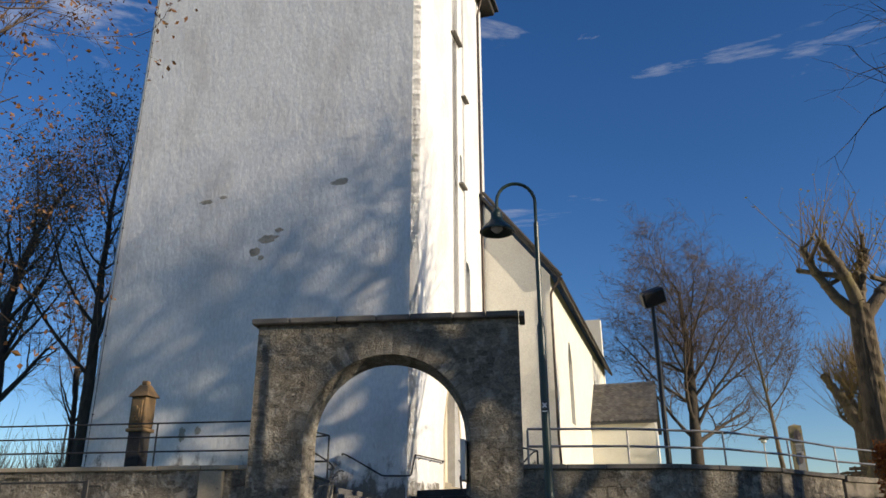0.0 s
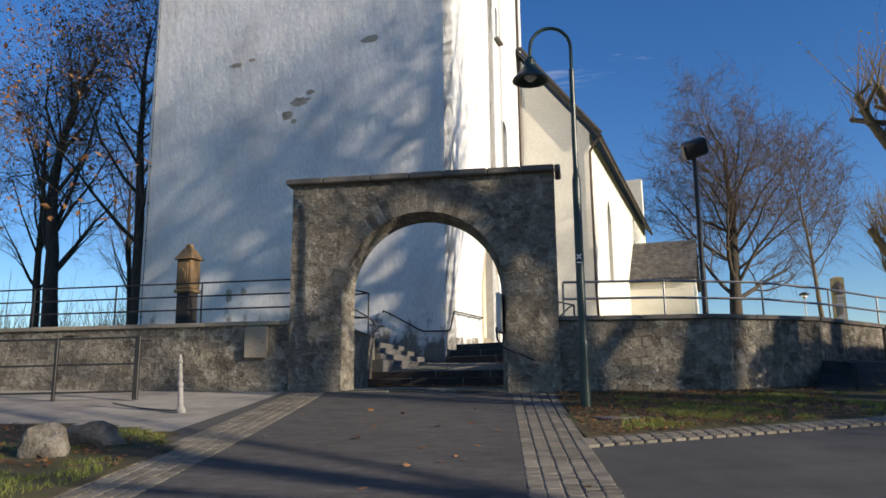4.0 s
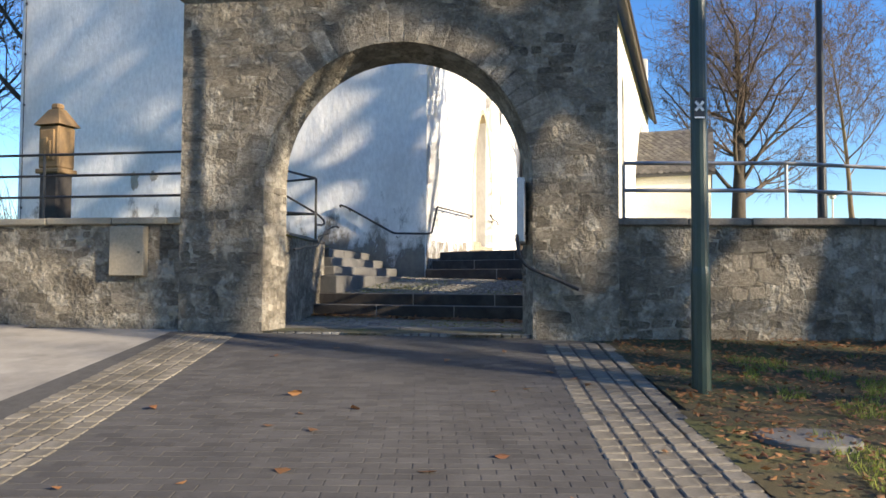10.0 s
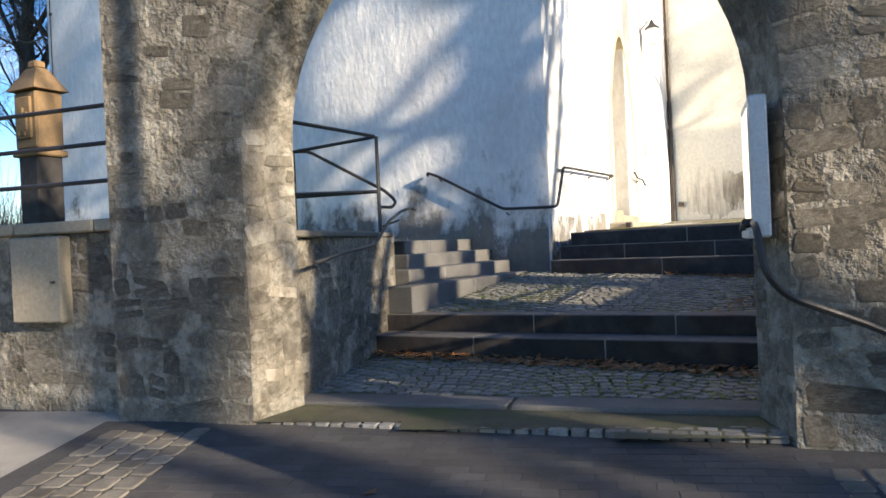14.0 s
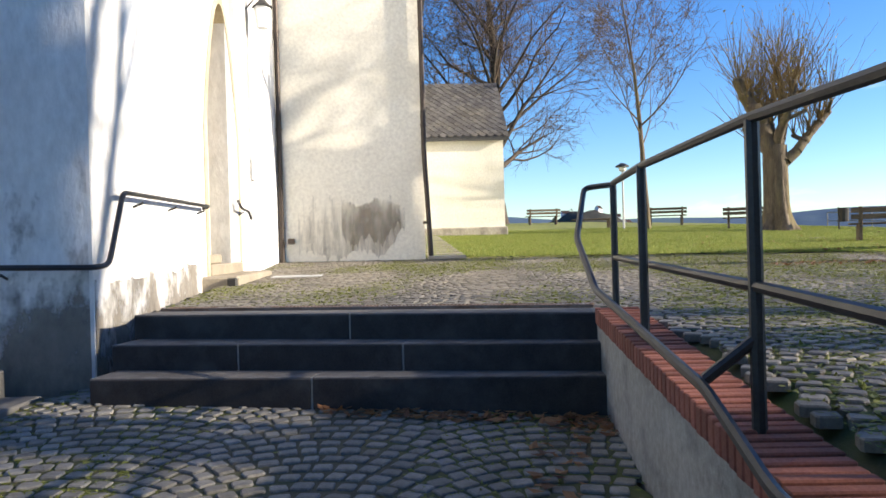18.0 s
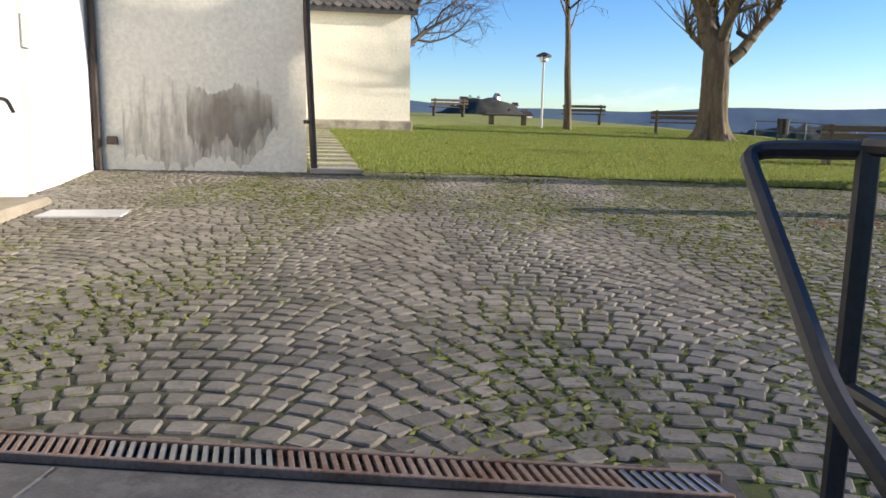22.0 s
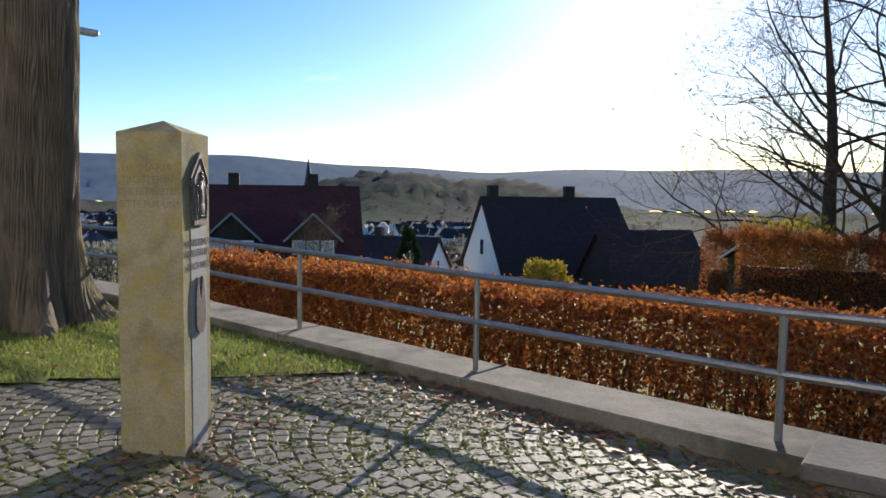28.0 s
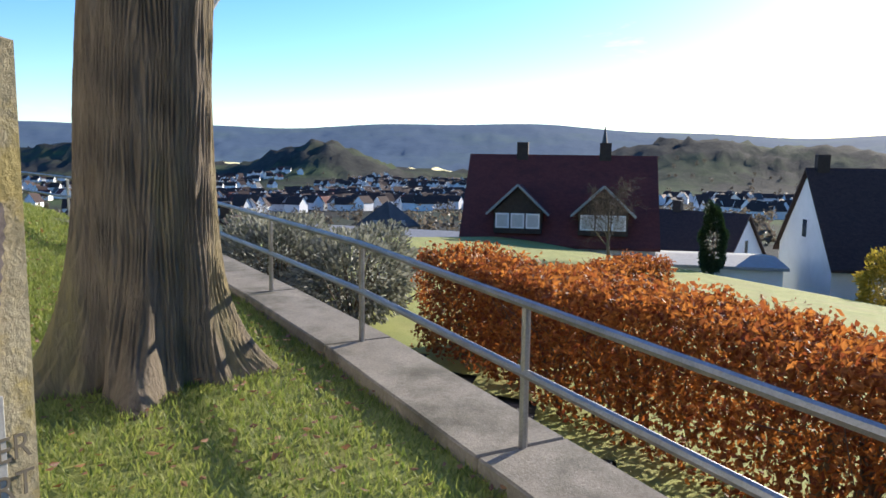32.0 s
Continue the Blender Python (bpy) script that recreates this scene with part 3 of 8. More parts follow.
def wall_panel(name, length, z0, z1, thick, holes, material, parent, m):
    """A wall along local x from 0 to length, faces at y = 0 and y = thick, with arched holes (x, width, bottom, spring, top, pointed)."""
    mb = MB()
    holes = sorted(holes)
    cols, x = [], 0.0
    # group the holes by their column
    groups = []
    for h in holes:
        if groups and abs(groups[-1][0][0] - h[0]) < 1e-3:
            groups[-1].append(h)
        else:
            groups.append([h])
    for g in groups:
        w = max(h[1] for h in g)
        a, b = g[0][0] - w / 2, g[0][0] + w / 2
        cols.append((x, a, None))
        cols.append((a, b, sorted(g, key=lambda h: h[2])))
        x = b
    cols.append((x, length, None))

    def slab(poly):
        n = len(poly)
        V = [(px, 0, pz) for px, pz in poly] + [(px, thick, pz) for px, pz in poly]
        F = [list(range(n)), list(range(n, 2 * n))[::-1]] + [[i, n + i, n + (i + 1) % n, (i + 1) % n] for i in range(n)]
        mb.add(V, F)

    for a, b, g in cols:
        if g is None:
            slab([(a, z0), (b, z0), (b, z1), (a, z1)])
            continue
        z = z0
        for hx, w, bot, spring, top, pointed in g:
            if bot > z:
                slab([(a, z), (b, z), (b, bot), (a, bot)])
            l, r = hx - w / 2, hx + w / 2
            if l - a > 1e-3:
                slab([(a, bot), (l, bot), (l, top), (a, top)])
                slab([(r, bot), (b, bot), (b, top), (r, top)])
            pts = [(hx + px, pz) for px, pz in arch_pts(w, spring, top, pointed)]
            k = len(pts) // 2
            slab(pts[:k + 1] + [(l, top)])
            slab(pts[k:] + [(r, top)])
            z = top
        slab([(a, z), (b, z), (b, z1), (a, z1)])
    mb.V = [tuple(m @ Vector(v)) for v in mb.V]
    ob = mb.make(name, material, parent)
    bm = bmesh.new()
    bm.from_mesh(ob.data)
    bmesh.ops.remove_doubles(bm, verts=bm.verts, dist=0.0005)
    bm.to_mesh(ob.data)
    bm.free()
    return ob


front_holes = [(TW - 8.15, 0.62, 24.5, 26.9, 27.5, False), (TW - 4.25, 0.62, 24.6, 26.9, 27.5, False)]
side_holes = [(4.85, 2.1, 2.6, 4.9, 6.95, True), (5.6, 0.9, 22.9, 26.0, 26.9, False), (6.4, 0.35, 15.7, 17.0, 17.2, False), (7.2, 0.9, 9.7, 11.9, 12.4, False), (6.9, 0.3, 20.4, 21.5, 21.7, False)]
FR = Matrix.Translation((-TW, 0, 0))
SD = Matrix.Rotation(radians(90), 4, "Z")
wall_panel("tower_front_wall", TW, 1.5, TH, 0.9, front_holes, M_PLASTER, church, FR)
wall_panel("tower_side_wall", TD, 1.5, TH, 0.9, side_holes, M_PLASTER, church, Matrix.Translation((0, 0.002, 0)) @ SD)
mb = MB()
mb.box((-TW + 0.45, TD / 2 + 0.45, TH / 2 + 1), (0.9, TD - 0.9, TH - 2), b=0.02)
mb.box((-TW / 2, TD - 0.3, TH / 2 + 1), (TW - 1.8, 0.9, TH - 2), b=0.02)
mb.box((-TW / 2, TD / 2, 22.0), (TW - 1.85, TD - 1.85, 0.3))
mb.make("tower_back_wall", M_PLASTER, church)
# eaves, low roof and lantern
mb = MB()
mb.box((-TW / 2, TD / 2, TH + 0.12), (TW + 1.3, TD + 1.3, 0.35), b=0.03)
mb.make("tower_eave", M_LEAD, church, "dark boarded eave")
mb = MB()
hx, hy = TW / 2 + 0.85, TD / 2 + 0.85
zc = TH + 0.3
mb.add([(-TW / 2 - hx, TD / 2 - hy, zc), (-TW / 2 + hx, TD / 2 - hy, zc), (-TW / 2 + hx, TD / 2 + hy, zc), (-TW / 2 - hx, TD / 2 + hy, zc),
        (-TW / 2 - hx, TD / 2 - hy, zc + 0.18), (-TW / 2 + hx, TD / 2 - hy, zc + 0.18), (-TW / 2 + hx, TD / 2 + hy, zc + 0.18), (-TW / 2 - hx, TD / 2 + hy, zc + 0.18),
        (-TW / 2 - 2.2, TD / 2 - 2.2, zc + 4.6), (-TW / 2 + 2.2, TD / 2 - 2.2, zc + 4.6), (-TW / 2 + 2.2, TD / 2 + 2.2, zc + 4.6), (-TW / 2 - 2.2, TD / 2 + 2.2, zc + 4.6)],
       [[3, 2, 1, 0], [0, 1, 5, 4], [1, 2, 6, 5], [2, 3, 7, 6], [3, 0, 4, 7], [4, 5, 9, 8], [5, 6, 10, 9], [6, 7, 11, 10], [7, 4, 8, 11], [8, 9, 10, 11]])
mb.make("tower_roof", M_SLATE_D, church, "dark slate roof")
lm = MB()
lm.lathe([(2.35, 0), (2.35, 3.6), (2.7, 3.7), (2.7, 3.95), (2.2, 4.6), (1.6, 6.4), (0.7, 8.2), (0.1, 9.2)], 8, (-TW / 2, TD / 2, zc + 4.2))
lm.make("lantern", M_SLATE_D, church, "octagonal slate lantern")
for hxx, w, bot, sp, top, _ in front_holes:
    MB().box((hxx - TW, -0.06, bot - 0.06), (w + 0.5, 0.3, 0.12), b=0.02).make("window_sill", M_COPING, church)
    MB().box((hxx - TW, 0.55, (bot + top) / 2), (w + 0.2, 0.04, top - bot)).make("louvre", M_LEAD, church)
for b_, w, bot, sp, top, _ in side_holes[1:]:
    MB().box((0.06, b_, bot - 0.05), (0.3, w + 0.4, 0.1), b=0.02).make("window_sill", M_COPING, church)
    MB().box((-0.5, b_, (bot + top) / 2), (0.04, w + 0.2, top - bot)).make("pane", M_GLASS, church)
# portal: stone surround, inner order, door with handle, threshold steps
for k, (w, d0, d1, top, spread) in enumerate(((1.99, -0.015, 0.22, 6.88, 0.13), (1.76, 0.2, 0.31, 6.68, 0.2))):
    mb = MB()
    inner = [(-w / 2 + 0.0, 2.7)] + arch_pts(w - 0.02, 4.9, top - 0.02, True, 16) + [(w / 2, 2.7)]
    outer = [(-w / 2 - spread, 2.7)] + arch_pts(w + 2 * spread, 4.9, top + spread, True, 16) + [(w / 2 + spread, 2.7)]
    if k == 1:
        outer = [(-1.06, 2.7)] + arch_pts(2.12, 4.9, 6.97, True, 16) + [(1.06, 2.7)]
    n = len(inner)
    V = [(-d0, 4.85 + x, z) for x, z in inner] + [(-d0, 4.85 + x, z) for x, z in outer] + [(-d1, 4.85 + x, z) for x, z in inner] + [(-d1, 4.85 + x, z) for x, z in outer]
    F = []
    for i in range(n - 1):
        F += [[i, n + i, n + i + 1, i + 1], [n + i, 3 * n + i, 3 * n + i + 1, n + i + 1], [i + 1, 2 * n + i + 1, 2 * n + i, i], [2 * n + i, 2 * n + i + 1, 3 * n + i + 1, 3 * n + i]]
    mb.add(V, F)
    mb.make("portal_surround", M_PORTAL, church, "pointed sandstone portal surround")
door = MB().box((-0.37, 4.85, 4.6), (0.1, 2.0, 4.6)).make("door", M_DOORWOOD, church, "pale wooden church door")
for i in range(9):
    MB().box((-0.31, 4.09 + i * 0.19, 4.75), (0.03, 0.18, 4.1), b=0.008).make("board", M_DOORWOOD, door)
MB().tube(bend([(-0.30, 5.3, 4.0), (-0.22, 5.3, 4.03), (-0.22, 5.3, 4.2), (-0.30, 5.3, 4.23)]), 0.014).make("handle", M_IRON, door)
MB().box((0.12, 4.75, 2.70), (0.70, 2.6, 0.28), b=0.03).make("threshold", M_COPING_L, church, "worn sandstone threshold")
MB().box((-0.16, 4.85, 2.91), (0.40, 1.97, 0.17), b=0.02).make("threshold", M_COPING_L, church)
MB().box((-0.24, 4.85, 3.06), (0.20, 1.75, 0.14), b=0.02).make("threshold", M_COPING_L, church)
MB().box((0.40, 3.42, 2.74), (0.12, 0.10, 0.16), b=0.015).make("boot_scraper", M_IRON, church, "small dark boot scraper block")
# nave: west wall, south wall, roof
NB, NA, EAVE = 9.8, 3.15, 12.35
mb = MB()
pts = [(0.0, 2.0), (NA, 2.0), (NA, EAVE), (0.0, EAVE + NA * 1.27)]
mb.add([(a, NB, z) for a, z in pts] + [(a, NB + 0.8, z) for a, z in pts], [[0, 1, 2, 3], [7, 6, 5, 4], [0, 4, 5, 1], [1, 5, 6, 2], [2, 6, 7, 3], [3, 7, 4, 0]])
mb.make("nave_west_wall", M_CREAM, church, "cream plastered nave wall")
wall_panel("nave_south_wall", 21.5, 2.0, EAVE, 0.7, [(4.2, 1.3, 6.3, 9.4, 10.4, True), (15.0, 1.3, 6.3, 9.4, 10.4, True)], M_CREAM, church, Matrix.Translation((NA - 0.002, NB + 0.8, 0)) @ SD)
for b_ in (4.2, 15.0):
    MB().box((NA - 0.4, NB + 0.8 + b_, 8.4), (0.04, 1.4, 4.2)).make("pane", M_GLASS, church)
mb = MB()
rid = -TW / 2
zr = EAVE + (NA + 0.35 - rid) * 1.27 - 0.3
for y0, y1 in ((NB - 0.25, NB + 22.9),):
    mb.add([(NA + 0.45, y0, EAVE - 0.35), (rid, y0, zr), (rid, y1, zr), (NA + 0.45, y1, EAVE - 0.35), (NA + 0.45, y0, EAVE - 0.12), (rid, y0, zr + 0.25), (rid, y1, zr + 0.25), (NA + 0.45, y1, EAVE - 0.12)],
           [[0, 1, 2, 3], [7, 6, 5, 4], [0, 4, 5, 1], [1, 5, 6, 2], [2, 6, 7, 3], [3, 7, 4, 0]])
mb.make("nave_roof", M_SLATE_D, church, "steep dark slate nave roof")
mb = MB()
mb.box((-TW / 2 + 0.5, NB + 22.4, 9), (TW + 5.4, 0.7, 14))
mb.make("nave_east_wall", M_CREAM, church)
mb = MB()
mb.tube([(NA + 0.5, NB - 0.2, EAVE - 0.3), (NA + 0.5, NB + 22.8, EAVE - 0.3)], 0.09, 8)
mb.make("gutter", M_PIPE, church)
mb = MB()
mb.tube([(0.2, NB - 0.3, EAVE + NA * 1.27 + 0.35), (NA + 0.55, NB - 0.3, EAVE - 0.2)], 0.09, 6)
mb.make("verge_board", M_LEAD, church)


def downpipe(a, b, z0, z1, kink=None):
    mb = MB()
    mb.tube(bend(kink or [(a, b, z0), (a, b, z1)], 0.15), 0.055, 10)
    p = mb.make("downpipe", M_PIPE, church, "brown metal downpipe")
    z = z0 + 0.9
    while z < z1 - 0.5:
        MB().lathe([(0.066, -0.03), (0.066, 0.03)], 10, (a, b, z)).make("clamp", M_PIPE, p)
        z += 2.1


downpipe(0.075, NB - 0.10, 2.75, TH - 0.1, [(0.075, NB - 0.10, 2.75), (0.075, NB - 0.10, TH - 1), (0.3, NB - 0.10, TH)])
downpipe(NA + 0.02, NB - 0.12, 2.78, EAVE - 0.5, [(NA + 0.12, NB - 0.14, 2.78), (NA + 0.02, NB - 0.12, 5.2), (NA + 0.02, NB - 0.12, EAVE - 0.9), (NA + 0.45, NB - 0.12, EAVE - 0.3)])
mb = MB()
mb.box((0.28, NB - 0.12, 3.35), (0.14, 0.14, 0.12))
mb.make("junction_box", M_PIPE, church)
# damp patch: a shallow coat of stained plaster on the nave wall
rng = random.Random(5)
def damp(a0, a1, top, foot, tail, out_by, material, label, seed):
    """A ragged outline on the nave wall, its foot drawn up towards one end."""
    out = []
    for i in range(90):
        t = i / 89
        out.append((a0 + (a1 - a0) * t, top + 0.07 * math.sin(t * 9 + seed) + 0.09 * noise.noise(Vector((t * 22, 1 + seed, 0))) + rng.uniform(-0.03, 0.03)))
    for i in range(90):
        t = 1 - i / 89
        low = foot + 0.10 * math.sin(t * 14 + seed) + tail * max(0, t - 0.75) * 4 + 0.14 * noise.noise(Vector((t * 14, 5 + seed, 0))) - 0.22 * max(0, noise.noise(Vector((t * 40, 9, 0)))) + rng.uniform(-0.02, 0.02)
        out.append((a0 + (a1 - a0) * t, min(low, top - 0.1)))
    mb = MB()
    mb.add([(a, NB - out_by, z) for a, z in out] + [(a, NB + 0.01, z) for a, z in out],
           [list(range(180))[::-1]] + [[i, (i + 1) % 180, 180 + (i + 1) % 180, 180 + i] for i in range(180)])
    return mb.make("damp_patch", material, church, label)


damp(0.42, 2.72, 4.28, 3.05, 0.5, 0.010, M_DAMP, "brown damp streaks on the plaster", 0)
damp(1.35, 2.62, 4.16, 3.35, 0.35, 0.016, M_DAMP_D, "dark brown damp stain with flaking plaster", 2)
# sacristy
SA, SB, SW, SE_ = NA, 21.9, 3.5, 5.6
sac = thing("sacristy", tuple(CH @ Vector((SA, SB, 0))), -17.8, "small cream sacristy with a slate roof", "building")
mb = MB()
mb.prism([(0, 0), (SW, 0), (SW, SE_), (0, SE_)], 2.6, 7.25)
mb.make("wall", M_CREAM, sac)
mb = MB()
g = [(-0.25, 7.12), (SE_ / 2, 9.75), (SE_ + 0.25, 7.12)]
mb.add([(0, y, z) for y, z in g] + [(SW + 0.2, y, z) for y, z in g] + [(0, y, z + 0.14) for y, z in g] + [(SW + 0.2, y, z + 0.14) for y, z in g],
       [[6, 7, 10, 9], [7, 8, 11, 10], [0, 3, 4, 1], [1, 4, 5, 2], [0, 6, 9, 3], [2, 5, 11, 8], [3, 9, 10, 4], [4, 10, 11, 5]])
roof = mb.make("roof", M_SLATE_D, sac, "grey slate roof")
mb = MB()
mb.add([(SW - 0.01, 0.02, 7.2), (SW - 0.01, SE_ - 0.02, 7.2), (SW - 0.01, SE_ / 2, 9.7)], [[0, 1, 2]])
mb.make("gable", M_CREAM, sac)
mb = MB()
mb.box((SW / 2 + 0.03, -0.04, 3.3), (SW + 0.1, 0.16, 1.1), b=0.04)
mb.make("plinth", M_RENDER, sac, "crumbling stone plinth")

# slates: three hundred on the sacristy slope
def slates():
    along, up = Vector((1, 0, 0)), Vector((0, SE_ / 2 + 0.25, 9.75 - 7.12)).normalized()
    nrm = along.cross(up).normalized()
    L = math.hypot(SE_ / 2 + 0.25, 9.75 - 7.12)
    V, F = [], []
    s = 0.30
    rows = int(L / 0.19)
    for r in range(rows):
        for c in range(int((SW + 0.2) / s) + 1):
            o = Vector((c * s + (s / 2 if r % 2 else 0), -0.27, 7.27)) + up * (r * 0.19)
            if o.x > SW + 0.15:
                continue
            q = [(-s / 2 + 0.01, 0.14), (-0.03, -0.02), (0.03, -0.02), (s / 2 - 0.01, 0.14), (s / 2 - 0.01, 0.34), (-s / 2 + 0.01, 0.34)]
            n0 = len(V)
            for x, y in q:
                xx = min(max(o.x + x, -0.0), SW + 0.2)
                V.append(Vector((xx, o.y, o.z)) + up * y + nrm * (0.028 - 0.07 * y))
            for x, y in q:
                xx = min(max(o.x + x, -0.0), SW + 0.2)
                V.append(Vector((xx, o.y, o.z)) + up * y + nrm * (0.012 - 0.07 * y))
            F.append([n0 + i for i in range(6)])
            F += [[n0 + i, n0 + 6 + i, n0 + 6 + (i + 1) % 6, n0 + (i + 1) % 6] for i in range(6)]
    tagged(mesh_ob("slate_cover", V, F, M_SLATE, roof), kind="stuff")


slates()


# weathering on the tower: irregular thin coats of stained plaster and two bare spots
def coat(name, m, x0, x1, zlow, ztop, amp, seed, material, label):
    rg = random.Random(seed)
    n = 220
    top = []
    for i in range(n + 1):
        x = x0 + (x1 - x0) * i / n
        h = sum(noise.noise(Vector((x * f, seed + f, 0))) * a for f, a in ((0.9, 1.0), (2.3, 0.5), (6.1, 0.16), (15.0, 0.05)))
        top.append((x, ztop + amp * h + rg.uniform(-0.01, 0.01)))
    pts = [(x0, zlow)] + [(x1, zlow)] + top[::-1]
    k = len(pts)
    V = [m @ Vector((x, -0.008, z)) for x, z in pts] + [m @ Vector((x, 0.02, z)) for x, z in pts]
    F = [list(range(k))] + [[i, k + i, k + (i + 1) % k, (i + 1) % k] for i in range(k)]
    return mesh_ob(name, V, F, material, church, label)


coat("damp_base", Matrix.Identity(4), -11.9, -0.03, 1.7, 5.2, 0.35, 3, M_GREYDAMP, "grey rising damp on the tower plaster")
coat("damp_base", SD, 0.03, 3.3, 1.9, 2.95, 0.2, 8, M_GREYDAMP, "grey rising damp on the tower plaster")


def bare_spot(a, z, w, h, seed):
    rg = random.Random(seed)
    n = 40
    pts = [(a + math.cos(t) * w / 2 * (0.8 + 0.5 * noise.noise(Vector((math.cos(t) * 1.5, math.sin(t) * 1.5, seed)))) * rg.uniform(0.8, 1.1), z + math.sin(t) * h / 2 * rg.uniform(0.75, 1.1)) for t in [2 * math.pi * i / n for i in range(n)]]
    V = [(x, -0.006, zz) for x, zz in pts] + [(x, 0.02, zz) for x, zz in pts]
    mesh_ob("bare_spot", V, [list(range(n))] + [[i, n + i, n + (i + 1) % n, (i + 1) % n] for i in range(n)], M_RENDER, church, "patch of fallen plaster")


for q in ((-2.7, 13.35, 0.9, 0.28, 1), (-5.5, 11.45, 0.95, 0.35, 2), (-6.0, 11.0, 0.6, 0.35, 3), (-5.1, 11.75, 0.4, 0.2, 4), (-5.75, 10.75, 0.35, 0.2, 5), (-8.3, 13.3, 0.8, 0.2, 6), (-7.6, 13.4, 0.4, 0.15, 7), (-8.2, 4.6, 0.4, 0.5, 8), (-7.6, 4.7, 0.3, 0.3, 9)):
    bare_spot(*q)
# lightning conductor along the tower's outer edge
cm = MB().tube([(-TW + 0.15, -0.03, 3.0), (-TW + 0.15, -0.03, TH)], 0.012, 5)
cd = cm.make("lightning_rod", M_IRON, church)
for k in range(17):
    MB().box((-TW + 0.15, -0.02, 4 + k * 1.45), (0.06, 0.05, 0.06)).make("clip", M_IRON, cd)
# cobbled strip along the nave
st_ = tagged(thing("edge_strip", (0, 0, 0)), "pale slab strip along the nave wall", "paving", kind="structure")
for k in range(14):
    p = CH @ Vector((NA + 0.45, NB + 0.1 + k * 0.85, 0))
    MB().box((0, 0, 0), (0.8, 0.82, 0.08), b=0.01, m=Matrix.Translation((p.x, p.y, float(lawn_z(p.x, p.y)) + 0.035)) @ Matrix.Rotation(radians(-17.8), 4, "Z")).make("slab", M_GRAVEL, st_)

# ---- rubble masonry ----
def stone_mesh(rng, w, h, proud):
    """One rough stone: an uneven eight-sided outline, bevelled to a bulged face. Local x along, z up, -y out."""
    V = []
    out = []
    for i, (sx, sz) in enumerate(((-1, -0.78), (-0.82, -1), (0.82, -1), (1, -0.78), (1, 0.78), (0.82, 1), (-0.82, 1), (-1, 0.78))):
        out.append((sx * w / 2 * rng.uniform(0.78, 1.06), sz * h / 2 * rng.uniform(0.72, 1.08)))
    V += [(x, 0.03, z) for x, z in out]
    V += [(x * 0.985, -proud * 0.45, z * 0.97) for x, z in out]
    V += [(x * rng.uniform(0.84, 0.95), -proud * rng.uniform(0.6, 1.3), z * rng.uniform(0.76, 0.92)) for x, z in out]
    F = []
    for k in (0, 8):
        F += [[k + i, k + 8 + i, k + 8 + (i + 1) % 8, k + (i + 1) % 8][::-1] for i in range(8)]
    F.append(list(range(16, 24)))
    return V, F


def courses(rng, spans, z0, z1, hmin=0.10, hmax=0.22, wmin=0.14, wmax=0.46, bare=0.2):
    """Centres and sizes of rough stones in uneven courses; spans(z) gives the stretches of wall at a height; some stay under the mortar."""
    out = []
    z = z0
    while z < z1 - 0.05:
        h = min(rng.uniform(hmin, hmax), z1 - z)
        for a, b in spans(z + h / 2):
            x = a
            while x < b - 0.05:
                w = rng.uniform(wmin, wmax) * (0.7 + 0.6 * (h - hmin) / (hmax - hmin))
                if b - x - w < wmin * 0.6:
                    w = b - x
                if rng.random() > bare and h > 0.05:
                    k = 0.5 if rng.random() < 0.14 and h > 0.15 else 1.0
                    out.append((x + w / 2, z + h * k / 2 + rng.uniform(-0.012, 0.012), w - rng.uniform(0.004, 0.03), h * k - rng.uniform(0.004, 0.03)))
                    if k < 1:
                        out.append((x + w / 2, z + h * 0.75, w - rng.uniform(0.01, 0.05), h * 0.5 - 0.012))
                x += w
        z += h
    return out


def lay_stones(parent, m, spots, limit, seed, proud=(0.002, 0.014)):
    """The first limit stones as parts, the others joined."""
    rng = random.Random(seed)
    V, F = [], []
    kinds = []
    for k in range(14):
        kinds.append(stone_mesh(rng, 1.0, 1.0, 1.0))
    mats = {}
    for i, (cx, cz, w, h) in enumerate(spots):
        p = rng.uniform(*proud)
        v, f = rng.choice(kinds)
        tilt = rng.uniform(-0.2, 0.2)
        T = m @ Matrix.Translation((cx, 0, cz)) @ Matrix.Rotation(tilt, 4, "Y") @ Matrix.Diagonal((w, p, h, 1))
        if i < limit:
            key = id(v)
            if key not in mats:
                me = bpy.data.meshes.new("stone")
                me.from_pydata(v, [], f)
                me.materials.append(M_STONE)
                mats[key] = me
            o = new("stone", mats[key])
            o.parent = parent
            o.matrix_local = T
        else:
            n = len(V)
            V += [tuple(T @ Vector(q)) for q in v]
            F += [[a + n for a in q] for q in f]
    if V:
        tagged(mesh_ob("rubble", V, F, M_STONE_J, parent), kind="stuff")


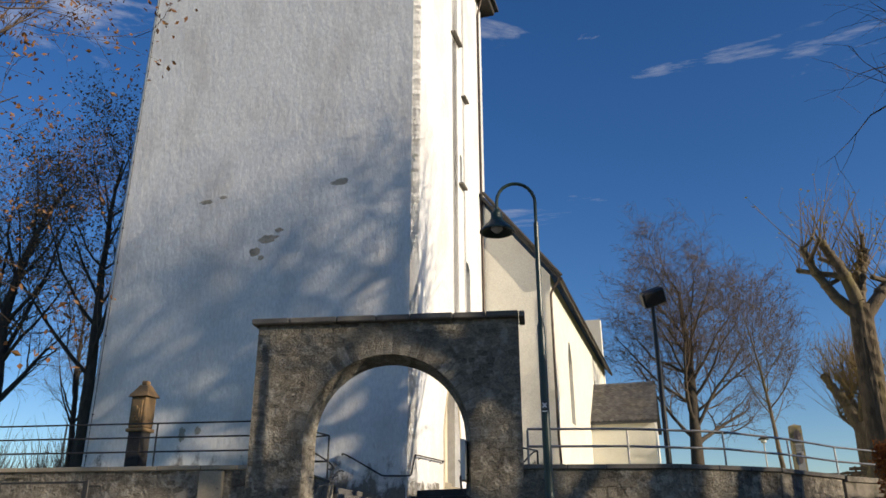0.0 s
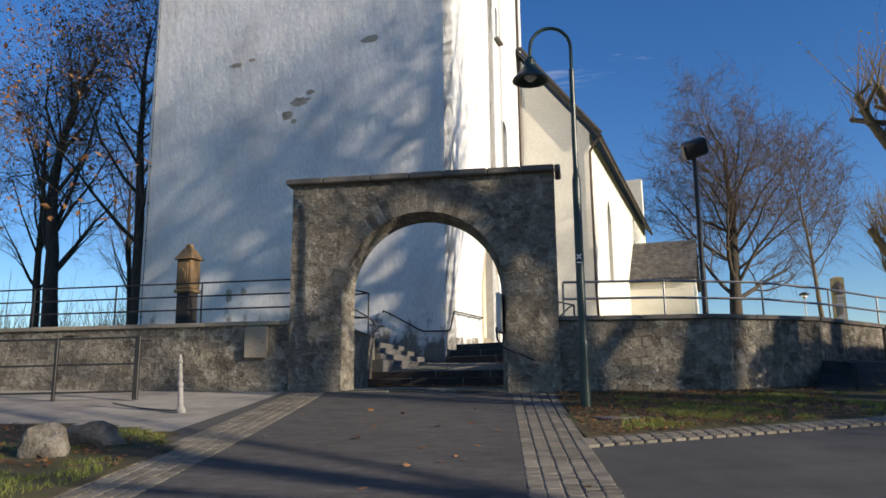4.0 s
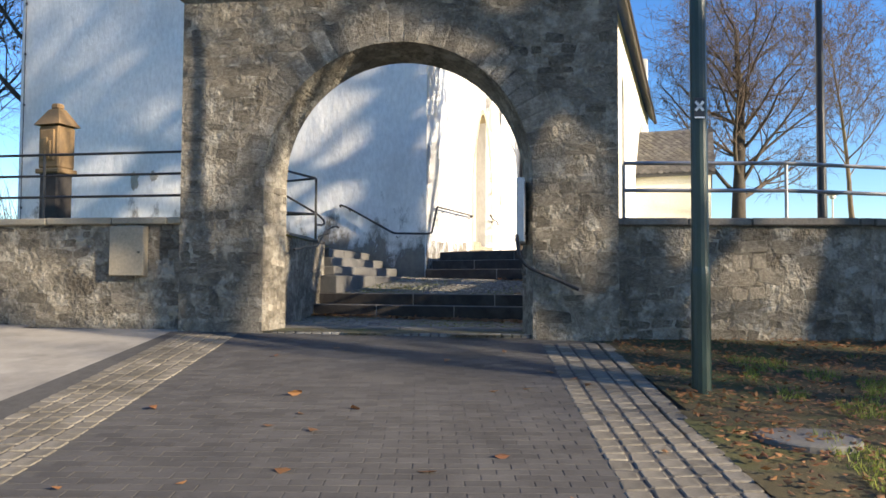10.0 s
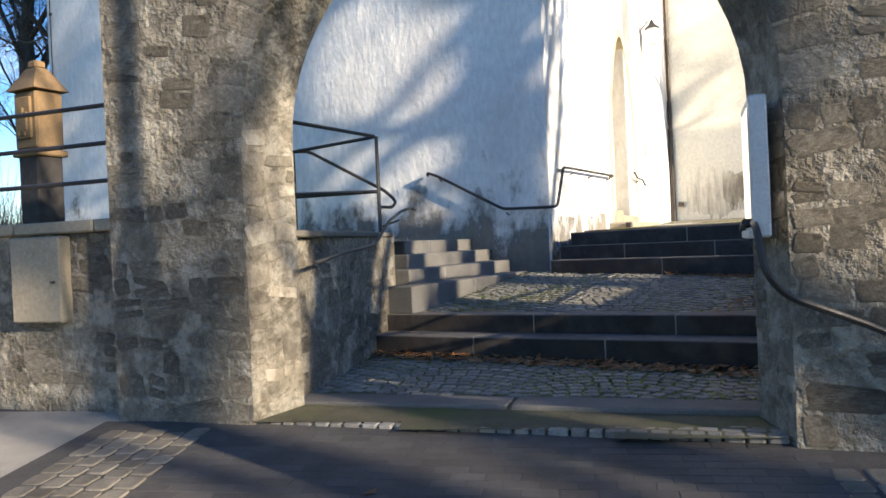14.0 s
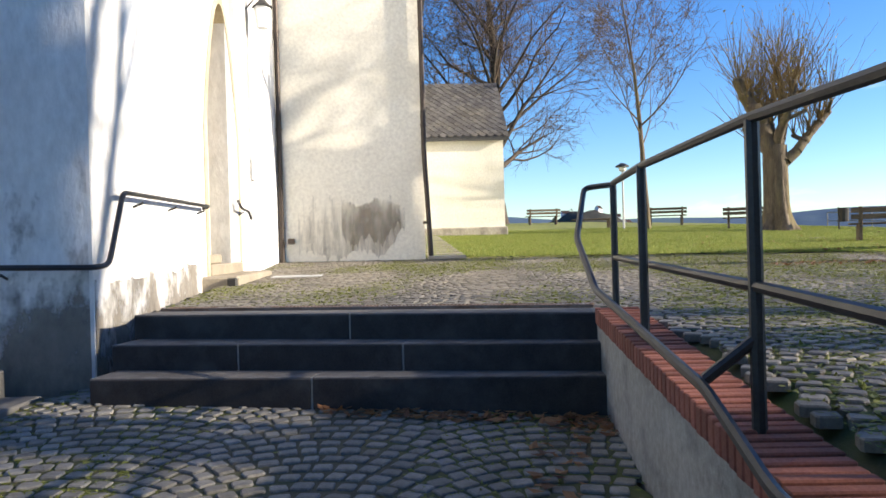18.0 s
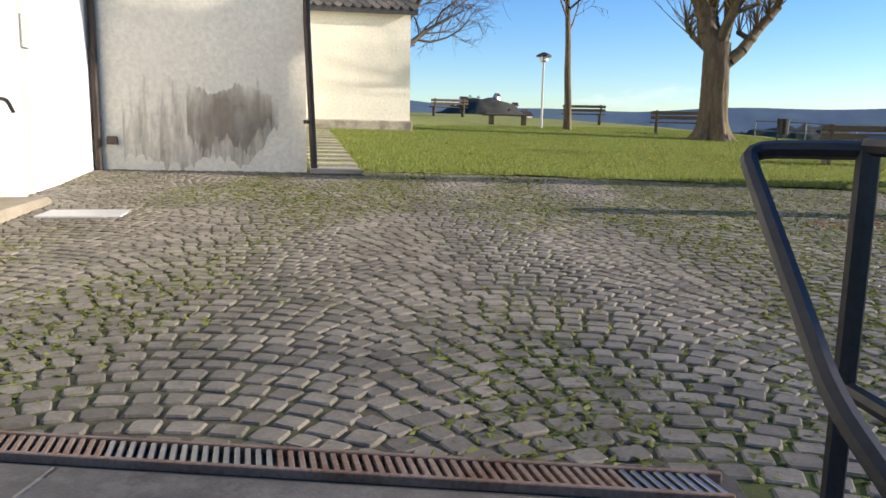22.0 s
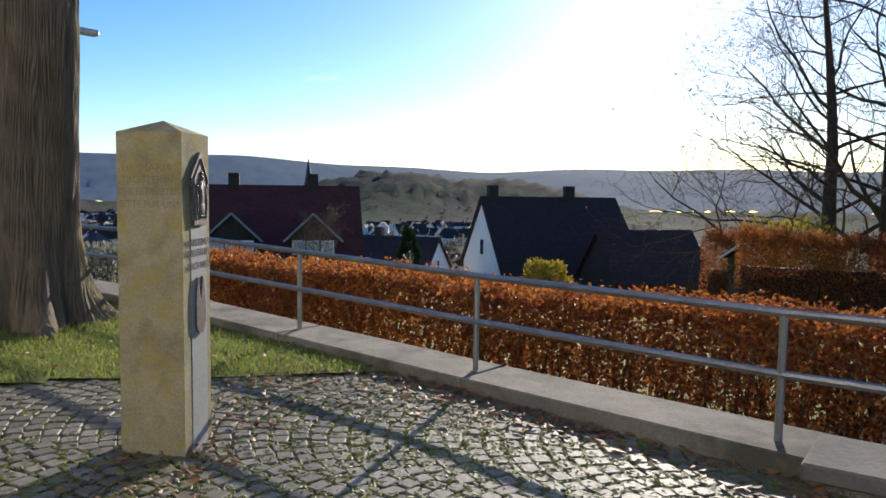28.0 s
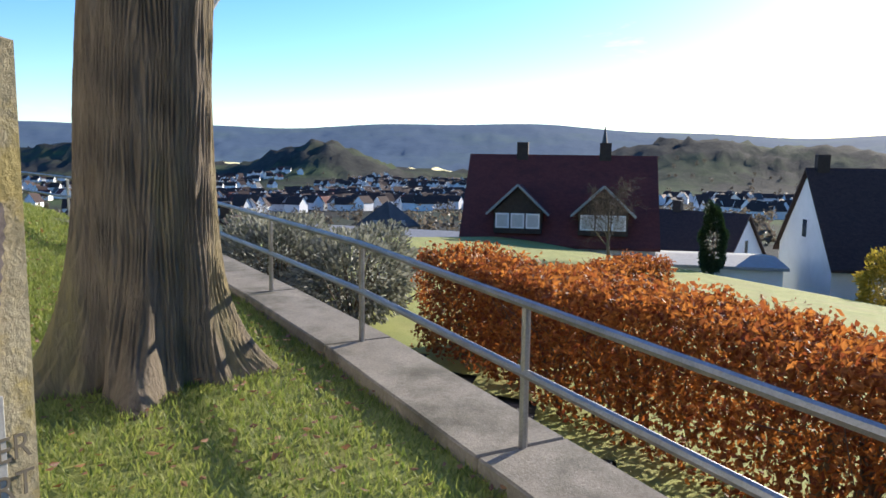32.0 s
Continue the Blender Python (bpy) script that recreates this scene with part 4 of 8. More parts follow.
# ---- gate ----
GW, GD, GTOP = 6.04, 0.52, 6.0
OL, OR = 1.22, 4.93
SPLAY = 0.15
OC, ORAD = (OL + OR) / 2, (OR - OL) / 2
SPRING = 3.40
gate = thing("stone_gate", (-4.3, 16.95, 0), -6.8, "weathered rubble stone gateway with a round arch", "gateway")
arc = [(OC - math.cos(math.pi * i / 28) * ORAD, SPRING + math.sin(math.pi * i / 28) * ORAD) for i in range(29)]
poly = [(0, 0.9), (OL, 0.9)] + arc + [(OR, 0.9), (GW, 0.9), (GW, GTOP), (0, GTOP)]
n = len(poly)
mb = MB()
def inward(x, z):
    """The opening narrows towards the back."""
    if 0.01 < x < GW - 0.01 and z < GTOP - 0.01:
        k = (ORAD - SPLAY) / ORAD
        return (OC + (x - OC) * k, z if z < SPRING else SPRING + (z - SPRING) * k)
    return (x, z)


mb.add([(x, 0, z) for x, z in poly] + [(inward(x, z)[0], GD, inward(x, z)[1]) for x, z in poly],
       [list(range(n)), list(range(n, 2 * n))[::-1]] + [[i, n + i, n + (i + 1) % n, (i + 1) % n] for i in range(n)])
mb.make("gate_wall", M_MORTAR, gate, "mortar-smeared rubble wall")
rng = random.Random(11)
x = -0.14
while x < GW + 0.1:
    w = min(rng.uniform(0.7, 1.15), GW + 0.16 - x)
    if w > 0.1:
        MB().box((x + w / 2, GD / 2, GTOP + 0.075 + rng.uniform(-0.008, 0.008)), (w - 0.012, GD + 0.3, 0.14), b=0.025).make("cap_stone", M_COPING, gate, "dark cap slab")
    x += w


def gate_spans(z):
    if z < SPRING - 0.1:
        return [(0, OL - 0.01), (OR + 0.01, GW)]
    k = ORAD + 0.40
    d = math.sqrt(max(0, k * k - max(0, z - SPRING) ** 2))
    return [(0, OC - d), (OC + d, GW)] if d > 0 else [(0, GW)]


lay_stones(gate, Matrix.Identity(4), courses(random.Random(3), gate_spans, 1.1, GTOP, bare=0.48), 300, 4, (0.001, 0.009))
# voussoirs of the arch
for i in range(31):
    a0, a1 = math.pi * i / 31 + 0.006, math.pi * (i + 1) / 31 - 0.006
    r0, r1 = ORAD - 0.005, ORAD + rng.uniform(0.26, 0.5)
    d = rng.uniform(0.002, 0.009)
    q = [(r0, a0), (r1, a0), (r1, a1), (r0, a1)]
    P = [(OC - math.cos(a) * r, SPRING + math.sin(a) * r) for r, a in q]
    c = (sum(p[0] for p in P) / 4, sum(p[1] for p in P) / 4)
    P2 = [(c[0] + (px - c[0]) * 0.88, c[1] + (pz - c[1]) * 0.9) for px, pz in P]
    mb = MB()
    mb.add([(px, 0.2, pz) for px, pz in P] + [(px, -d * 0.5, pz) for px, pz in P] + [(px, -d, pz) for px, pz in P2],
           [[0, 4, 5, 1], [1, 5, 6, 2], [2, 6, 7, 3], [3, 7, 4, 0], [4, 8, 9, 5], [5, 9, 10, 6], [6, 10, 11, 7], [7, 11, 8, 4], [8, 11, 10, 9]])
    mb.make("voussoir", M_STONE, gate)
# jamb stones inside the passage
spots = courses(random.Random(8), lambda z: [(0.0, math.hypot(GD, SPLAY))], 1.15, 3.5, 0.10, 0.2, 0.14, 0.36, 0.5)
lay_stones(gate, Matrix.Translation((OL, 0, 0)) @ Matrix.Rotation(math.atan2(GD, SPLAY), 4, "Z"), spots, 0, 5)
lay_stones(gate, Matrix.Translation((OR - SPLAY, GD, 0)) @ Matrix.Rotation(-math.atan2(GD, SPLAY), 4, "Z"), spots, 0, 6)


# ---- churchyard walls ----
def yard_wall(name, pts, top, bottom, thick, cap_mat, seed, limit, label, cap_h=0.1, over=0.14):
    w = thing(name, (0, 0, 0), 0, label, "wall")
    for k, ((ax, ay), (bx, by)) in enumerate(zip(pts, pts[1:])):
        L = math.hypot(bx - ax, by - ay)
        ang = math.atan2(by - ay, bx - ax)
        m = Matrix.Translation((ax, ay, 0)) @ Matrix.Rotation(ang, 4, "Z")
        ov = 0.03 if k else 0
        mb = MB()
        mb.box((0, 0, 0), (L + ov, thick, top - bottom), b=0.001, m=m @ Matrix.Translation((L / 2 - ov / 2, thick / 2, (top + bottom) / 2)))
        mb.make("wall_body", M_MORTAR, w)
        x, rr = 0.0, random.Random(seed + k)
        while x < L - 0.02:
            s = min(rr.uniform(0.8, 1.4), L - x)
            MB().box((0, 0, 0), (s - 0.01, thick + over, cap_h), b=0.015, m=m @ Matrix.Translation((x + s / 2, thick / 2, top + cap_h / 2 + rr.uniform(0, 0.006)))).make("coping", cap_mat, w)
            x += s
        foot = float(min(street_z(ax, ay), street_z(bx, by))) if bottom < 1.0 else bottom
        sp = courses(random.Random(seed + 9 * k), lambda z: [(0, L)], foot, top, bare=0.55)
        random.Random(2).shuffle(sp)
        lay_stones(w, m, sp, limit if k == 0 else 0, seed + 2, (0.001, 0.009))
    return w


yard_wall("churchyard_wall", [(-12.4, 18.35), (-4.2, 17.1)], 2.78, 0.6, 0.5, M_COPING_L, 20, 200, "low rubble stone wall with sandy coping slabs")
yard_wall("churchyard_wall", [(-30, 21.0), (-12.4, 18.35)], 2.78, 0.6, 0.5, M_COPING_L, 30, 0, "low rubble stone wall with sandy coping slabs")
yard_wall("churchyard_wall", [(1.55, 16.42), (5.0, 16.3), (7.6, 17.4), (10.42, 20.05)], 2.72, 0.3, 0.5, M_COPING, 40, 260, "rubble retaining wall with dark stone coping")

# ---- lower steps, landing, upper steps ----
def stair_piece(parent, p0, p1, back, z, riser, joints, mat_=M_BASALT):
    """A step of several blocks along the line p0 to p1; back: depth to the rear."""
    ax, ay = p0
    bx, by = p1
    L = math.hypot(bx - ax, by - ay)
    m = Matrix.Translation((ax, ay, 0)) @ Matrix.Rotation(math.atan2(by - ay, bx - ax), 4, "Z")
    cuts = [0] + [j * L for j in joints] + [L]
    for a, b in zip(cuts, cuts[1:]):
        mb = MB()
        mb.box((0, 0, 0), (b - a - 0.006, back, riser), b=0.012, m=m @ Matrix.Translation(((a + b) / 2, back / 2, z - riser / 2)))
        block = mb.make("step_block", mat_, parent)
        if mat_ is M_BASALT:
            MB().box((0, 0, 0), (b - a - 0.010, back - 0.006, 0.022), b=0.008, m=m @ Matrix.Translation(((a + b) / 2, back / 2 + 0.004, z - 0.0085))).make("tread", M_TREAD, block, "worn dusty tread")
    for a in cuts[1:-1]:
        MB().box((0, 0, 0), (0.014, back - 0.012, riser), b=0.002, m=m @ Matrix.Translation((a, back / 2, z - riser / 2 - 0.0015))).make("joint", M_PALEJOINT, parent)


low = thing("lower_steps", (0, 0, 0), 0, "two dark basalt steps inside the gateway", "steps")
stair_piece(low, (-3.0, 19.62), (1.13, 18.345), 0.42, 1.57, 0.24, (0.3, 0.62))
stair_piece(low, (-2.92, 20.05), (1.30, 18.76), 0.40, 1.76, 0.24, (0.42, 0.75))
UP = [((-1.06, 22.72), (2.28, 20.93)), ((-0.92, 23.08), (2.36, 21.10)), ((-0.76, 23.45), (2.44, 21.25))]
up = thing("upper_steps", (0, 0, 0), 0, "three dark basalt steps up to the church plaza", "steps")
for k in range(3):
    z = 2.24 + 0.2 * k
    stair_piece(up, *UP[k], 0.52 if k < 2 else 0.36, z, 0.3, ((0.45,), (0.28, 0.62), (0.5,))[k])


def landing_z(x, y):
    s = ((x + 0.9) * 0.3 + (y - 19.6)) / 2.9
    return 1.75 + 0.29 * np.clip(s, 0, 1.1)


def passage_z(x, y):
    return 1.30 + 0.03 * (y - 17)


tagged(grid_sheet("landing_bed", -4, 2.6, 18.4, 24.4, 0.2, lambda x, y: landing_z(x, y) - 0.009, M_JOINT, in_poly([(-3.0, 20.3), (1.3, 18.95), (2.35, 20.9), (-0.9, 23.7), (-3.0, 22.0)])), "mossy joints of the sett landing", "paving", kind="structure")
tagged(grid_sheet("passage_bed", -3.4, 1.4, 16.2, 19.8, 0.2, lambda x, y: passage_z(x, y) - 0.009, M_JOINT, in_poly([(-3.15, 16.85), (0.75, 16.35), (1.0, 18.5), (-3.1, 19.75)])), "mossy joints of the sett passage", "paving", kind="structure")

# left stairs of cast stone rising beside the tower
ls = thing("side_steps", (0, 0, 0), 0, "four grey cast stone steps beside the tower", "steps")
for k in range(4):
    p = Vector((-2.56, 20.0)).lerp(Vector((-2.9, 21.2)), k / 3)
    q = Vector((-1.42, 23.15)).lerp(Vector((-2.35, 24.2)), k / 3)
    stair_piece(ls, tuple(p), tuple(q), 0.5 if k < 3 else 1.6, 2.08 + 0.18 * k, 0.32, (0.3, 0.66) if k % 2 else (0.48, 0.8), M_STEPGREY)
# retaining wall on the left of the passage
yard_wall("passage_wall", [(-2.98, 17.42), (-2.86, 20.45)], 2.66, 1.0, 0.34, M_COPING, 60, 60, "grey rubble cheek wall beside the steps", 0.06, 0.03)

# brick-capped parapet on the right of the upper steps
par = thing("parapet_wall", (0, 0, 0), 0, "patchy rendered parapet with a red brick top", "wall")
PA, PB = Vector((0.68, 17.3)), Vector((2.38, 21.24))
pd = (PB - PA).normalized()
pang = math.atan2(pd.y, pd.x)
PL = (PB - PA).length
PS_ = 0.076
pm = Matrix.Translation((PA.x, PA.y, 0)) @ Matrix.Rotation(pang, 4, "Z")
mb = MB()
prof = [(0, 1.0), (PL, 1.2), (PL, 2.245 + PS_ * PL), (0, 2.245)]
mb.add([pm @ Vector((x, -0.015, z)) for x, z in prof] + [pm @ Vector((x, -0.27, z)) for x, z in prof], [[0, 1, 2, 3][::-1], [4, 5, 6, 7], [0, 4, 5, 1][::-1], [1, 5, 6, 2][::-1], [2, 6, 7, 3][::-1], [3, 7, 4, 0][::-1]])
mb.make("wall_body", M_RENDER, par)
bm_ = MB().box((0, 0, 0), (0.062, 0.30, 0.115), b=0.006)
me = bpy.data.meshes.new("brick")
me.from_pydata(bm_.V, [], bm_.F)
me.materials.append(M_BRICK)
for i in range(int(PL / 0.074)):
    o = new("brick", me)
    o.parent = par
    s_ = 0.04 + i * 0.074
    o.matrix_local = pm @ Matrix.Translation((s_, -0.14, 2.302 + PS_ * s_ + 0.003 * (i % 3)))


# ---- rails ----
def pipe_rail(name, label, posts, rails, r_post, r_rail, material, group="", n=8, category="railing"):
    """posts: (foot, top) pairs; rails: point lists."""
    x, y, z = posts[0][0]
    t = thing(name, (x, y, z), 0, label, category, group)
    inv = Matrix.Translation((-x, -y, -z))
    for a, b in posts:
        MB().tube([inv @ Vector(a), inv @ Vector(b)], r_post, n).make("post", material, t)
    for pts in rails:
        MB().tube([inv @ p for p in bend(pts, 0.08)], r_rail, n).make("rail", material, t)
    return t


# two-bar rail along the wall and the coping
posts, top_, mid_ = [], [], []
KR = [(1.85, 16.62), (4.03, 16.6), (6.3, 17.1), (8.35, 18.45), (10.42, 20.31), (12.34, 21.68), (14.03, 23.05), (15.77, 24.46), (17.5, 25.97), (19.4, 27.75), (21.2, 29.9), (23.0, 32.5), (24.7, 35.3), (26.2, 38.2), (27.2, 41.2)]
KZ = [2.82, 2.82, 2.81, 2.80, 2.80, 2.81, 2.87, 2.93, 2.95, 3.0, 3.05, 3.1, 3.15, 3.3, 3.4]
for (x, y), z in zip(KR, KZ):
    posts.append(((x, y, z - 0.05), (x, y, z + 0.75)))
    top_.append((x, y, z + 0.77))
    mid_.append((x, y, z + 0.40))
pipe_rail("steel_railing", "grey galvanised two-bar railing on the wall coping", posts, [top_, mid_], 0.024, 0.027, M_STEEL)
# left wall rail, three bars
posts, bars = [], [[], [], []]
for s in np.linspace(0, 1, 12):
    x, y = -4.35 - 25 * s, 17.3 + 3.75 * s
    posts.append(((x, y, 2.84), (x, y, 3.86)))
    for k in range(3):
        bars[k].append((x, y, 3.86 - 0.32 * k))
pipe_rail("iron_railing", "dark iron three-bar railing on the churchyard wall", posts, bars, 0.022, 0.02, M_IRON)
# rail at the head of the cheek wall
pipe_rail("iron_railing", "dark iron rail turning round the cheek wall", [((-3.05, 20.55, 2.6), (-3.05, 20.55, 3.92)), ((-4.3, 20.95, 2.72), (-4.3, 20.95, 3.86))],
          [[(-3.75, 17.7, 3.76), (-3.5, 18.65, 3.86), (-3.05, 20.55, 3.92), (-4.3, 20.95, 3.86)], [(-3.7, 17.7, 3.05), (-3.05, 20.55, 3.24), (-4.3, 20.95, 3.26)],
           [(-4.3, 20.95, 3.86), (-4.1, 20.97, 3.86), (-3.1, 21.1, 3.28), (-2.97, 21.12, 3.14), (-3.0, 21.0, 3.06), (-3.05, 20.6, 3.05)]], 0.024, 0.022, M_IRON)
pipe_rail("handrail", "slim iron handrail along the cheek wall", [((-2.95, 20.3, 2.80), (-2.72, 20.2, 2.86))],
          [[(-2.62, 20.62, 2.99), (-2.68, 20.66, 3.02), (-2.76, 20.5, 2.98), (-2.78, 19.96, 2.85), (-2.78, 19.3, 2.58), (-2.78, 18.2, 2.51), (-2.79, 17.45, 2.44)]], 0.012, 0.018, M_IRON)
# handrail on the tower, round its corner to the portal
def CHP(a, b, z):
    return tuple(CH @ Vector((a, b, z)))


pipe_rail("handrail", "dark iron handrail fixed round the tower corner", [(CHP(-0.7, 0.01, 2.98), CHP(-0.7, -0.1, 3.02)), (CHP(-1.9, 0.01, 3.62), CHP(-1.9, -0.1, 3.66)), (CHP(0, 1.0, 3.62), CHP(0.1, 1.0, 3.66)), (CHP(0, 2.1, 3.64), CHP(0.1, 2.1, 3.68)), (CHP(0, 3.3, 3.66), CHP(0.1, 3.3, 3.7))],
          [[CHP(-2.15, -0.04, 3.74), CHP(-2.12, -0.11, 3.78), CHP(-1.95, -0.11, 3.72), CHP(-0.75, -0.11, 3.08), CHP(0.08, -0.11, 3.06), CHP(0.12, 0.05, 3.08), CHP(0.12, 0.42, 3.72), CHP(0.12, 3.45, 3.76), CHP(0.03, 3.5, 3.74)]], 0.012, 0.024, M_IRON)
pipe_rail("handrail", "short iron handrail beside the portal", [(CHP(0, 5.75, 3.75), CHP(0.1, 5.75, 3.8))], [[CHP(0.1, 5.3, 3.95), CHP(0.12, 5.5, 3.84), CHP(0.12, 6.0, 3.82), CHP(0.14, 6.1, 3.7)]], 0.012, 0.022, M_IRON)
# rail on the parapet
PC, PBX, PAX = (1.38, 18.64), (1.98, 20.1), (2.66, 21.38)
pipe_rail("iron_railing", "round iron railing on the brick-capped parapet", [((*PC, 2.4), (*PC, 3.56)), ((*PBX, 2.5), (*PBX, 3.57)), ((*PAX, 2.6), (*PAX, 3.58))],
          [[(0.78, 17.3, 3.5), (*PC, 3.57), (*PBX, 3.57), (*PAX, 3.59)], [(0.78, 17.3, 2.93), (*PC, 2.98), (*PAX, 3.03)],
           [(*PAX, 3.58), (2.57, 21.64, 3.575), (2.15, 21.08, 3.18), (1.92, 20.5, 2.86), (1.2, 18.7, 2.63), (0.95, 18.15, 2.47), (0.68, 17.6, 2.46), (0.46, 17.0, 2.55), (0.40, 16.6, 2.6)],
           [(*PC, 2.8), (1.24, 18.75, 2.65)]], 0.026, 0.022, M_IRON)
pipe_rail("handrail", "curved iron handrail on the gate pier", [((0.75, 16.28, 2.05), (0.75, 16.2, 2.07))],
          [[(0.5, 16.45, 2.62), (0.38, 16.3, 2.6), (0.36, 16.12, 2.55), (0.38, 16.05, 2.3), (0.5, 16.08, 2.16), (0.9, 16.1, 2.0), (1.15, 16.12, 1.88)]], 0.012, 0.022, M_IRON)

# ---- loose setts, laid in waves ----
def sett_template(rng):
    q = []
    for sx, sy in ((-1, -1), (1, -1), (1, 1), (-1, 1)):
        x, y = sx * 0.5 * rng.uniform(0.88, 1.0), sy * 0.5 * rng.uniform(0.88, 1.0)
        c, e = rng.uniform(0.07, 0.17), rng.uniform(0.07, 0.17)
        a, b = (x, y - sy * c), (x - sx * e, y)
        q += [a, b] if sx == sy else [b, a]
    V = [(x, y, -0.5) for x, y in q] + [(x, y, -0.07) for x, y in q] + [(x * 0.88, y * 0.88, rng.uniform(-0.018, 0.018)) for x, y in q]
    F = [[16, 17, 18, 19], [16, 19, 20, 23], [20, 21, 22, 23]]
    for i in range(8):
        j = (i + 1) % 8
        F += [[8 + i, 8 + j, 16 + j, 16 + i], [i, j, 8 + j, 8 + i]]
    return np.array(V), np.array(F)


SETTS = [sett_template(random.Random(k)) for k in range(10)]


def lay_setts(parent, spots, near, seed, mat_one=M_SETT, mat_all=M_SETT_J, limit=300, name="sett", grade=0.0):
    """spots: rows of x, y, z, angle, along, across; near: which of them stand as parts of their own."""
    rng = np.random.RandomState(seed)
    spots = np.array(spots)
    pick = rng.randint(0, len(SETTS), len(spots))
    own = np.where(near(spots[:, 0], spots[:, 1]))[0][:limit]
    meshes = []
    for V, F in SETTS:
        me = bpy.data.meshes.new(name)
        me.from_pydata(V.tolist(), [], F.tolist())
        me.materials.append(mat_one)
        meshes.append(me)
    chosen = set(own.tolist())
    for i in own:
        x, y, z, a, l, w = spots[i]
        o = new(name, meshes[pick[i]])
        o.parent = parent
        o.matrix_local = Matrix.Translation((x, y, z)) @ Matrix.Rotation(grade, 4, "X") @ Matrix.Rotation(a, 4, "Z") @ Matrix.Diagonal((l, w, 0.09, 1))
    rest = np.array([i for i in range(len(spots)) if i not in chosen])
    if not len(rest):
        return
    Vs, Fs, base = [], [], 0
    for k, (V, F) in enumerate(SETTS):
        s = spots[rest[pick[rest] == k]]
        if not len(s):
            continue
        ca, sa = np.cos(s[:, 3])[:, None], np.sin(s[:, 3])[:, None]
        lx, ly = V[None, :, 0] * s[:, 4:5], V[None, :, 1] * s[:, 5:6]
        W = np.stack([s[:, 0:1] + lx * ca - ly * sa, s[:, 1:2] + lx * sa + ly * ca, s[:, 2:3] + V[None, :, 2] * 0.09 + grade * (lx * sa + ly * ca)], -1)
        Vs.append(W.reshape(-1, 3))
        Fs.append((F[None] + (np.arange(len(s)) * len(V))[:, None, None] + base).reshape(-1, 4))
        base += len(s) * len(V)
    tagged(mesh_ob(name + "_field", np.concatenate(Vs), np.concatenate(Fs), mat_all, parent), kind="stuff")


def wave_setts(inside, box, zf, size=0.115, wave=1.5, amp=0.28, turn=0.0, seed=1, rough=0.008):
    """Rows of setts that bow in arcs side by side."""
    rng = random.Random(seed)
    out = []
    x0, x1, y0, y1 = box
    cx, cy = (x0 + x1) / 2, (y0 + y1) / 2
    R = math.hypot(x1 - x0, y1 - y0) / 2 + 0.6
    ct, st = math.cos(turn), math.sin(turn)
    rows = int(2 * R / size)
    for r in range(rows):
        u = -R + rng.uniform(0, size)
        while u < R:
            l = size * rng.uniform(0.85, 1.25)
            uc = u + l / 2
            ph = (uc / wave) % 1.0
            bow = amp * 4 * ph * (1 - ph)
            slope = amp * 4 * (1 - 2 * ph) / wave
            v = -R + r * size * 1.02 + bow
            x, y = cx + uc * ct - v * st, cy + uc * st + v * ct
            out.append((x, y, 0, turn + math.atan(slope) + rng.uniform(-0.12, 0.12), l * 0.90, size * rng.uniform(0.80, 0.95)))
            u += l * 1.02 * math.cos(math.atan(slope)) 
    s = np.array(out)
    s = s[inside(s[:, 0], s[:, 1])]
    s[:, 2] = zf(s[:, 0], s[:, 1]) + np.random.RandomState(seed).uniform(-rough, rough, len(s)) * 0.4
    return s


plaza = tagged(thing("plaza_paving", (0, 0, 0)), "church plaza paved with mossy granite setts in arcs", "paving", kind="structure")
PL_S = wave_setts(in_poly(YARD), (-1.5, 14, 16.5, 33.5), lambda x, y: yard_z(x, y) + 0.005, 0.12, 1.6, 0.30, radians(-20), 2)
lay_setts(plaza, PL_S, lambda x, y: (x > 3.5) & (x < 6.3) & (y > 23.2) & (y < 24.9), 3)
landing = tagged(thing("landing_paving", (0, 0, 0)), "landing paved with mossy granite setts", "paving", kind="structure")
LD = wave_setts(in_poly([(-3.0, 20.35), (1.3, 19.1), (2.3, 20.7), (-0.95, 23.5), (-2.95, 21.3)]), (-3.2, 2.5, 18.8, 23.7), lambda x, y: landing_z(x, y), 0.125, 1.4, 0.25, radians(-20), 4)
lay_setts(landing, LD, lambda x, y: (x > -0.3) & (x < 1.2) & (y > 19.4) & (y < 21.4), 5, M_SETT_LIFT, M_SETT_LIFT_J)
passage = tagged(thing("passage_paving", (0, 0, 0)), "gate passage paved with granite setts", "paving", kind="structure")
PS = wave_setts(in_poly([(-3.0, 17.75), (0.8, 17.3), (0.95, 18.4), (-2.9, 19.6)]), (-3.2, 1.2, 17, 19.9), lambda x, y: passage_z(x, y), 0.125, 1.4, 0.25, radians(-10), 6)
lay_setts(passage, PS, lambda x, y: (x > -2.4) & (x < 0.4), 7, M_SETT_LIFT, M_SETT_LIFT_J)
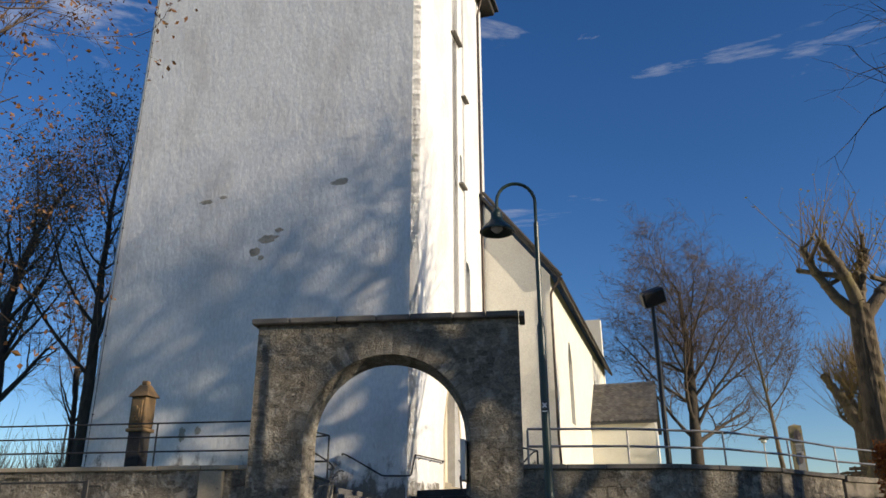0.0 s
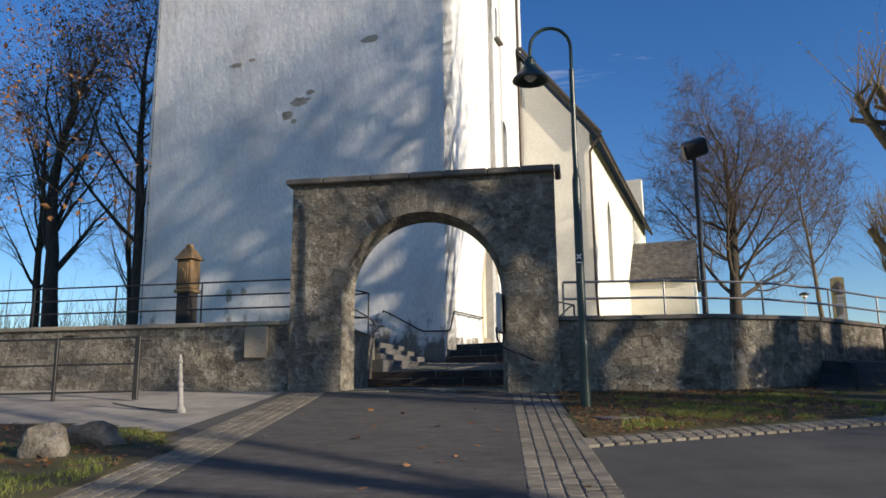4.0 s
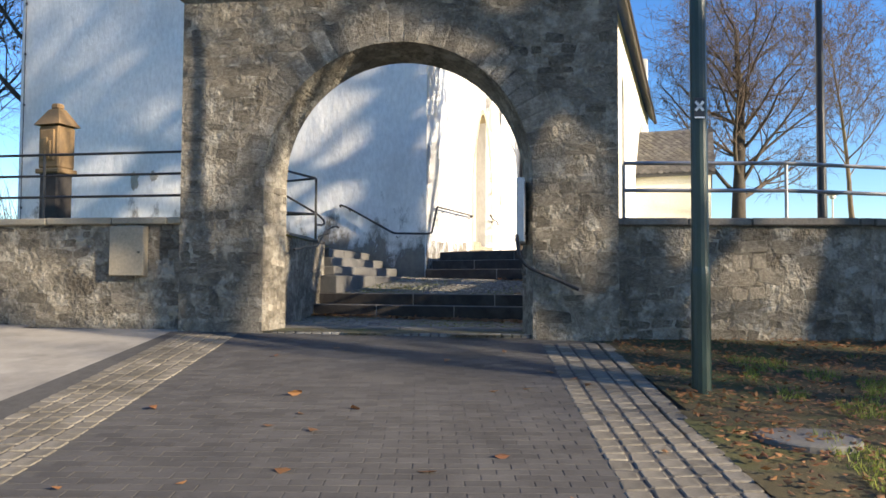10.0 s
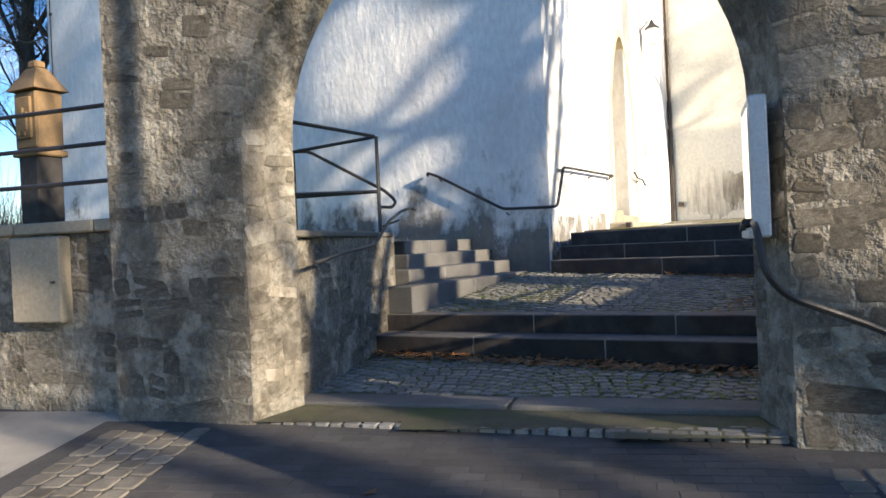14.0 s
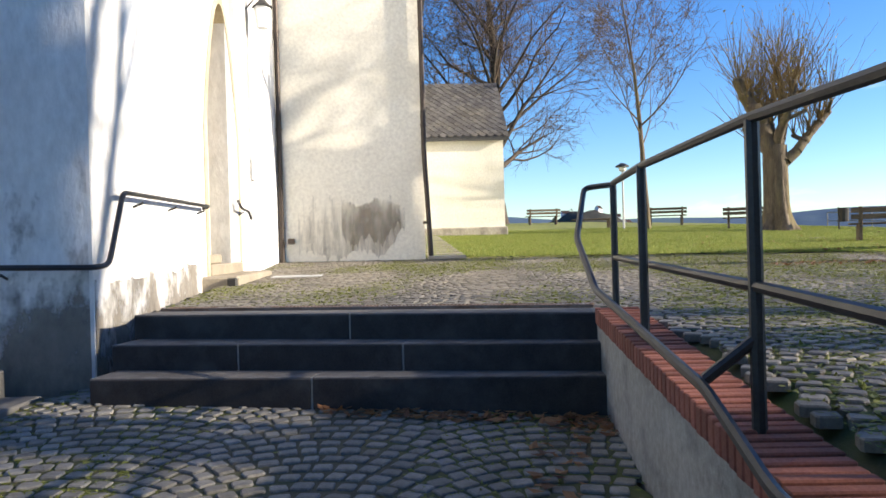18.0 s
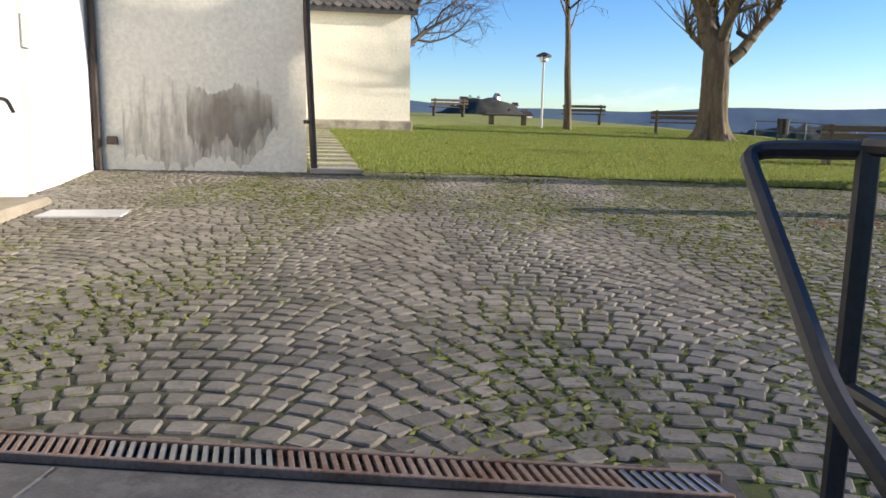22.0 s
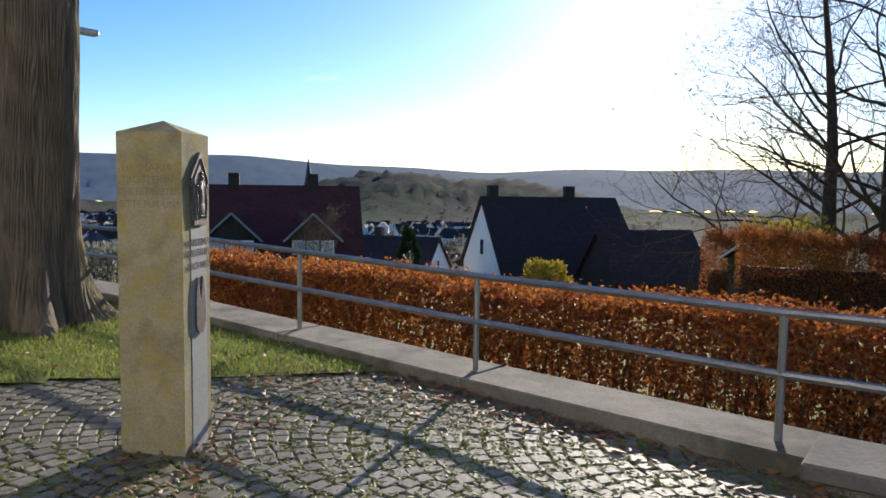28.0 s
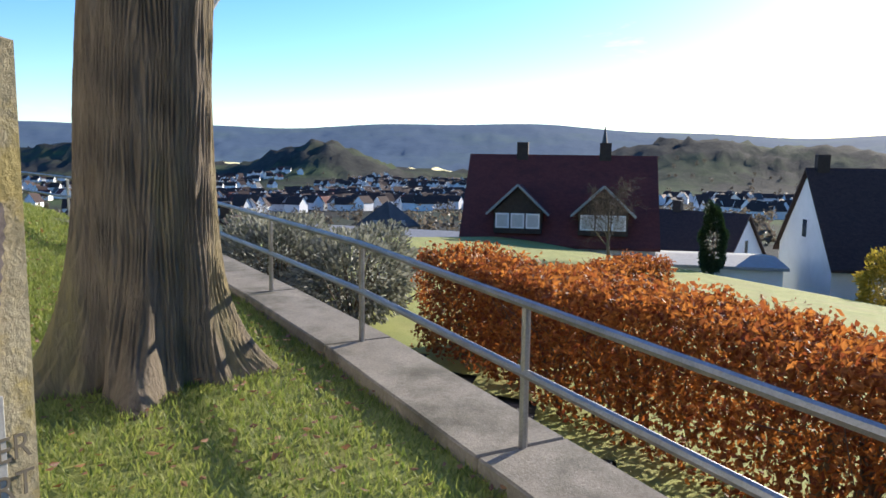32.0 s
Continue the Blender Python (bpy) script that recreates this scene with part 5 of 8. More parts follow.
# row setts at the gate's threshold, with a slab before them
PS2 = []
rr = random.Random(9)
for r in range(4):
    x = -3.1
    while x < 0.65:
        l = rr.uniform(0.09, 0.15)
        PS2.append((x + l / 2, 16.88 - 0.118 * (x + 3.1) + r * 0.1, passage_z(0, 17) - 0.02, -0.118 + rr.uniform(-0.05, 0.05), l, 0.095))
        x += l + 0.008
lay_setts(passage, PS2, lambda x, y: x < -99, 8, M_SETT_LIFT, M_SETT_LIFT_J)
for k, (xa, xb) in enumerate(((-3.0, -1.2), (-1.19, 0.66))):
    MB().box((0, 0, 0), (xb - xa - 0.01, 0.34, 0.1), b=0.01, m=Matrix.Translation(((xa + xb) / 2, 17.5 - 0.118 * ((xa + xb) / 2 + 3.0), 1.275)) @ Matrix.Rotation(-0.118, 4, "Z")).make("slab", M_STEPGREY, passage)

# ---- street paving ----
road = tagged(thing("paved_road", (0, 0, 0)), "approach of grey concrete block pavers", "paving", kind="structure")
RL, RR_ = -2.78, 0.46
spots = []
for r in range(int(24 / 0.105)):
    y = -7 + r * 0.105
    edge = 16.75 - 0.118 * (RL + 3)
    if y > 16.7:
        break
    x = RL - 0.045 * (y - 8) - 0.2 + (0.105 if r % 2 else 0)
    while x < RR_ - 0.02 + 0.025 * (y - 9.6):
        spots.append((x + 0.1, y, street_z(0, y), 0.0, 0.202, 0.1))
        x += 0.21
SP = np.array(spots)
S_old = SETTS
pv = MB().box((0, 0, -0.28), (1, 1, 0.56), b=0.012)
SETTS = [(np.array(pv.V), None)]


def lay_pavers(parent, S, near, seed):
    V0 = np.array(pv.V)
    quads = [f for f in pv.F if len(f) == 4]
    Q = np.array(quads)
    own = np.where(near(S[:, 0], S[:, 1]))[0][:300]
    me = bpy.data.meshes.new("paver")
    me.from_pydata(pv.V, [], pv.F)
    me.materials.append(M_PAVER)
    rng = np.random.RandomState(seed)
    S[:, 2] += rng.uniform(-0.0012, 0.0012, len(S))
    for i in own:
        x, y, z, a, l, w = S[i]
        o = new("paver", me)
        o.parent = parent
        o.matrix_local = Matrix.Translation((x, y, z)) @ Matrix.Rotation(0.06 + 0.0018 * max(y, 0), 4, "X") @ Matrix.Diagonal((l, w, 0.08, 1))
    rest = np.setdiff1d(np.arange(len(S)), own)
    s = S[rest]
    W = np.stack([s[:, 0:1] + V0[None, :, 0] * s[:, 4:5], s[:, 1:2] + V0[None, :, 1] * s[:, 5:6], s[:, 2:3] + V0[None, :, 2] * 0.08 + (0.06 + 0.0018 * np.maximum(s[:, 1:2], 0)) * V0[None, :, 1] * s[:, 5:6]], -1)
    F = (Q[None] + (np.arange(len(s)) * len(V0))[:, None, None]).reshape(-1, 4)
    tagged(mesh_ob("paver_field", W.reshape(-1, 3), F, M_PAVER_J, parent), kind="stuff")


lay_pavers(road, SP, lambda x, y: (y > 9.0) & (y < 11.1), 4)
SETTS = S_old
tagged(grid_sheet("road_bed", RL - 1.6, RR_ + 0.78, -8, 16.9, 0.5, lambda x, y: street_z(x, y) - 0.003, M_JOINT_D), "dark joint sand of the paving", "paving", kind="structure")


def strip_setts(xl, xr, y0, y1, seed, lean=0.0, spread=0.0):
    rng = random.Random(seed)
    out = []
    y = y0
    n = int((xr - xl) / 0.155)
    for c in range(n):
        y = y0 + rng.uniform(0, 0.1)
        while y < y1:
            l = rng.uniform(0.14, 0.2)
            x = xl + (c + 0.5) * (xr - xl) / n + lean * (y - 8) + spread * (y - 8) * (c + 0.5) / n
            out.append((x, y + l / 2, street_z(0, y + l / 2) + 0.0045 + rng.uniform(-0.002, 0.003), math.pi / 2 + rng.uniform(-0.03, 0.03), l * 0.985, (xr - xl) / n * 0.98))
            y += l
    return out


strip = tagged(thing("sett_strip", (0, 0, 0)), "border strip of granite setts beside the road", "paving", kind="structure")
lay_setts(strip, strip_setts(0.45, 1.26, -6, 16.0, 3, 0.025, 0.012), lambda x, y: (y > 9) & (y < 13.5), 5, grade=0.08)
strip2 = tagged(thing("sett_strip", (0, 0, 0)), "border strip of small pale setts beside the road", "paving", kind="structure")
lay_setts(strip2, strip_setts(-3.82, -3.0, -6, 16.6, 6, -0.045), lambda x, y: (y > 9) & (y < 12), 7, grade=0.08)
# kerb setts before the grass on the right
kerbs = tagged(thing("kerb_setts", (0, 0, 0)), "double row of kerb setts along the verge", "kerb", kind="structure")
ks = []
rr = random.Random(12)
for r in range(3):
    for i in range(46):
        x = 1.34 + i * 0.19
        y = 9.9 + 0.42 * (x - 1.36) - r * 0.17
        ks.append((x, y, street_z(0, y) + 0.014 - 0.004 * r, 0.345 + rr.uniform(-0.04, 0.04), 0.187, 0.168))
lay_setts(kerbs, ks, lambda x, y: x < 6, 3, grade=0.08)
tagged(grid_sheet("verge", 1.0, 13, 8, 17.5, 0.12, lambda x, y: street_z(x, y) + 0.005, M_VERGE, in_poly([(1.32, 9.9), (12, 14.4), (12, 20), (10.4, 20), (7.6, 17.45), (5, 16.4), (1.54, 16.4)])), "grass verge strewn with brown leaves", "verge", kind="structure")
tagged(grid_sheet("gravel_yard", -16, -3.4, -5, 18.4, 0.4, lambda x, y: street_z(x, y) - 0.012, M_GRAVEL, in_poly([(-16, 11.0), (-3.5, 9.2), (-3.5, 16.9), (-12.4, 18.3), (-16, 18.9)])), "pale trodden gravel yard", "yard", kind="structure")
tagged(grid_sheet("verge_left", -12, -3.4, 2, 12, 0.25, lambda x, y: street_z(x, y) + 0.02, M_VERGE, in_poly([(-3.75, 9.3), (-4.2, 10.6), (-5.5, 11.5), (-8, 11.9), (-12, 11.5), (-12, 4), (-3.6, 4)])), "patch of grass with fallen leaves", "verge", kind="structure")


# ---- street furniture ----
def street_lamp(at):
    t = thing("street_lamp", at, 0, "dark green street lamp with a curved neck and bell shade", "street lamp")
    MB().lathe([(0.088, -0.2), (0.088, 1.2), (0.085, 1.23), (0.078, 1.26), (0.074, 4.2), (0.05, 4.3), (0.048, 6.3)], 14).make("pole", M_GREEN, t, smooth=False)
    pts = [(0, 0, 6.3)] + [(-0.38 + 0.38 * math.cos(a), 0, 6.75 + 0.40 * math.sin(a)) for a in np.linspace(0, math.pi, 12)] + [(-0.77, 0, 6.45)]
    MB().tube(pts, 0.034, 10).make("neck", M_GREEN, t)
    sh = MB().lathe([(0.03, 0.30), (0.05, 0.28), (0.11, 0.2), (0.11, 0.1), (0.16, 0.02), (0.33, -0.16), (0.34, -0.2), (0.30, -0.2), (0.1, -0.06)], 18, (-0.77, 0, 6.3)).make("shade", M_GREEN, t)
    MB().lathe([(0.1, -0.05), (0.12, -0.14), (0.05, -0.2)], 12, (-0.77, 0, 6.3)).make("bulb", M_WHITEPAINT, sh)
    st = MB().box((-0.02, -0.082, 2.72), (0.10, 0.006, 0.2), b=0.002).make("sticker", M_IRON, t, "small dark sticker with a white cross")
    for s in (-1, 1):
        MB().box((0, 0, 0), (0.11, 0.004, 0.024), b=0.001, m=Matrix.Translation((-0.02, -0.087, 2.74)) @ Matrix.Rotation(s * 0.85, 4, "Y")).make("stroke", M_WHITEPAINT, st)
    MB().box((-0.02, -0.087, 2.635), (0.09, 0.004, 0.014), b=0.001).make("stroke", M_WHITEPAINT, st)
    return t


street_lamp((1.82, 13.45, 0.86))


def floodlight(at, h):
    t = thing("floodlight_mast", at, 0, "dark floodlight on a slim mast behind the wall", "floodlight")
    MB().lathe([(0.075, 0), (0.07, 1.5), (0.05, h)], 12).make("mast", M_IRON, t)
    hd = MB().box((0, 0, 0), (0.62, 0.3, 0.42), b=0.05, m=Matrix.Translation((0.0, -0.1, h + 0.2)) @ Matrix.Rotation(-0.35, 4, "Y") @ Matrix.Rotation(0.5, 4, "X")).make("lamp_head", M_IRON, t)
    MB().box((0, 0, 0), (0.54, 0.02, 0.34), m=Matrix.Translation((0.0, -0.1, h + 0.2)) @ Matrix.Rotation(-0.35, 4, "Y") @ Matrix.Rotation(0.5, 4, "X") @ Matrix.Translation((0, 0.155, 0))).make("lens", M_GLASS, hd)
    MB().tube([(0, 0, h - 0.05), (0, -0.05, h + 0.1)], 0.04).make("bracket", M_IRON, t)


floodlight((5.45, 18.5, 2.6), 4.35)


def bollard(at, lean):
    t = thing("bollard", at, 0, "slim grey cast-iron bollard, slightly leaning", "bollard")
    t.matrix_world = pose(*at, 0, lean, 0)
    MB().lathe([(0.085, 0), (0.085, 0.06), (0.06, 0.1), (0.05, 0.12), (0.045, 0.45), (0.055, 0.47), (0.055, 0.52), (0.042, 0.54), (0.036, 0.86), (0.05, 0.88), (0.05, 0.91), (0.03, 0.94), (0.036, 0.98), (0.02, 1.02)], 14).make("post", M_BOLLARD, t)


bollard((-5.22, 13.29, 0.94), -4)


def chain(p, q, sag):
    pts = [Vector(p).lerp(Vector(q), s) - Vector((0, 0, sag * 4 * s * (1 - s))) for s in np.linspace(0, 1, 14)]
    t = thing("chain", p, 0, "dark chain lying slack on the gravel", "chain")
    inv = Matrix.Translation(-Vector(p))
    MB().tube([inv @ v for v in pts], 0.014, 6).make("link_row", M_IRON, t)


chain((-5.26, 13.2, 0.99), (-7.1, 14.6, 1.1), 0.03)
# low fence of flat iron bars in front of the wall
fp = [(-7.05, 15.4, 1.2), (-8.8, 15.45, 1.18), (-11.0, 15.5, 1.15), (-13.4, 15.5, 1.12)]
fence = thing("iron_fence", fp[0], 0, "dark iron fence with three bars before the wall", "fence")
inv = Matrix.Translation(-Vector(fp[0]))
for i, p in enumerate(fp):
    MB().box(tuple(inv @ Vector((p[0], p[1], p[2] + 0.6))), (0.11 if i == 0 else 0.07, 0.07, 1.3), b=0.01).make("post", M_IRON, fence)
for a, b in zip(fp, fp[1:]):
    for h in (1.22, 0.68, 0.12):
        A, B = inv @ (Vector(a) + Vector((0, 0, h))), inv @ (Vector(b) + Vector((0, 0, h)))
        MB().tube([A, B], 0.028, 4).make("bar", M_IRON, fence)
MB().tube(bend([inv @ Vector((-7.05, 15.4, 2.35)), inv @ Vector((-6.75, 15.4, 2.35)), inv @ Vector((-6.75, 15.4, 2.2))], 0.05), 0.015).make("latch", M_IRON, fence)


def boulder(at, size, seed, label):
    rng = random.Random(seed)
    bm = bmesh.new()
    bmesh.ops.create_icosphere(bm, subdivisions=3, radius=1)
    for v in bm.verts:
        n = noise.noise(v.co * 1.3 + Vector((seed, 0, 0))) * 0.5 + noise.noise(v.co * 3.1) * 0.12
        v.co *= 1 + n * 0.6
        v.co = Vector((v.co.x * size[0], v.co.y * size[1], max(v.co.z, -0.5) * size[2]))
    me = bpy.data.meshes.new("boulder")
    bm.to_mesh(me)
    bm.free()
    me.materials.append(M_STONE)
    o = new("boulder", me)
    o.location = at
    tagged(o, label, "boulder")


boulder((-5.0, 8.85, 0.68), (0.30, 0.24, 0.30), 3, "rough grey boulder on the grass")
boulder((-4.85, 9.6, 0.70), (0.44, 0.3, 0.24), 7, "broad grey boulder on the grass")
cab = thing("meter_box", (-5.12, 17.2, 2.17), -8.7, "beige metal meter box let into the wall", "box")
MB().box((0, 0, 0.23), (0.54, 0.16, 0.72), b=0.015).make("door", M_COPING_L, cab)
MB().lathe([(0.02, 0), (0.02, 0.02)], 8, (0.2, -0.09, 0.2)).make("lock", M_IRON, cab)
mh = thing("manhole_cover", (2.09, 12.0, float(street_z(2, 12)) + 0.01), 0, "round grey manhole cover in the verge", "manhole cover")
MB().lathe([(0.36, -0.06), (0.36, 0.01), (0.345, 0.02), (0.325, 0.017)], 32).make("frame_ring", M_STEPGREY, mh)
MB().lathe([(0.32, -0.05), (0.32, 0.015), (0.30, 0.02)], 32).make("lid", M_STEPGREY, mh)


def shrine(at):
    t = thing("wayside_shrine", at, -17, "brown sandstone wayside shrine on a dark pillar", "shrine")
    MB().box((0, 0, 0.65), (0.46, 0.42, 1.3), b=0.03).make("pillar", M_BASALT, t, "dark stone pillar")
    MB().box((0, 0, 1.33), (0.60, 0.52, 0.1), b=0.03).make("slab", M_SHRINE, t)
    hs = MB().box((0, 0, 1.82), (0.52, 0.45, 0.86), b=0.03).make("housing", M_SHRINE, t)
    MB().box((0, -0.235, 1.85), (0.34, 0.06, 0.62), b=0.02).make("relief_panel", M_SHRINE, hs)
    m = MB()
    for k in range(5):
        m.box((-0.08 + 0.04 * k, -0.27, 1.72 + 0.07 * (k % 3)), (0.07, 0.05, 0.28), b=0.03)
    m.make("relief", M_SHRINE, hs)
    m = MB()
    m.add([(-0.33, -0.29, 2.27), (0.33, -0.29, 2.27), (0.33, 0.29, 2.27), (-0.33, 0.29, 2.27), (-0.12, -0.10, 2.62), (0.12, -0.10, 2.62), (0.12, 0.10, 2.62), (-0.12, 0.10, 2.62)],
          [[3, 2, 1, 0], [0, 1, 5, 4], [1, 2, 6, 5], [2, 3, 7, 6], [3, 0, 4, 7], [4, 5, 6, 7]])
    m.box((0, 0, 2.68), (0.2, 0.18, 0.12), b=0.03)
    m.make("roof", M_SHRINE, t)


shrine((-8.6, 21.65, 2.86))
# notice case on the parapet
nc = thing("notice_case", (0.5, 17.02, 2.3), 0, "grey aluminium notice case with dark glass", "notice board")
nc.matrix_world = pose(0.415, 16.22, 2.5, 0, 0, 82)
MB().box((0.3, 0, 0.42), (0.62, 0.1, 0.84), b=0.012).make("case", M_GREYALU, nc)
MB().box((0.3, 0.048, 0.42), (0.5, 0.012, 0.72), b=0.003).make("pane", M_BOARD, nc)
MB().box((0.3, 0.06, 0.02), (0.62, 0.03, 0.05), b=0.01).make("lower_rail", M_GREYALU, nc)
# wall lamp and plate beside the portal
wl = thing("wall_lantern", CHP(0.28, 6.9, 7.4), -17.8, "small iron wall lantern above the portal", "lamp")
MB().lathe([(0.16, 0.1), (0.19, 0.06), (0.05, 0.2), (0.02, 0.28)], 6).make("cap", M_IRON, wl)
MB().lathe([(0.10, -0.3), (0.15, 0.06)], 6).make("pane", M_WHITEPAINT, wl)
MB().tube([(-0.28, 0, 0.05), (-0.1, 0, 0.25), (0, 0, 0.22)], 0.015).make("bracket", M_IRON, wl)
pl = thing("wall_plate", CHP(0.02, 7.0, 4.45), -17.8, "small grey plate on the tower wall", "sign")
MB().box((0, 0, 0.15), (0.03, 0.24, 0.36), b=0.006).make("plate", M_GREYALU, pl)
mt = thing("floor_plate", CHP(1.0, 5.2, 2.74), -17.8, "pale flat slab let into the setts", "slab")
MB().box((0, 0, 0.0), (0.75, 0.55, 0.05), b=0.01).make("plate", M_GREYALU, mt)
# drain behind the upper steps
dr = thing("drain_grating", (0, 0, 0), 0, "rusty slotted drain grating behind the steps", "drain")
d0, d1 = Vector((-0.5, 23.80, 2.655)), Vector((2.64, 21.66, 2.655))
dd = (d1 - d0)
da = math.atan2(dd.y, dd.x)
dm = Matrix.Translation(d0) @ Matrix.Rotation(da, 4, "Z")
for o_ in (-0.065, 0.065):
    MB().box((0, 0, 0), (dd.length, 0.018, 0.03), b=0.003, m=dm @ Matrix.Translation((dd.length / 2, o_, 0))).make("edge", M_RUST, dr)
MB().box((0, 0, 0), (dd.length + 0.1, 0.3, 0.3), b=0.005, m=dm @ Matrix.Translation((dd.length / 2, 0, -0.165))).make("channel", M_JOINT_D, dr)
for i in range(int(dd.length / 0.032)):
    MB().box((0, 0, 0), (0.016, 0.12, 0.022), b=0.002, m=dm @ Matrix.Translation((0.02 + i * 0.032, 0, 0)) @ Matrix.Rotation(0.35, 4, "Z")).make("slat", M_STEEL if int(i * 0.032 / 0.5) % 3 == 1 else M_RUST, dr)

# ---- coping and stele ----
cop = tagged(thing("coping", (0, 0, 0)), "concrete coping slabs under the steel railing", "coping", kind="structure")
CP = [(10.2, 20.05), (12.3, 21.62), (14.03, 23.05), (15.77, 24.48), (17.5, 25.97), (19.4, 27.75), (21.2, 29.9), (23.0, 32.5)]
CZ = [2.80, 2.81, 2.87, 2.93, 2.95, 3.0, 3.05, 3.1]
for (a, za), (b, zb) in zip(zip(CP, CZ), zip(CP[1:], CZ[1:])):
    d = Vector((b[0] - a[0], b[1] - a[1], zb - za))
    m = Matrix.Translation((*a, za)) @ Matrix.Rotation(math.atan2(d.y, d.x), 4, "Z") @ Matrix.Rotation(-math.atan2(d.z, d.xy.length), 4, "Y")
    MB().box((0, 0, 0), (d.length - 0.012, 0.58, 0.14), b=0.012, m=m @ Matrix.Translation((d.length / 2, 0.0, -0.07))).make("coping_slab", M_CONC, cop)
    MB().box((0, 0, 0), (d.length + 0.05, 0.42, 1.6), b=0.01, m=m @ Matrix.Translation((d.length / 2, -0.02, -0.94))).make("retaining_wall", M_CONC, cop)


def pilgrim_stele(at, rz):
    t = thing("pilgrim_stele", at, rz, "tall mossy sandstone stele with bronze reliefs", "stele")
    w, wx, h = 0.38, 0.35, 1.86
    m = MB()
    m.add([(-wx / 2, -w / 2, -0.05), (wx / 2, -w / 2, -0.05), (wx / 2, w / 2, -0.05), (-wx / 2, w / 2, -0.05)] +
          [(x * 0.995, y * 0.995, h) for x, y in ((-wx / 2, -w / 2), (wx / 2, -w / 2), (wx / 2, w / 2), (-wx / 2, w / 2))] + [(0, 0, h + 0.075)],
          [[3, 2, 1, 0], [0, 1, 5, 4], [1, 2, 6, 5], [2, 3, 7, 6], [3, 0, 4, 7], [4, 5, 8], [5, 6, 8], [6, 7, 8], [7, 4, 8]])
    body = m.make("shaft", M_SANDSTONE, t)
    MB().box((0.022, -w / 2, 0.68), (0.205, 0.006, 1.30), b=0.002).make("sawn_panel", M_SAND_SAWN, t, "smooth pale sawn panel")
    f = -w / 2

    def plate_of(name, outline, y0, y1, parent, label=""):
        n = len(outline)
        return MB().add([(x, y1, z) for x, z in outline] + [(x, y0, z) for x, z in outline],
                        [list(range(n))] + [[i, n + i, n + (i + 1) % n, (i + 1) % n] for i in range(n)]).make(name, M_BRONZE, parent, label)

    # relief plate: an upright pointed house shape with a scalloped rim, standing proud of the stone
    five = [(-0.058, 1.343), (0.100, 1.347), (0.134, 1.61), (0.028, 1.758), (-0.092, 1.622)]
    rim = []
    for e, ((ax, az), (bx, bz)) in enumerate(zip(five, five[1:] + five[:1])):
        d = Vector((bx - ax, bz - az))
        out_ = Vector((d.y, -d.x)).normalized()
        k = max(2, round(d.length / 0.010)) if e else 2
        for i in range(k):
            p = Vector((ax, az)) + d * (i / k) + out_ * (0.0045 if i % 2 and e else 0.0)
            rim.append((p.x, p.y))
    plate = plate_of("relief_plate", rim, f + 0.004, f - 0.018, t, "dark bronze relief plate with a scalloped rim")
    mid = (0.022, 1.53)
    for e, (p, q) in enumerate(zip(five, five[1:] + five[:1])):
        if e == 0:
            continue
        a_, b_ = [(mid[0] + (v[0] - mid[0]) * 0.80, mid[1] + (v[1] - mid[1]) * 0.84) for v in (p, q)]
        MB().tube([(a_[0], f - 0.019, a_[1]), (b_[0], f - 0.019, b_[1])], 0.005, 6).make("inner_rim", M_BRONZE, plate)

    def lump(name, x, z, sx, sz, depth=0.012):
        bm = bmesh.new()
        bmesh.ops.create_icosphere(bm, subdivisions=2, radius=1)
        bm.transform(Matrix.Translation((x, f - 0.018, z)) @ Matrix.Diagonal((sx, depth, sz, 1)))
        me = bpy.data.meshes.new(name)
        bm.to_mesh(me)
        bm.free()
        me.polygons.foreach_set("use_smooth", np.full(len(me.polygons), True, dtype=bool))
        me.materials.append(M_BRONZE)
        new(name, me).parent = plate

    for q in ((0.030, 1.505, 0.034, 0.095), (0.030, 1.440, 0.042, 0.055), (0.031, 1.612, 0.014, 0.020, 0.016), (0.031, 1.640, 0.016, 0.012), (0.006, 1.540, 0.020, 0.034, 0.018), (0.004, 1.583, 0.011, 0.014, 0.018),
              (0.052, 1.545, 0.014, 0.040), (-0.032, 1.475, 0.009, 0.085), (0.088, 1.475, 0.009, 0.085), (-0.032, 1.565, 0.012, 0.012), (0.088, 1.565, 0.012, 0.012), (0.018, 1.392, 0.014, 0.010), (0.046, 1.392, 0.014, 0.010)):
        lump("relief", *q)
    spires = [(-0.045, 0.765), (-0.042, 0.95), (-0.020, 1.042), (0.004, 0.945), (0.014, 0.905), (0.024, 0.95), (0.044, 1.044), (0.068, 0.95), (0.076, 0.785), (0.036, 0.712), (-0.016, 0.722)]
    plate_of("church_emblem", spires[::-1], f + 0.002, f - 0.018, t, "bronze outline of two church spires")
    for side, lines in (("front", (("WARSTEINER", 1.225, 0.31, 0.007), ("WALLFAHRT", 1.165, 0.31, 0.010), ("NACH WERL", 1.09, 0.29, 0.022))),
                        ("left", (("HL. MARIA", 1.645, 0.29, 0.012), ("TRÖSTERIN", 1.578, 0.30, 0.012), ("DER BETRÜBTEN", 1.513, 0.36, 0.0), ("BITTE FÜR UNS", 1.443, 0.35, 0.0)))):
        for text, z, wide, mid_x in lines:
            cu = bpy.data.curves.new("inscription", "FONT")
            cu.body, cu.size, cu.align_x, cu.extrude = text, 0.058, "CENTER", 0.0005
            tmp = new("inscription_curve", cu)
            me = bpy.data.meshes.new_from_object(tmp)
            bpy.data.objects.remove(tmp)
            xs = [v.co.x for v in me.vertices]
            me.transform(Matrix.Diagonal((wide / (max(xs) - min(xs)), 1, 1, 1)))
            me.materials.clear()
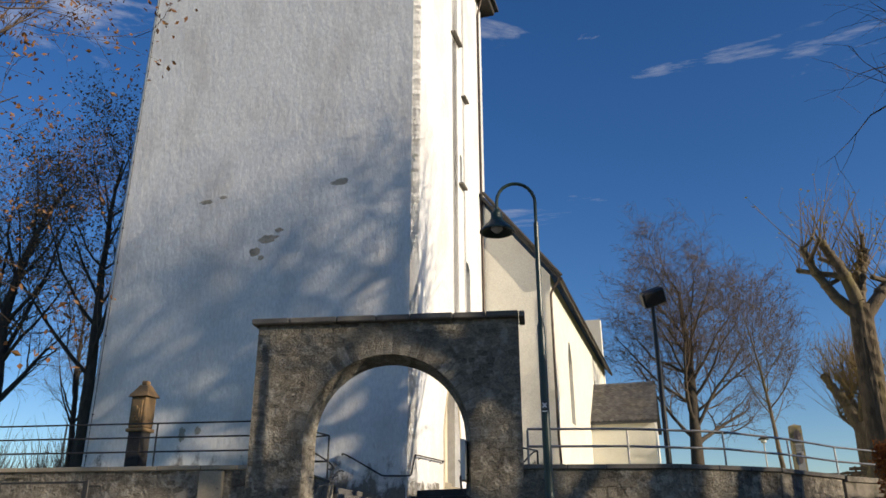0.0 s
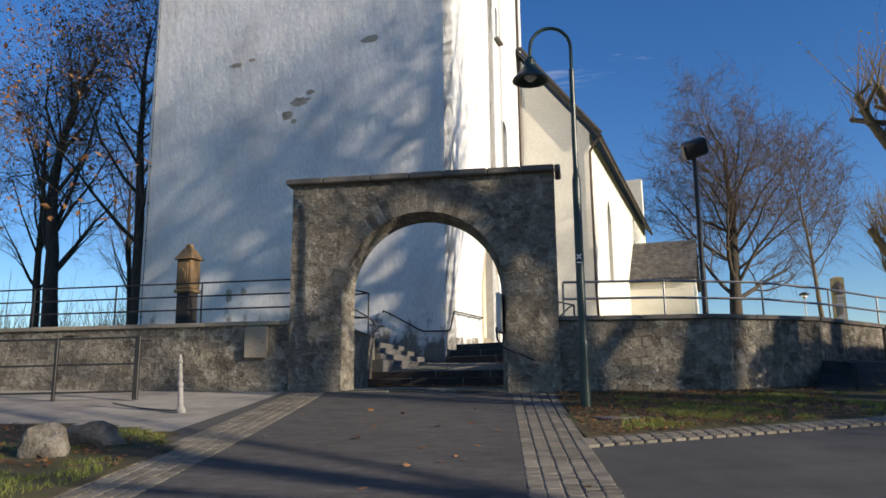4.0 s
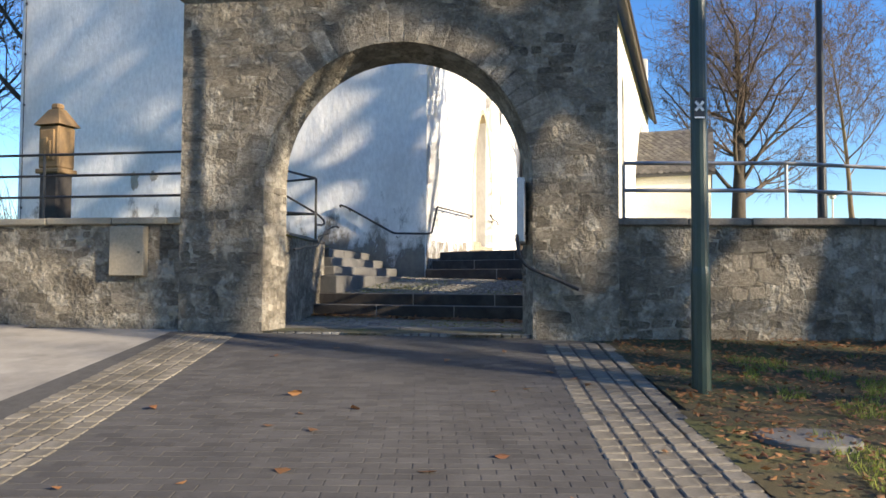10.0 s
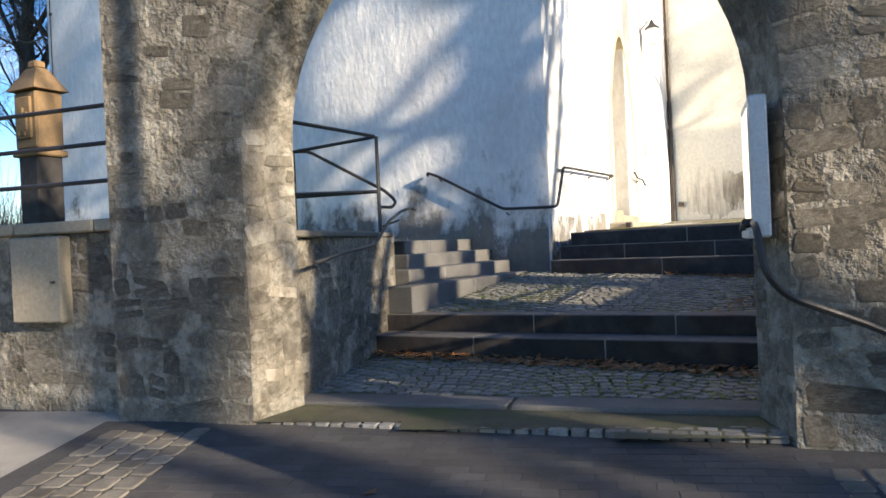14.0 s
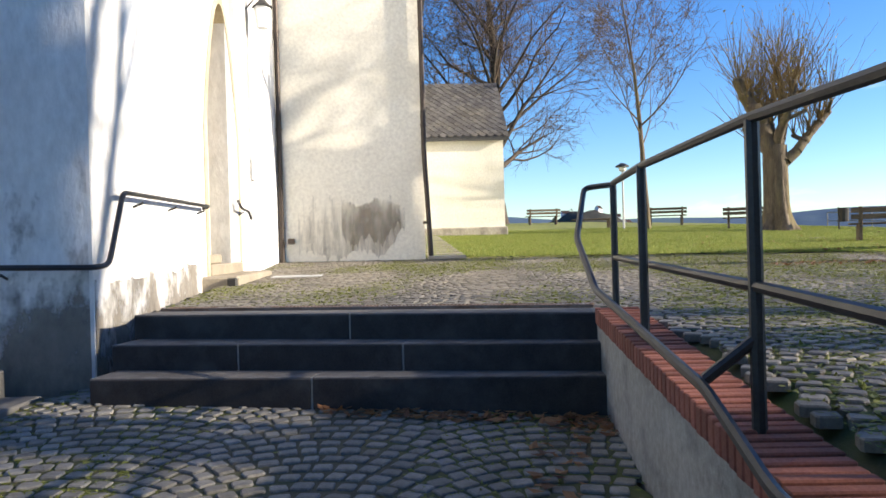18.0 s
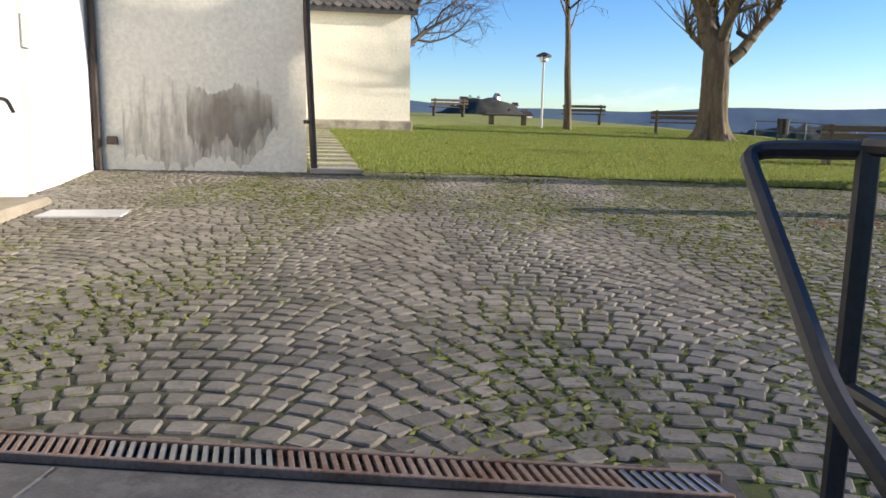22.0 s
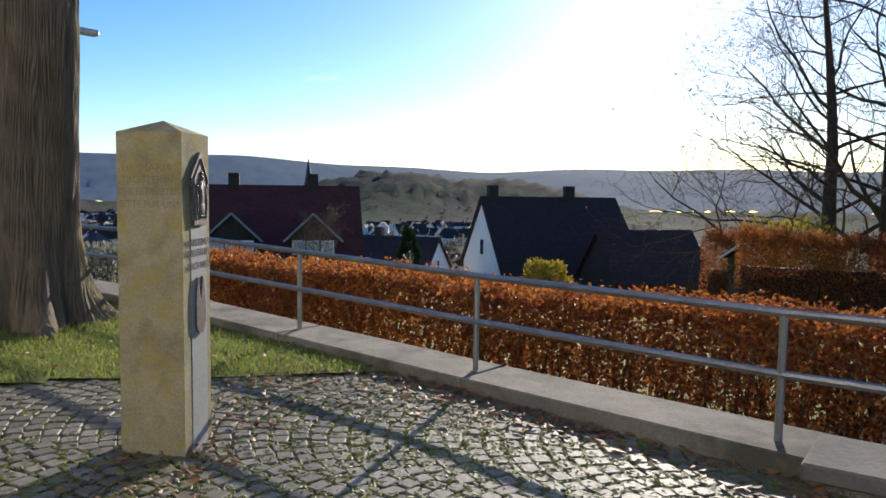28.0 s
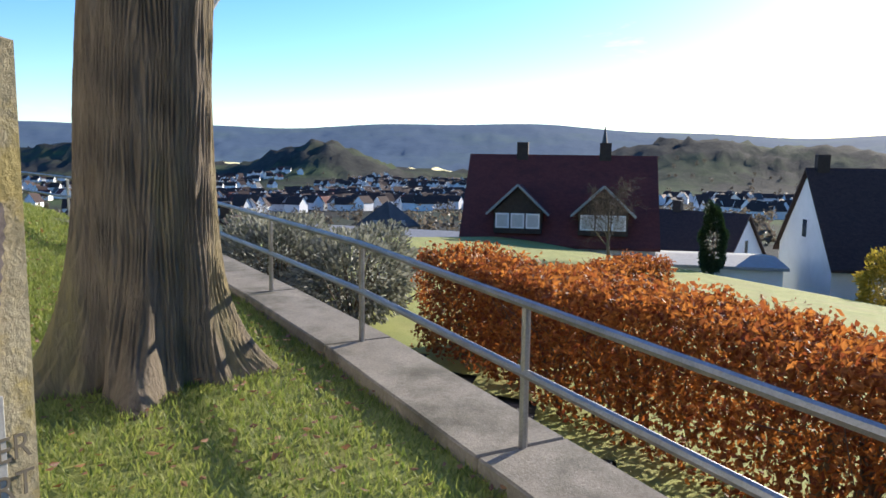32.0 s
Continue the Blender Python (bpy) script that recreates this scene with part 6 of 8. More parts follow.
            me.materials.append(M_LETTER if side == "front" else M_ENGRAVE)
            o = new("inscription", me)
            o.parent = t
            o.matrix_local = pose(mid_x, f - 0.0045, z, 90, 0, 0) if side == "front" else pose(-wx / 2 - 0.001, mid_x, z, 90, 0, -90)


pilgrim_stele((11.12, 23.86, 2.70), -18)

# ---- trees ----
def tubes_from(segs, sides):
    """One mesh from many tapered pieces (p0, p1, r0, r1)."""
    A = np.array(segs, dtype=np.float32)
    p0, p1, r0, r1 = A[:, 0:3], A[:, 3:6], A[:, 6], A[:, 7]
    d = p1 - p0
    d /= np.linalg.norm(d, axis=1, keepdims=True) + 1e-9
    ref = np.where(np.abs(d[:, 2:3]) > 0.9, np.array([[1.0, 0, 0]]), np.array([[0, 0, 1.0]]))
    s = np.cross(d, ref)
    s /= np.linalg.norm(s, axis=1, keepdims=True) + 1e-9
    u = np.cross(s, d)
    k = np.arange(sides) * 2 * math.pi / sides
    c, sn = np.cos(k)[None, :, None], np.sin(k)[None, :, None]
    ring = s[:, None] * c + u[:, None] * sn
    V = np.concatenate([p0[:, None] + ring * r0[:, None, None], p1[:, None] + ring * r1[:, None, None]], 1).reshape(-1, 3)
    b = (np.arange(len(A)) * 2 * sides)[:, None]
    i = np.arange(sides)[None]
    j = (i + 1) % sides
    F = np.stack([b + i, b + sides + i, b + sides + j, b + j], -1).reshape(-1, 4)
    return V, F


def grow(rng, segs, tips, p, d, length, r, level, P):
    n = P["steps"][level]
    pts = [(p.copy(), r)]
    rr = r
    for i in range(n):
        j = P["jitter"][level]
        d = (d + Vector((rng.gauss(0, j), rng.gauss(0, j), rng.gauss(0, j) + P["lift"][level]))).normalized()
        q = p + d * (length / n)
        r1 = r * (1 - (i + 1) / n * P["taper"][level])
        segs[min(level, 2)].append((*p, *q, rr, r1))
        p, rr = q, r1
        pts.append((p.copy(), r1))
    if level >= P["levels"]:
        tips.append((p.copy(), d.copy()))
        return
    m = P["kids"][level]
    for k in range(m):
        s = P["from"][level] + (1 - P["from"][level]) * (k + rng.random()) / m
        f = s * n
        i = min(int(f), n - 1)
        q = pts[i][0].lerp(pts[i + 1][0], f - i)
        ax = (pts[i + 1][0] - pts[i][0]).normalized()
        side = ax.orthogonal().normalized()
        side.rotate(Matrix.Rotation(rng.uniform(0, 2 * math.pi) if level else k * 2.4 + rng.uniform(-0.5, 0.5), 3, ax))
        an = radians(rng.uniform(*P["angle"][level]))
        nd = (ax * math.cos(an) + side * math.sin(an)).normalized()
        grow(rng, segs, tips, q, nd, length * rng.uniform(*P["len"][level]) * (1.15 - 0.5 * s if level == 0 else 1), max(pts[i][1] * rng.uniform(*P["thin"][level]), P["rmin"]), level + 1, P)


LIME = dict(levels=4, steps=(9, 7, 5, 4, 3), jitter=(0.05, 0.14, 0.18, 0.22, 0.25), lift=(0.05, 0.05, 0.04, 0.02, 0.0), taper=(0.75, 0.8, 0.8, 0.8, 0.6), kids=(13, 7, 5, 4), angle=((35, 65), (30, 60), (30, 60), (30, 60)),
            len=((0.45, 0.6), (0.45, 0.65), (0.4, 0.6), (0.45, 0.7)), thin=((0.35, 0.55), (0.4, 0.6), (0.4, 0.6), (0.5, 0.7)), rmin=0.006)
LIME["from"] = (0.25, 0.2, 0.2, 0.15)
POLLARD = dict(levels=3, steps=(6, 5, 4, 4), jitter=(0.04, 0.16, 0.12, 0.08), lift=(0.0, 0.10, 0.28, 0.12), taper=(0.35, 0.4, 0.7, 0.7), kids=(7, 16, 5), angle=((50, 80), (25, 70), (15, 40)),
               len=((0.32, 0.5), (0.55, 0.95), (0.4, 0.7)), thin=((0.45, 0.65), (0.12, 0.2), (0.4, 0.6)), rmin=0.009)
POLLARD["from"] = (0.55, 0.45, 0.1)
YOUNG = dict(levels=4, steps=(9, 6, 4, 3, 3), jitter=(0.03, 0.08, 0.12, 0.15, 0.2), lift=(0.05, 0.10, 0.06, 0.0, 0.0), taper=(0.85, 0.85, 0.8, 0.7, 0.6), kids=(20, 8, 5, 4), angle=((35, 55), (25, 45), (25, 50), (30, 55)),
             len=((0.35, 0.5), (0.35, 0.5), (0.35, 0.55), (0.45, 0.7)), thin=((0.3, 0.45), (0.4, 0.55), (0.5, 0.6), (0.5, 0.7)), rmin=0.010)
YOUNG["from"] = (0.35, 0.2, 0.2, 0.15)
TALL = dict(levels=4, steps=(10, 6, 5, 4, 3), jitter=(0.05, 0.10, 0.16, 0.2, 0.2), lift=(0.04, 0.10, 0.06, 0.03, 0.0), taper=(0.8, 0.8, 0.8, 0.8, 0.6), kids=(18, 7, 5, 4), angle=((25, 50), (25, 50), (30, 55), (30, 60)),
            len=((0.3, 0.42), (0.4, 0.6), (0.4, 0.6), (0.45, 0.7)), thin=((0.3, 0.5), (0.4, 0.6), (0.4, 0.6), (0.5, 0.7)), rmin=0.007)
TALL["from"] = (0.22, 0.2, 0.2, 0.15)
BROAD = dict(LIME, rmin=0.014, kids=(26, 9, 7, 5), len=((0.42, 0.58), (0.42, 0.6), (0.4, 0.6), (0.45, 0.7)), thin=((0.28, 0.45), (0.4, 0.6), (0.4, 0.6), (0.5, 0.7)))
BROAD["from"] = (0.18, 0.2, 0.2, 0.15)


def tree(at, height, r, seed, P, label, bark=M_BARK_D, flare=1.6, lean=(0, 0), leaves=0, leaf_mat=None, leaf_size=0.05, trunk_sides=12):
    rng = random.Random(seed)
    t = thing("tree", at, 0, label, "tree")
    segs, tips = [[], [], []], []
    grow(rng, segs, tips, Vector((0, 0, 0)), Vector((lean[0], lean[1], 1)).normalized(), height * 0.8, r, 0, P)
    # trunk with root flare
    pts, rs = [Vector(segs[0][0][:3]) - Vector((0, 0, 0.3))], [r * flare * 1.1]
    for k, s in enumerate(segs[0]):
        a, b = Vector(s[:3]), Vector(s[3:6])
        for f in ((0.0, 0.12, 0.3, 0.6) if k == 0 else (0.0,)):
            z = f * (b - a).length
            pts.append(a.lerp(b, f))
            rs.append((s[6] * (1 - f) + s[7] * f) * (1 + (flare - 1) * math.exp(-z / (0.55 + r * 0.3))) if k == 0 else s[6])
    pts.append(b)
    rs.append(segs[0][-1][7])
    mb = MB().tube(pts, rs, trunk_sides)
    V = [Vector(v) for v in mb.V]
    for v in V:
        if v.z < height * 0.3:
            a = math.atan2(v.y, v.x)
            k = 1 + 0.10 * math.sin(a * 5 + seed) * math.exp(-max(v.z, 0) / 0.9) + 0.04 * math.sin(a * 9 + v.z * 2)
            v.x, v.y = v.x * k, v.y * k
    mesh_ob("trunk", V, mb.F, bark, t, smooth=True)
    V, F = tubes_from(segs[1], 6)
    tagged(mesh_ob("limb", V, F, bark, t, smooth=True), kind="stuff")
    V, F = tubes_from(segs[2], 3)
    tagged(mesh_ob("crown", V, F, M_TWIG, t, smooth=True), "fine bare twigs")
    if leaves:
        rn = np.random.RandomState(seed)
        T = np.array([tuple(p) for p, d in tips])
        T = T[rn.randint(0, len(T), leaves)] + rn.normal(0, 0.15, (leaves, 3))
        leaf_cloud("foliage", T, leaf_size, leaf_mat, seed, t)
    return t


def leaf_cloud(name, T, size, material, seed, parent=None, flat=False):
    rn = np.random.RandomState(seed)
    n = len(T)
    a = rn.normal(0, 1, (n, 3))
    if flat:
        a[:, 2] *= 0.15
    a /= np.linalg.norm(a, axis=1, keepdims=True)
    b = np.cross(a, rn.normal(0, 1, (n, 3)) if not flat else np.array([[0, 0, 1.0]]) + rn.normal(0, 0.3, (n, 3)))
    b /= np.linalg.norm(b, axis=1, keepdims=True) + 1e-9
    s = size * rn.uniform(0.6, 1.3, (n, 1))
    c = np.cross(a, b) * s * 0.18
    V = np.stack([T - a * s, T + b * s * 0.55 + c, T + a * s, T - b * s * 0.55 + c], 1).reshape(-1, 3)
    F = np.arange(n * 4).reshape(-1, 4)
    return tagged(mesh_ob(name, V, F, material, parent), kind="stuff")


def lz(x, y):
    return float(lawn_z(x, y))


def furrowed_trunk(t, r, height, lean, seed, bark, sides=300, rings=120, flare=0.95, ridges=27, depth=0.03):
    """A near trunk with crossing bark ridges and root buttresses."""
    z = np.concatenate([np.linspace(-0.25, 1.2, rings // 2), np.linspace(1.22, height, rings // 2)])
    a = np.arange(sides) * 2 * math.pi / sides
    Z, A = np.meshgrid(z, a, indexing="ij")
    zz = np.maximum(Z, 0)
    root = np.maximum(0, np.sin(A * 5 + seed + 0.5 * np.sin(A * 2)))
    rad = r * (1 - 0.035 * zz) * (1 + flare * np.exp(-zz / 0.38) * (0.5 + 0.75 * root ** 1.5))
    N = np.array([[noise.noise(Vector((math.cos(q) * 3.5, math.sin(q) * 3.5, h * 0.8 + seed))) for q in a] for h in z])
    N2 = np.array([[noise.noise(Vector((math.cos(q) * 8, math.sin(q) * 8, h * 2.2 + seed))) for q in a] for h in z])
    rad = rad * (1 - 0.30 * np.exp(-zz / 0.55) * np.maximum(0, -np.sin(A * 5 + seed + 0.5 * np.sin(A * 2))) ** 3)
    ph = A * ridges + 6.0 * N + 2.4 * N2
    rid = np.maximum(np.abs(np.sin(ph + Z * 2.6)), 0.9 * np.abs(np.sin(ph * 0.97 - Z * 3.4 + 1.0)))
    rad = rad * (1 + 0.07 * N) + depth * (rid ** 1.5 - 1) * (1 + 0.6 * N2) + 0.03 * np.sin(A * 3 + Z * 0.4) * (r / 0.5)
    X, Y = np.cos(A) * rad + lean[0] * zz, np.sin(A) * rad + lean[1] * zz
    V = np.stack([X, Y, Z], -1).reshape(-1, 3)
    k = np.arange(len(z) * sides).reshape(len(z), sides)
    F = np.stack([k[:-1], np.roll(k, -1, 1)[:-1], np.roll(k, -1, 1)[1:], k[1:]], -1).reshape(-1, 4)
    return mesh_ob("trunk", V, F, bark, t, smooth=True)


def pollard(at, seed, r, height, lean, limbs_spec, label, fine, shoot=(1.0, 3.2), leaves=260, sheaf=(9, 15)):
    """A thick bole, knuckled limbs (angle, rise, length, radius, foot) and sheaves of upright shoots."""
    t = thing("tree", at, 0, label, "tree")
    furrowed_trunk(t, r, height, lean, 3.0 + seed, M_BARK, *fine)
    rng = random.Random(seed)
    limbs, shoots, knuckles, tips = [], [], MB(), []
    heads = []
    for k, (an, up, L, rr0, foot) in enumerate(limbs_spec):
        p = Vector((lean[0] * foot, lean[1] * foot, foot))
        d = Vector((math.cos(an), math.sin(an), up)).normalized()
        n, rl = 6, rr0
        for i in range(n):
            d = (d + Vector((rng.gauss(0, 0.16), rng.gauss(0, 0.16), 0.16))).normalized()
            q = p + d * L / n
            r1 = rl * 0.9 * rng.uniform(0.92, 1.05)
            limbs.append((*p, *q, rl, r1))
            if i >= 2:
                heads.append((q, r1))
                if rng.random() < 0.6:
                    e = q + Vector((rng.gauss(0, 0.5), rng.gauss(0, 0.5), rng.uniform(0.1, 0.6)))
                    limbs.append((*q, *e, r1 * 0.6, r1 * 0.45))
                    heads.append((e, r1 * 0.5))
            p, rl = q, r1
    for q, rk in heads:
        knuckles.lathe([(0.02, -rk * 1.1), (rk * 0.9, -rk * 0.6), (rk * 1.3, 0), (rk * 1.1, rk * 0.7), (0.05, rk * 1.1)], 7, tuple(q))
        for s in range(rng.randint(*sheaf)):
            p = q.copy()
            d = Vector((rng.gauss(0, 0.5), rng.gauss(0, 0.5), 1)).normalized()
            rr, L = rng.uniform(0.012, 0.028), rng.uniform(*shoot)
            for i in range(4):
                d = (d + Vector((rng.gauss(0, 0.08), rng.gauss(0, 0.08), 0.10))).normalized()
                e = p + d * L / 4
                shoots.append((*p, *e, rr, rr * 0.75))
                if i and rng.random() < 0.5:
                    b = e + (d + Vector((rng.gauss(0, 0.5), rng.gauss(0, 0.5), 0.1))).normalized() * L * 0.3
                    shoots.append((*e, *b, rr * 0.5, 0.004))
                    tips.append(tuple(b))
                p, rr = e, rr * 0.75
            tips.append(tuple(p))
    V, F = tubes_from(limbs, 9)
    tagged(mesh_ob("limb", V, F, M_BARK, t, smooth=True), kind="stuff")
    tagged(knuckles.make("knuckle", M_BARK, t, smooth=True), kind="stuff")
    V, F = tubes_from(shoots, 4)
    mesh_ob("crown", V, F, M_SHOOT, t, "yellowish upright shoots")
    rn = np.random.RandomState(seed)
    T = np.array(tips)[rn.randint(0, len(tips), leaves)] + rn.normal(0, 0.05, (leaves, 3))
    leaf_cloud("foliage", T, 0.06, M_YELLOW, seed, t)


M_SHOOT = mat("yellowish young shoots", (0.17, 0.115, 0.05), (0.27, 0.19, 0.09), 3, 0.85, 0)
pollard((21.4, 38.3, 3.3), 33, 0.48, 3.3, (0.0, 0.0), [(2.4, 4.0, 3.4, 0.36, 2.6), (-0.72, 0.6, 3.0, 0.26, 2.4), (-0.5, 1.6, 3.4, 0.22, 3.0), (2.4, 0.5, 1.7, 0.14, 2.8), (0.8, 1.2, 3.0, 0.22, 2.9), (-2.2, 1.2, 2.8, 0.20, 3.0), (1.8, 2.4, 3.5, 0.24, 3.1)],
        "thick pollarded lime with upright yellowish shoots", (150, 70, 0.9, 20, 0.03), (1.0, 2.8))
pollard((14.92, 25.81, lz(14.9, 25.8)), 5, 0.46, 6.2, (0.0, -0.05), [(k * 0.9, 1.0 + 0.35 * (k % 3), 2.8 + 0.3 * (k % 2), 0.26, 5.5 + 0.1 * k) for k in range(5)],
        "massive old lime tree with furrowed bark beside the stele", (460, 240, 0.85, 46, 0.026), (1.0, 2.4), 200, (3, 6))
tree((19.4, 43.6, 3.5), 13.0, 0.15, 5, YOUNG, "slender young bare tree on the lawn", M_BARK, 1.3)
tree((20.3, 60.5, 4.4), 21.5, 0.55, 8, BROAD, "wide old bare tree beyond the sacristy", M_BARK_D, 1.4)
for k, (x, y, h, r, s) in enumerate([(-25.0, 42.4, 25, 0.48, 12), (-16.6, 35.2, 22, 0.32, 13)]):
    tree((x, y, 3.6), h, r, s, TALL, "tall bare tree with reddish twigs on the terrace", M_BARK_D, 1.3, leaves=7000, leaf_mat=M_DEAD, leaf_size=0.09)
src = tree((-29.0, 47.0, 3.6), 20, 0.3, 14, TALL, "tall bare tree on the terrace", M_BARK_D, 1.3)
for x, y, s, a in [(-34, 38, 0.9, 40), (-22, 52, 1.0, 80), (-38, 52, 1.1, 140), (-19, 60, 0.95, 200), (-42, 44, 0.85, 250), (-30, 62, 1.05, 300), (-14.5, 48, 0.8, 15), (-48, 60, 1.1, 90)]:
    src.scale = (s, s, s)
    copy_thing(src, pose(x, y, 3.5, 0, 0, a))
src.scale = (1, 1, 1)
# trees on the slope towards the sun
SPREAD = dict(LIME, kids=(20, 8, 6, 4), angle=((55, 85), (30, 60), (30, 60), (30, 60)), len=((0.40, 0.58), (0.45, 0.65), (0.4, 0.6), (0.45, 0.7)), thin=((0.28, 0.42), (0.4, 0.6), (0.4, 0.6), (0.5, 0.7)))
SPREAD["from"] = (0.2, 0.2, 0.2, 0.15)
for k, (x, y, h, r, s, P) in enumerate([(31.5, 2.4, 17, 0.36, 51, SPREAD), (30.3, 1.2, 18, 0.40, 52, SPREAD), (29.6, -0.6, 16, 0.3, 53, TALL)]):
    tree((x, y, float(terrain_z(x, y)) - 0.1), h, r, s, P, "bare tree on the slope beside the hedge", M_BARK_D, 1.3, leaves=500, leaf_mat=M_DEAD, leaf_size=0.06)
MID = dict(TALL)
MID.update(kids=(26, 6, 4, 3), angle=((20, 42), (15, 35), (25, 50), (30, 60)), thin=((0.42, 0.58), (0.5, 0.7), (0.4, 0.6), (0.5, 0.7)), len=((0.34, 0.5), (0.45, 0.65), (0.4, 0.6), (0.45, 0.7)))
MID["from"] = (0.30, 0.2, 0.2, 0.15)
STREAK = dict(MID, kids=(16, 5, 3, 2), thin=((0.46, 0.62), (0.5, 0.7), (0.4, 0.6), (0.5, 0.7)))
STREAK["from"] = (0.45, 0.25, 0.2, 0.15)
HIGH = dict(STREAK)
HIGH["from"] = (0.54, 0.2, 0.2, 0.15)
tree((12.9, 11.2, 0.6), 22.0, 0.40, 57, STREAK, "bare street tree with a deep crown", M_BARK_D, 1.3)
tree((15.6, 13.8, 0.8), 20.5, 0.38, 58, STREAK, "bare street tree with few strong limbs", M_BARK_D, 1.3)
tree((15.7, 7.2, 0.6), 21.0, 0.40, 59, dict(STREAK, **{"from": (0.28, 0.2, 0.2, 0.15)}), "bare street tree with long slanting limbs", M_BARK_D, 1.3)
so = tree((13.6, 7.9, 0.5), 23, 0.38, 54, HIGH, "bare street tree casting long shadows on the tower", M_BARK_D, 1.3)
for x, y, s, a in [(22.5, 1.8, 0.95, 260), (24.5, -7.5, 1.05, 100), (17.6, 10.4, 1.05, 310), (19.5, 6.6, 1.05, 130)]:
    so.scale = (s, s, s)
    copy_thing(so, pose(x, y, float(min(terrain_z(x, y), 1.0)), 0, 0, a))
so.scale = (1, 1, 1)
tree((-9.4, 8.4, 0.4), 17.5, 0.4, 61, LIME, "oak with brown leaves hanging over the street", M_BARK_D, 1.3, leaves=16000, leaf_mat=M_DEAD, leaf_size=0.05)


# ---- hedges and bushes ----
def hedge(name, pts, width, zb, zt, leaves, seed, material, label, twig=True, core=False):
    """A clipped hedge along a polyline: leaves over and inside a box of twigs."""
    x0, y0 = pts[0]
    t = thing(name, (x0, y0, zb), 0, label, "hedge")
    rn = np.random.RandomState(seed)
    segs, T = [], []
    total = sum(math.dist(a, b) for a, b in zip(pts, pts[1:]))
    for (a, b) in zip(pts, pts[1:]):
        L = math.dist(a, b)
        d = np.array([b[0] - a[0], b[1] - a[1]]) / L
        nrm = np.array([-d[1], d[0]])
        m = int(leaves * L / total)
        s, h = rn.uniform(0, L, m), rn.uniform(0, 1, m) ** 0.8
        o = rn.uniform(-1, 1, m)
        pick = rn.rand(m)
        o = np.where(pick < 0.5, np.sign(o) * rn.normal(0.97, 0.09, m), o)
        h = np.where(pick > 0.74, rn.normal(1.0, 0.05, m), h)
        wob = 1 + 0.08 * np.sin(s * 2.1 + seed) + 0.05 * np.sin(s * 5.3)
        X = a[0] + d[0] * s + nrm[0] * o * width / 2 * wob - x0
        Y = a[1] + d[1] * s + nrm[1] * o * width / 2 * wob - y0
        Z = h * (zt - zb) * (1 + 0.03 * np.sin(s * 1.3 + 1) + 0.02 * np.sin(s * 6))
        T.append(np.stack([X, Y, Z], 1))
        if twig:
            for k in range(int(L * 9)):
                ss, oo = rn.uniform(0, L), rn.uniform(-0.8, 0.8) * width / 2
                px, py = a[0] + d[0] * ss + nrm[0] * oo - x0, a[1] + d[1] * ss + nrm[1] * oo - y0
                p = Vector((px, py, -0.05))
                dd_ = Vector((rn.normal(0, 0.15), rn.normal(0, 0.15), 1)).normalized()
                q = p + dd_ * (zt - zb) * 0.6
                segs.append((*p, *q, rn.uniform(0.014, 0.034), 0.012))
                for j in range(5):
                    e = q + Vector((rn.normal(0, 0.25), rn.normal(0, 0.25), rn.uniform(0.1, 0.5)))
                    segs.append((*p.lerp(q, rn.uniform(0.3, 1)), *e, 0.008, 0.003))
    leaf_cloud("foliage", np.concatenate(T), 0.036, material, seed, t)
    # added solid dark box: stops see-through and stands in for inner shade
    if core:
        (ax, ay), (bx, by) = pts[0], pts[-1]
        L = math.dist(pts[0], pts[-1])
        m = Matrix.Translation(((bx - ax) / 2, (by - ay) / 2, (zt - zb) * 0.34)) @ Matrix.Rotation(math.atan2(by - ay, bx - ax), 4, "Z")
        MB().box((0, 0, 0), (L - 0.2, width * 0.3, (zt - zb) * 0.62), b=0.1, m=m).make("core", M_TIMBER, t, "added dark block for the hedge's shaded inside")
    if segs:
        V, F = tubes_from(segs, 4)
        tagged(mesh_ob("twig", V, F, M_TWIG, t), kind="stuff")
    return t


def off(p, q, s, o):
    d = (Vector(q) - Vector(p)).normalized()
    v = Vector(p) + d * s + Vector((d.y, -d.x)) * o
    return (v.x, v.y)


HP = [off((15.86, 21.38), (19.83, 24.7), s, 0.55) for s in (-9.5, -4, 1, 5.6)]
hedge("beech_hedge", HP, 1.1, 1.75, 3.02, 84000, 5, M_BEECH, "clipped beech hedge with coppery autumn leaves")
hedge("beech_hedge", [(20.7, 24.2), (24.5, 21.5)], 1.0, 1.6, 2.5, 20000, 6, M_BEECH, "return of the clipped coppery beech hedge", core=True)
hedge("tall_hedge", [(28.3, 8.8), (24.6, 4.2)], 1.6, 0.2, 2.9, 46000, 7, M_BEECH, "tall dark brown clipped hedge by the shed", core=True)


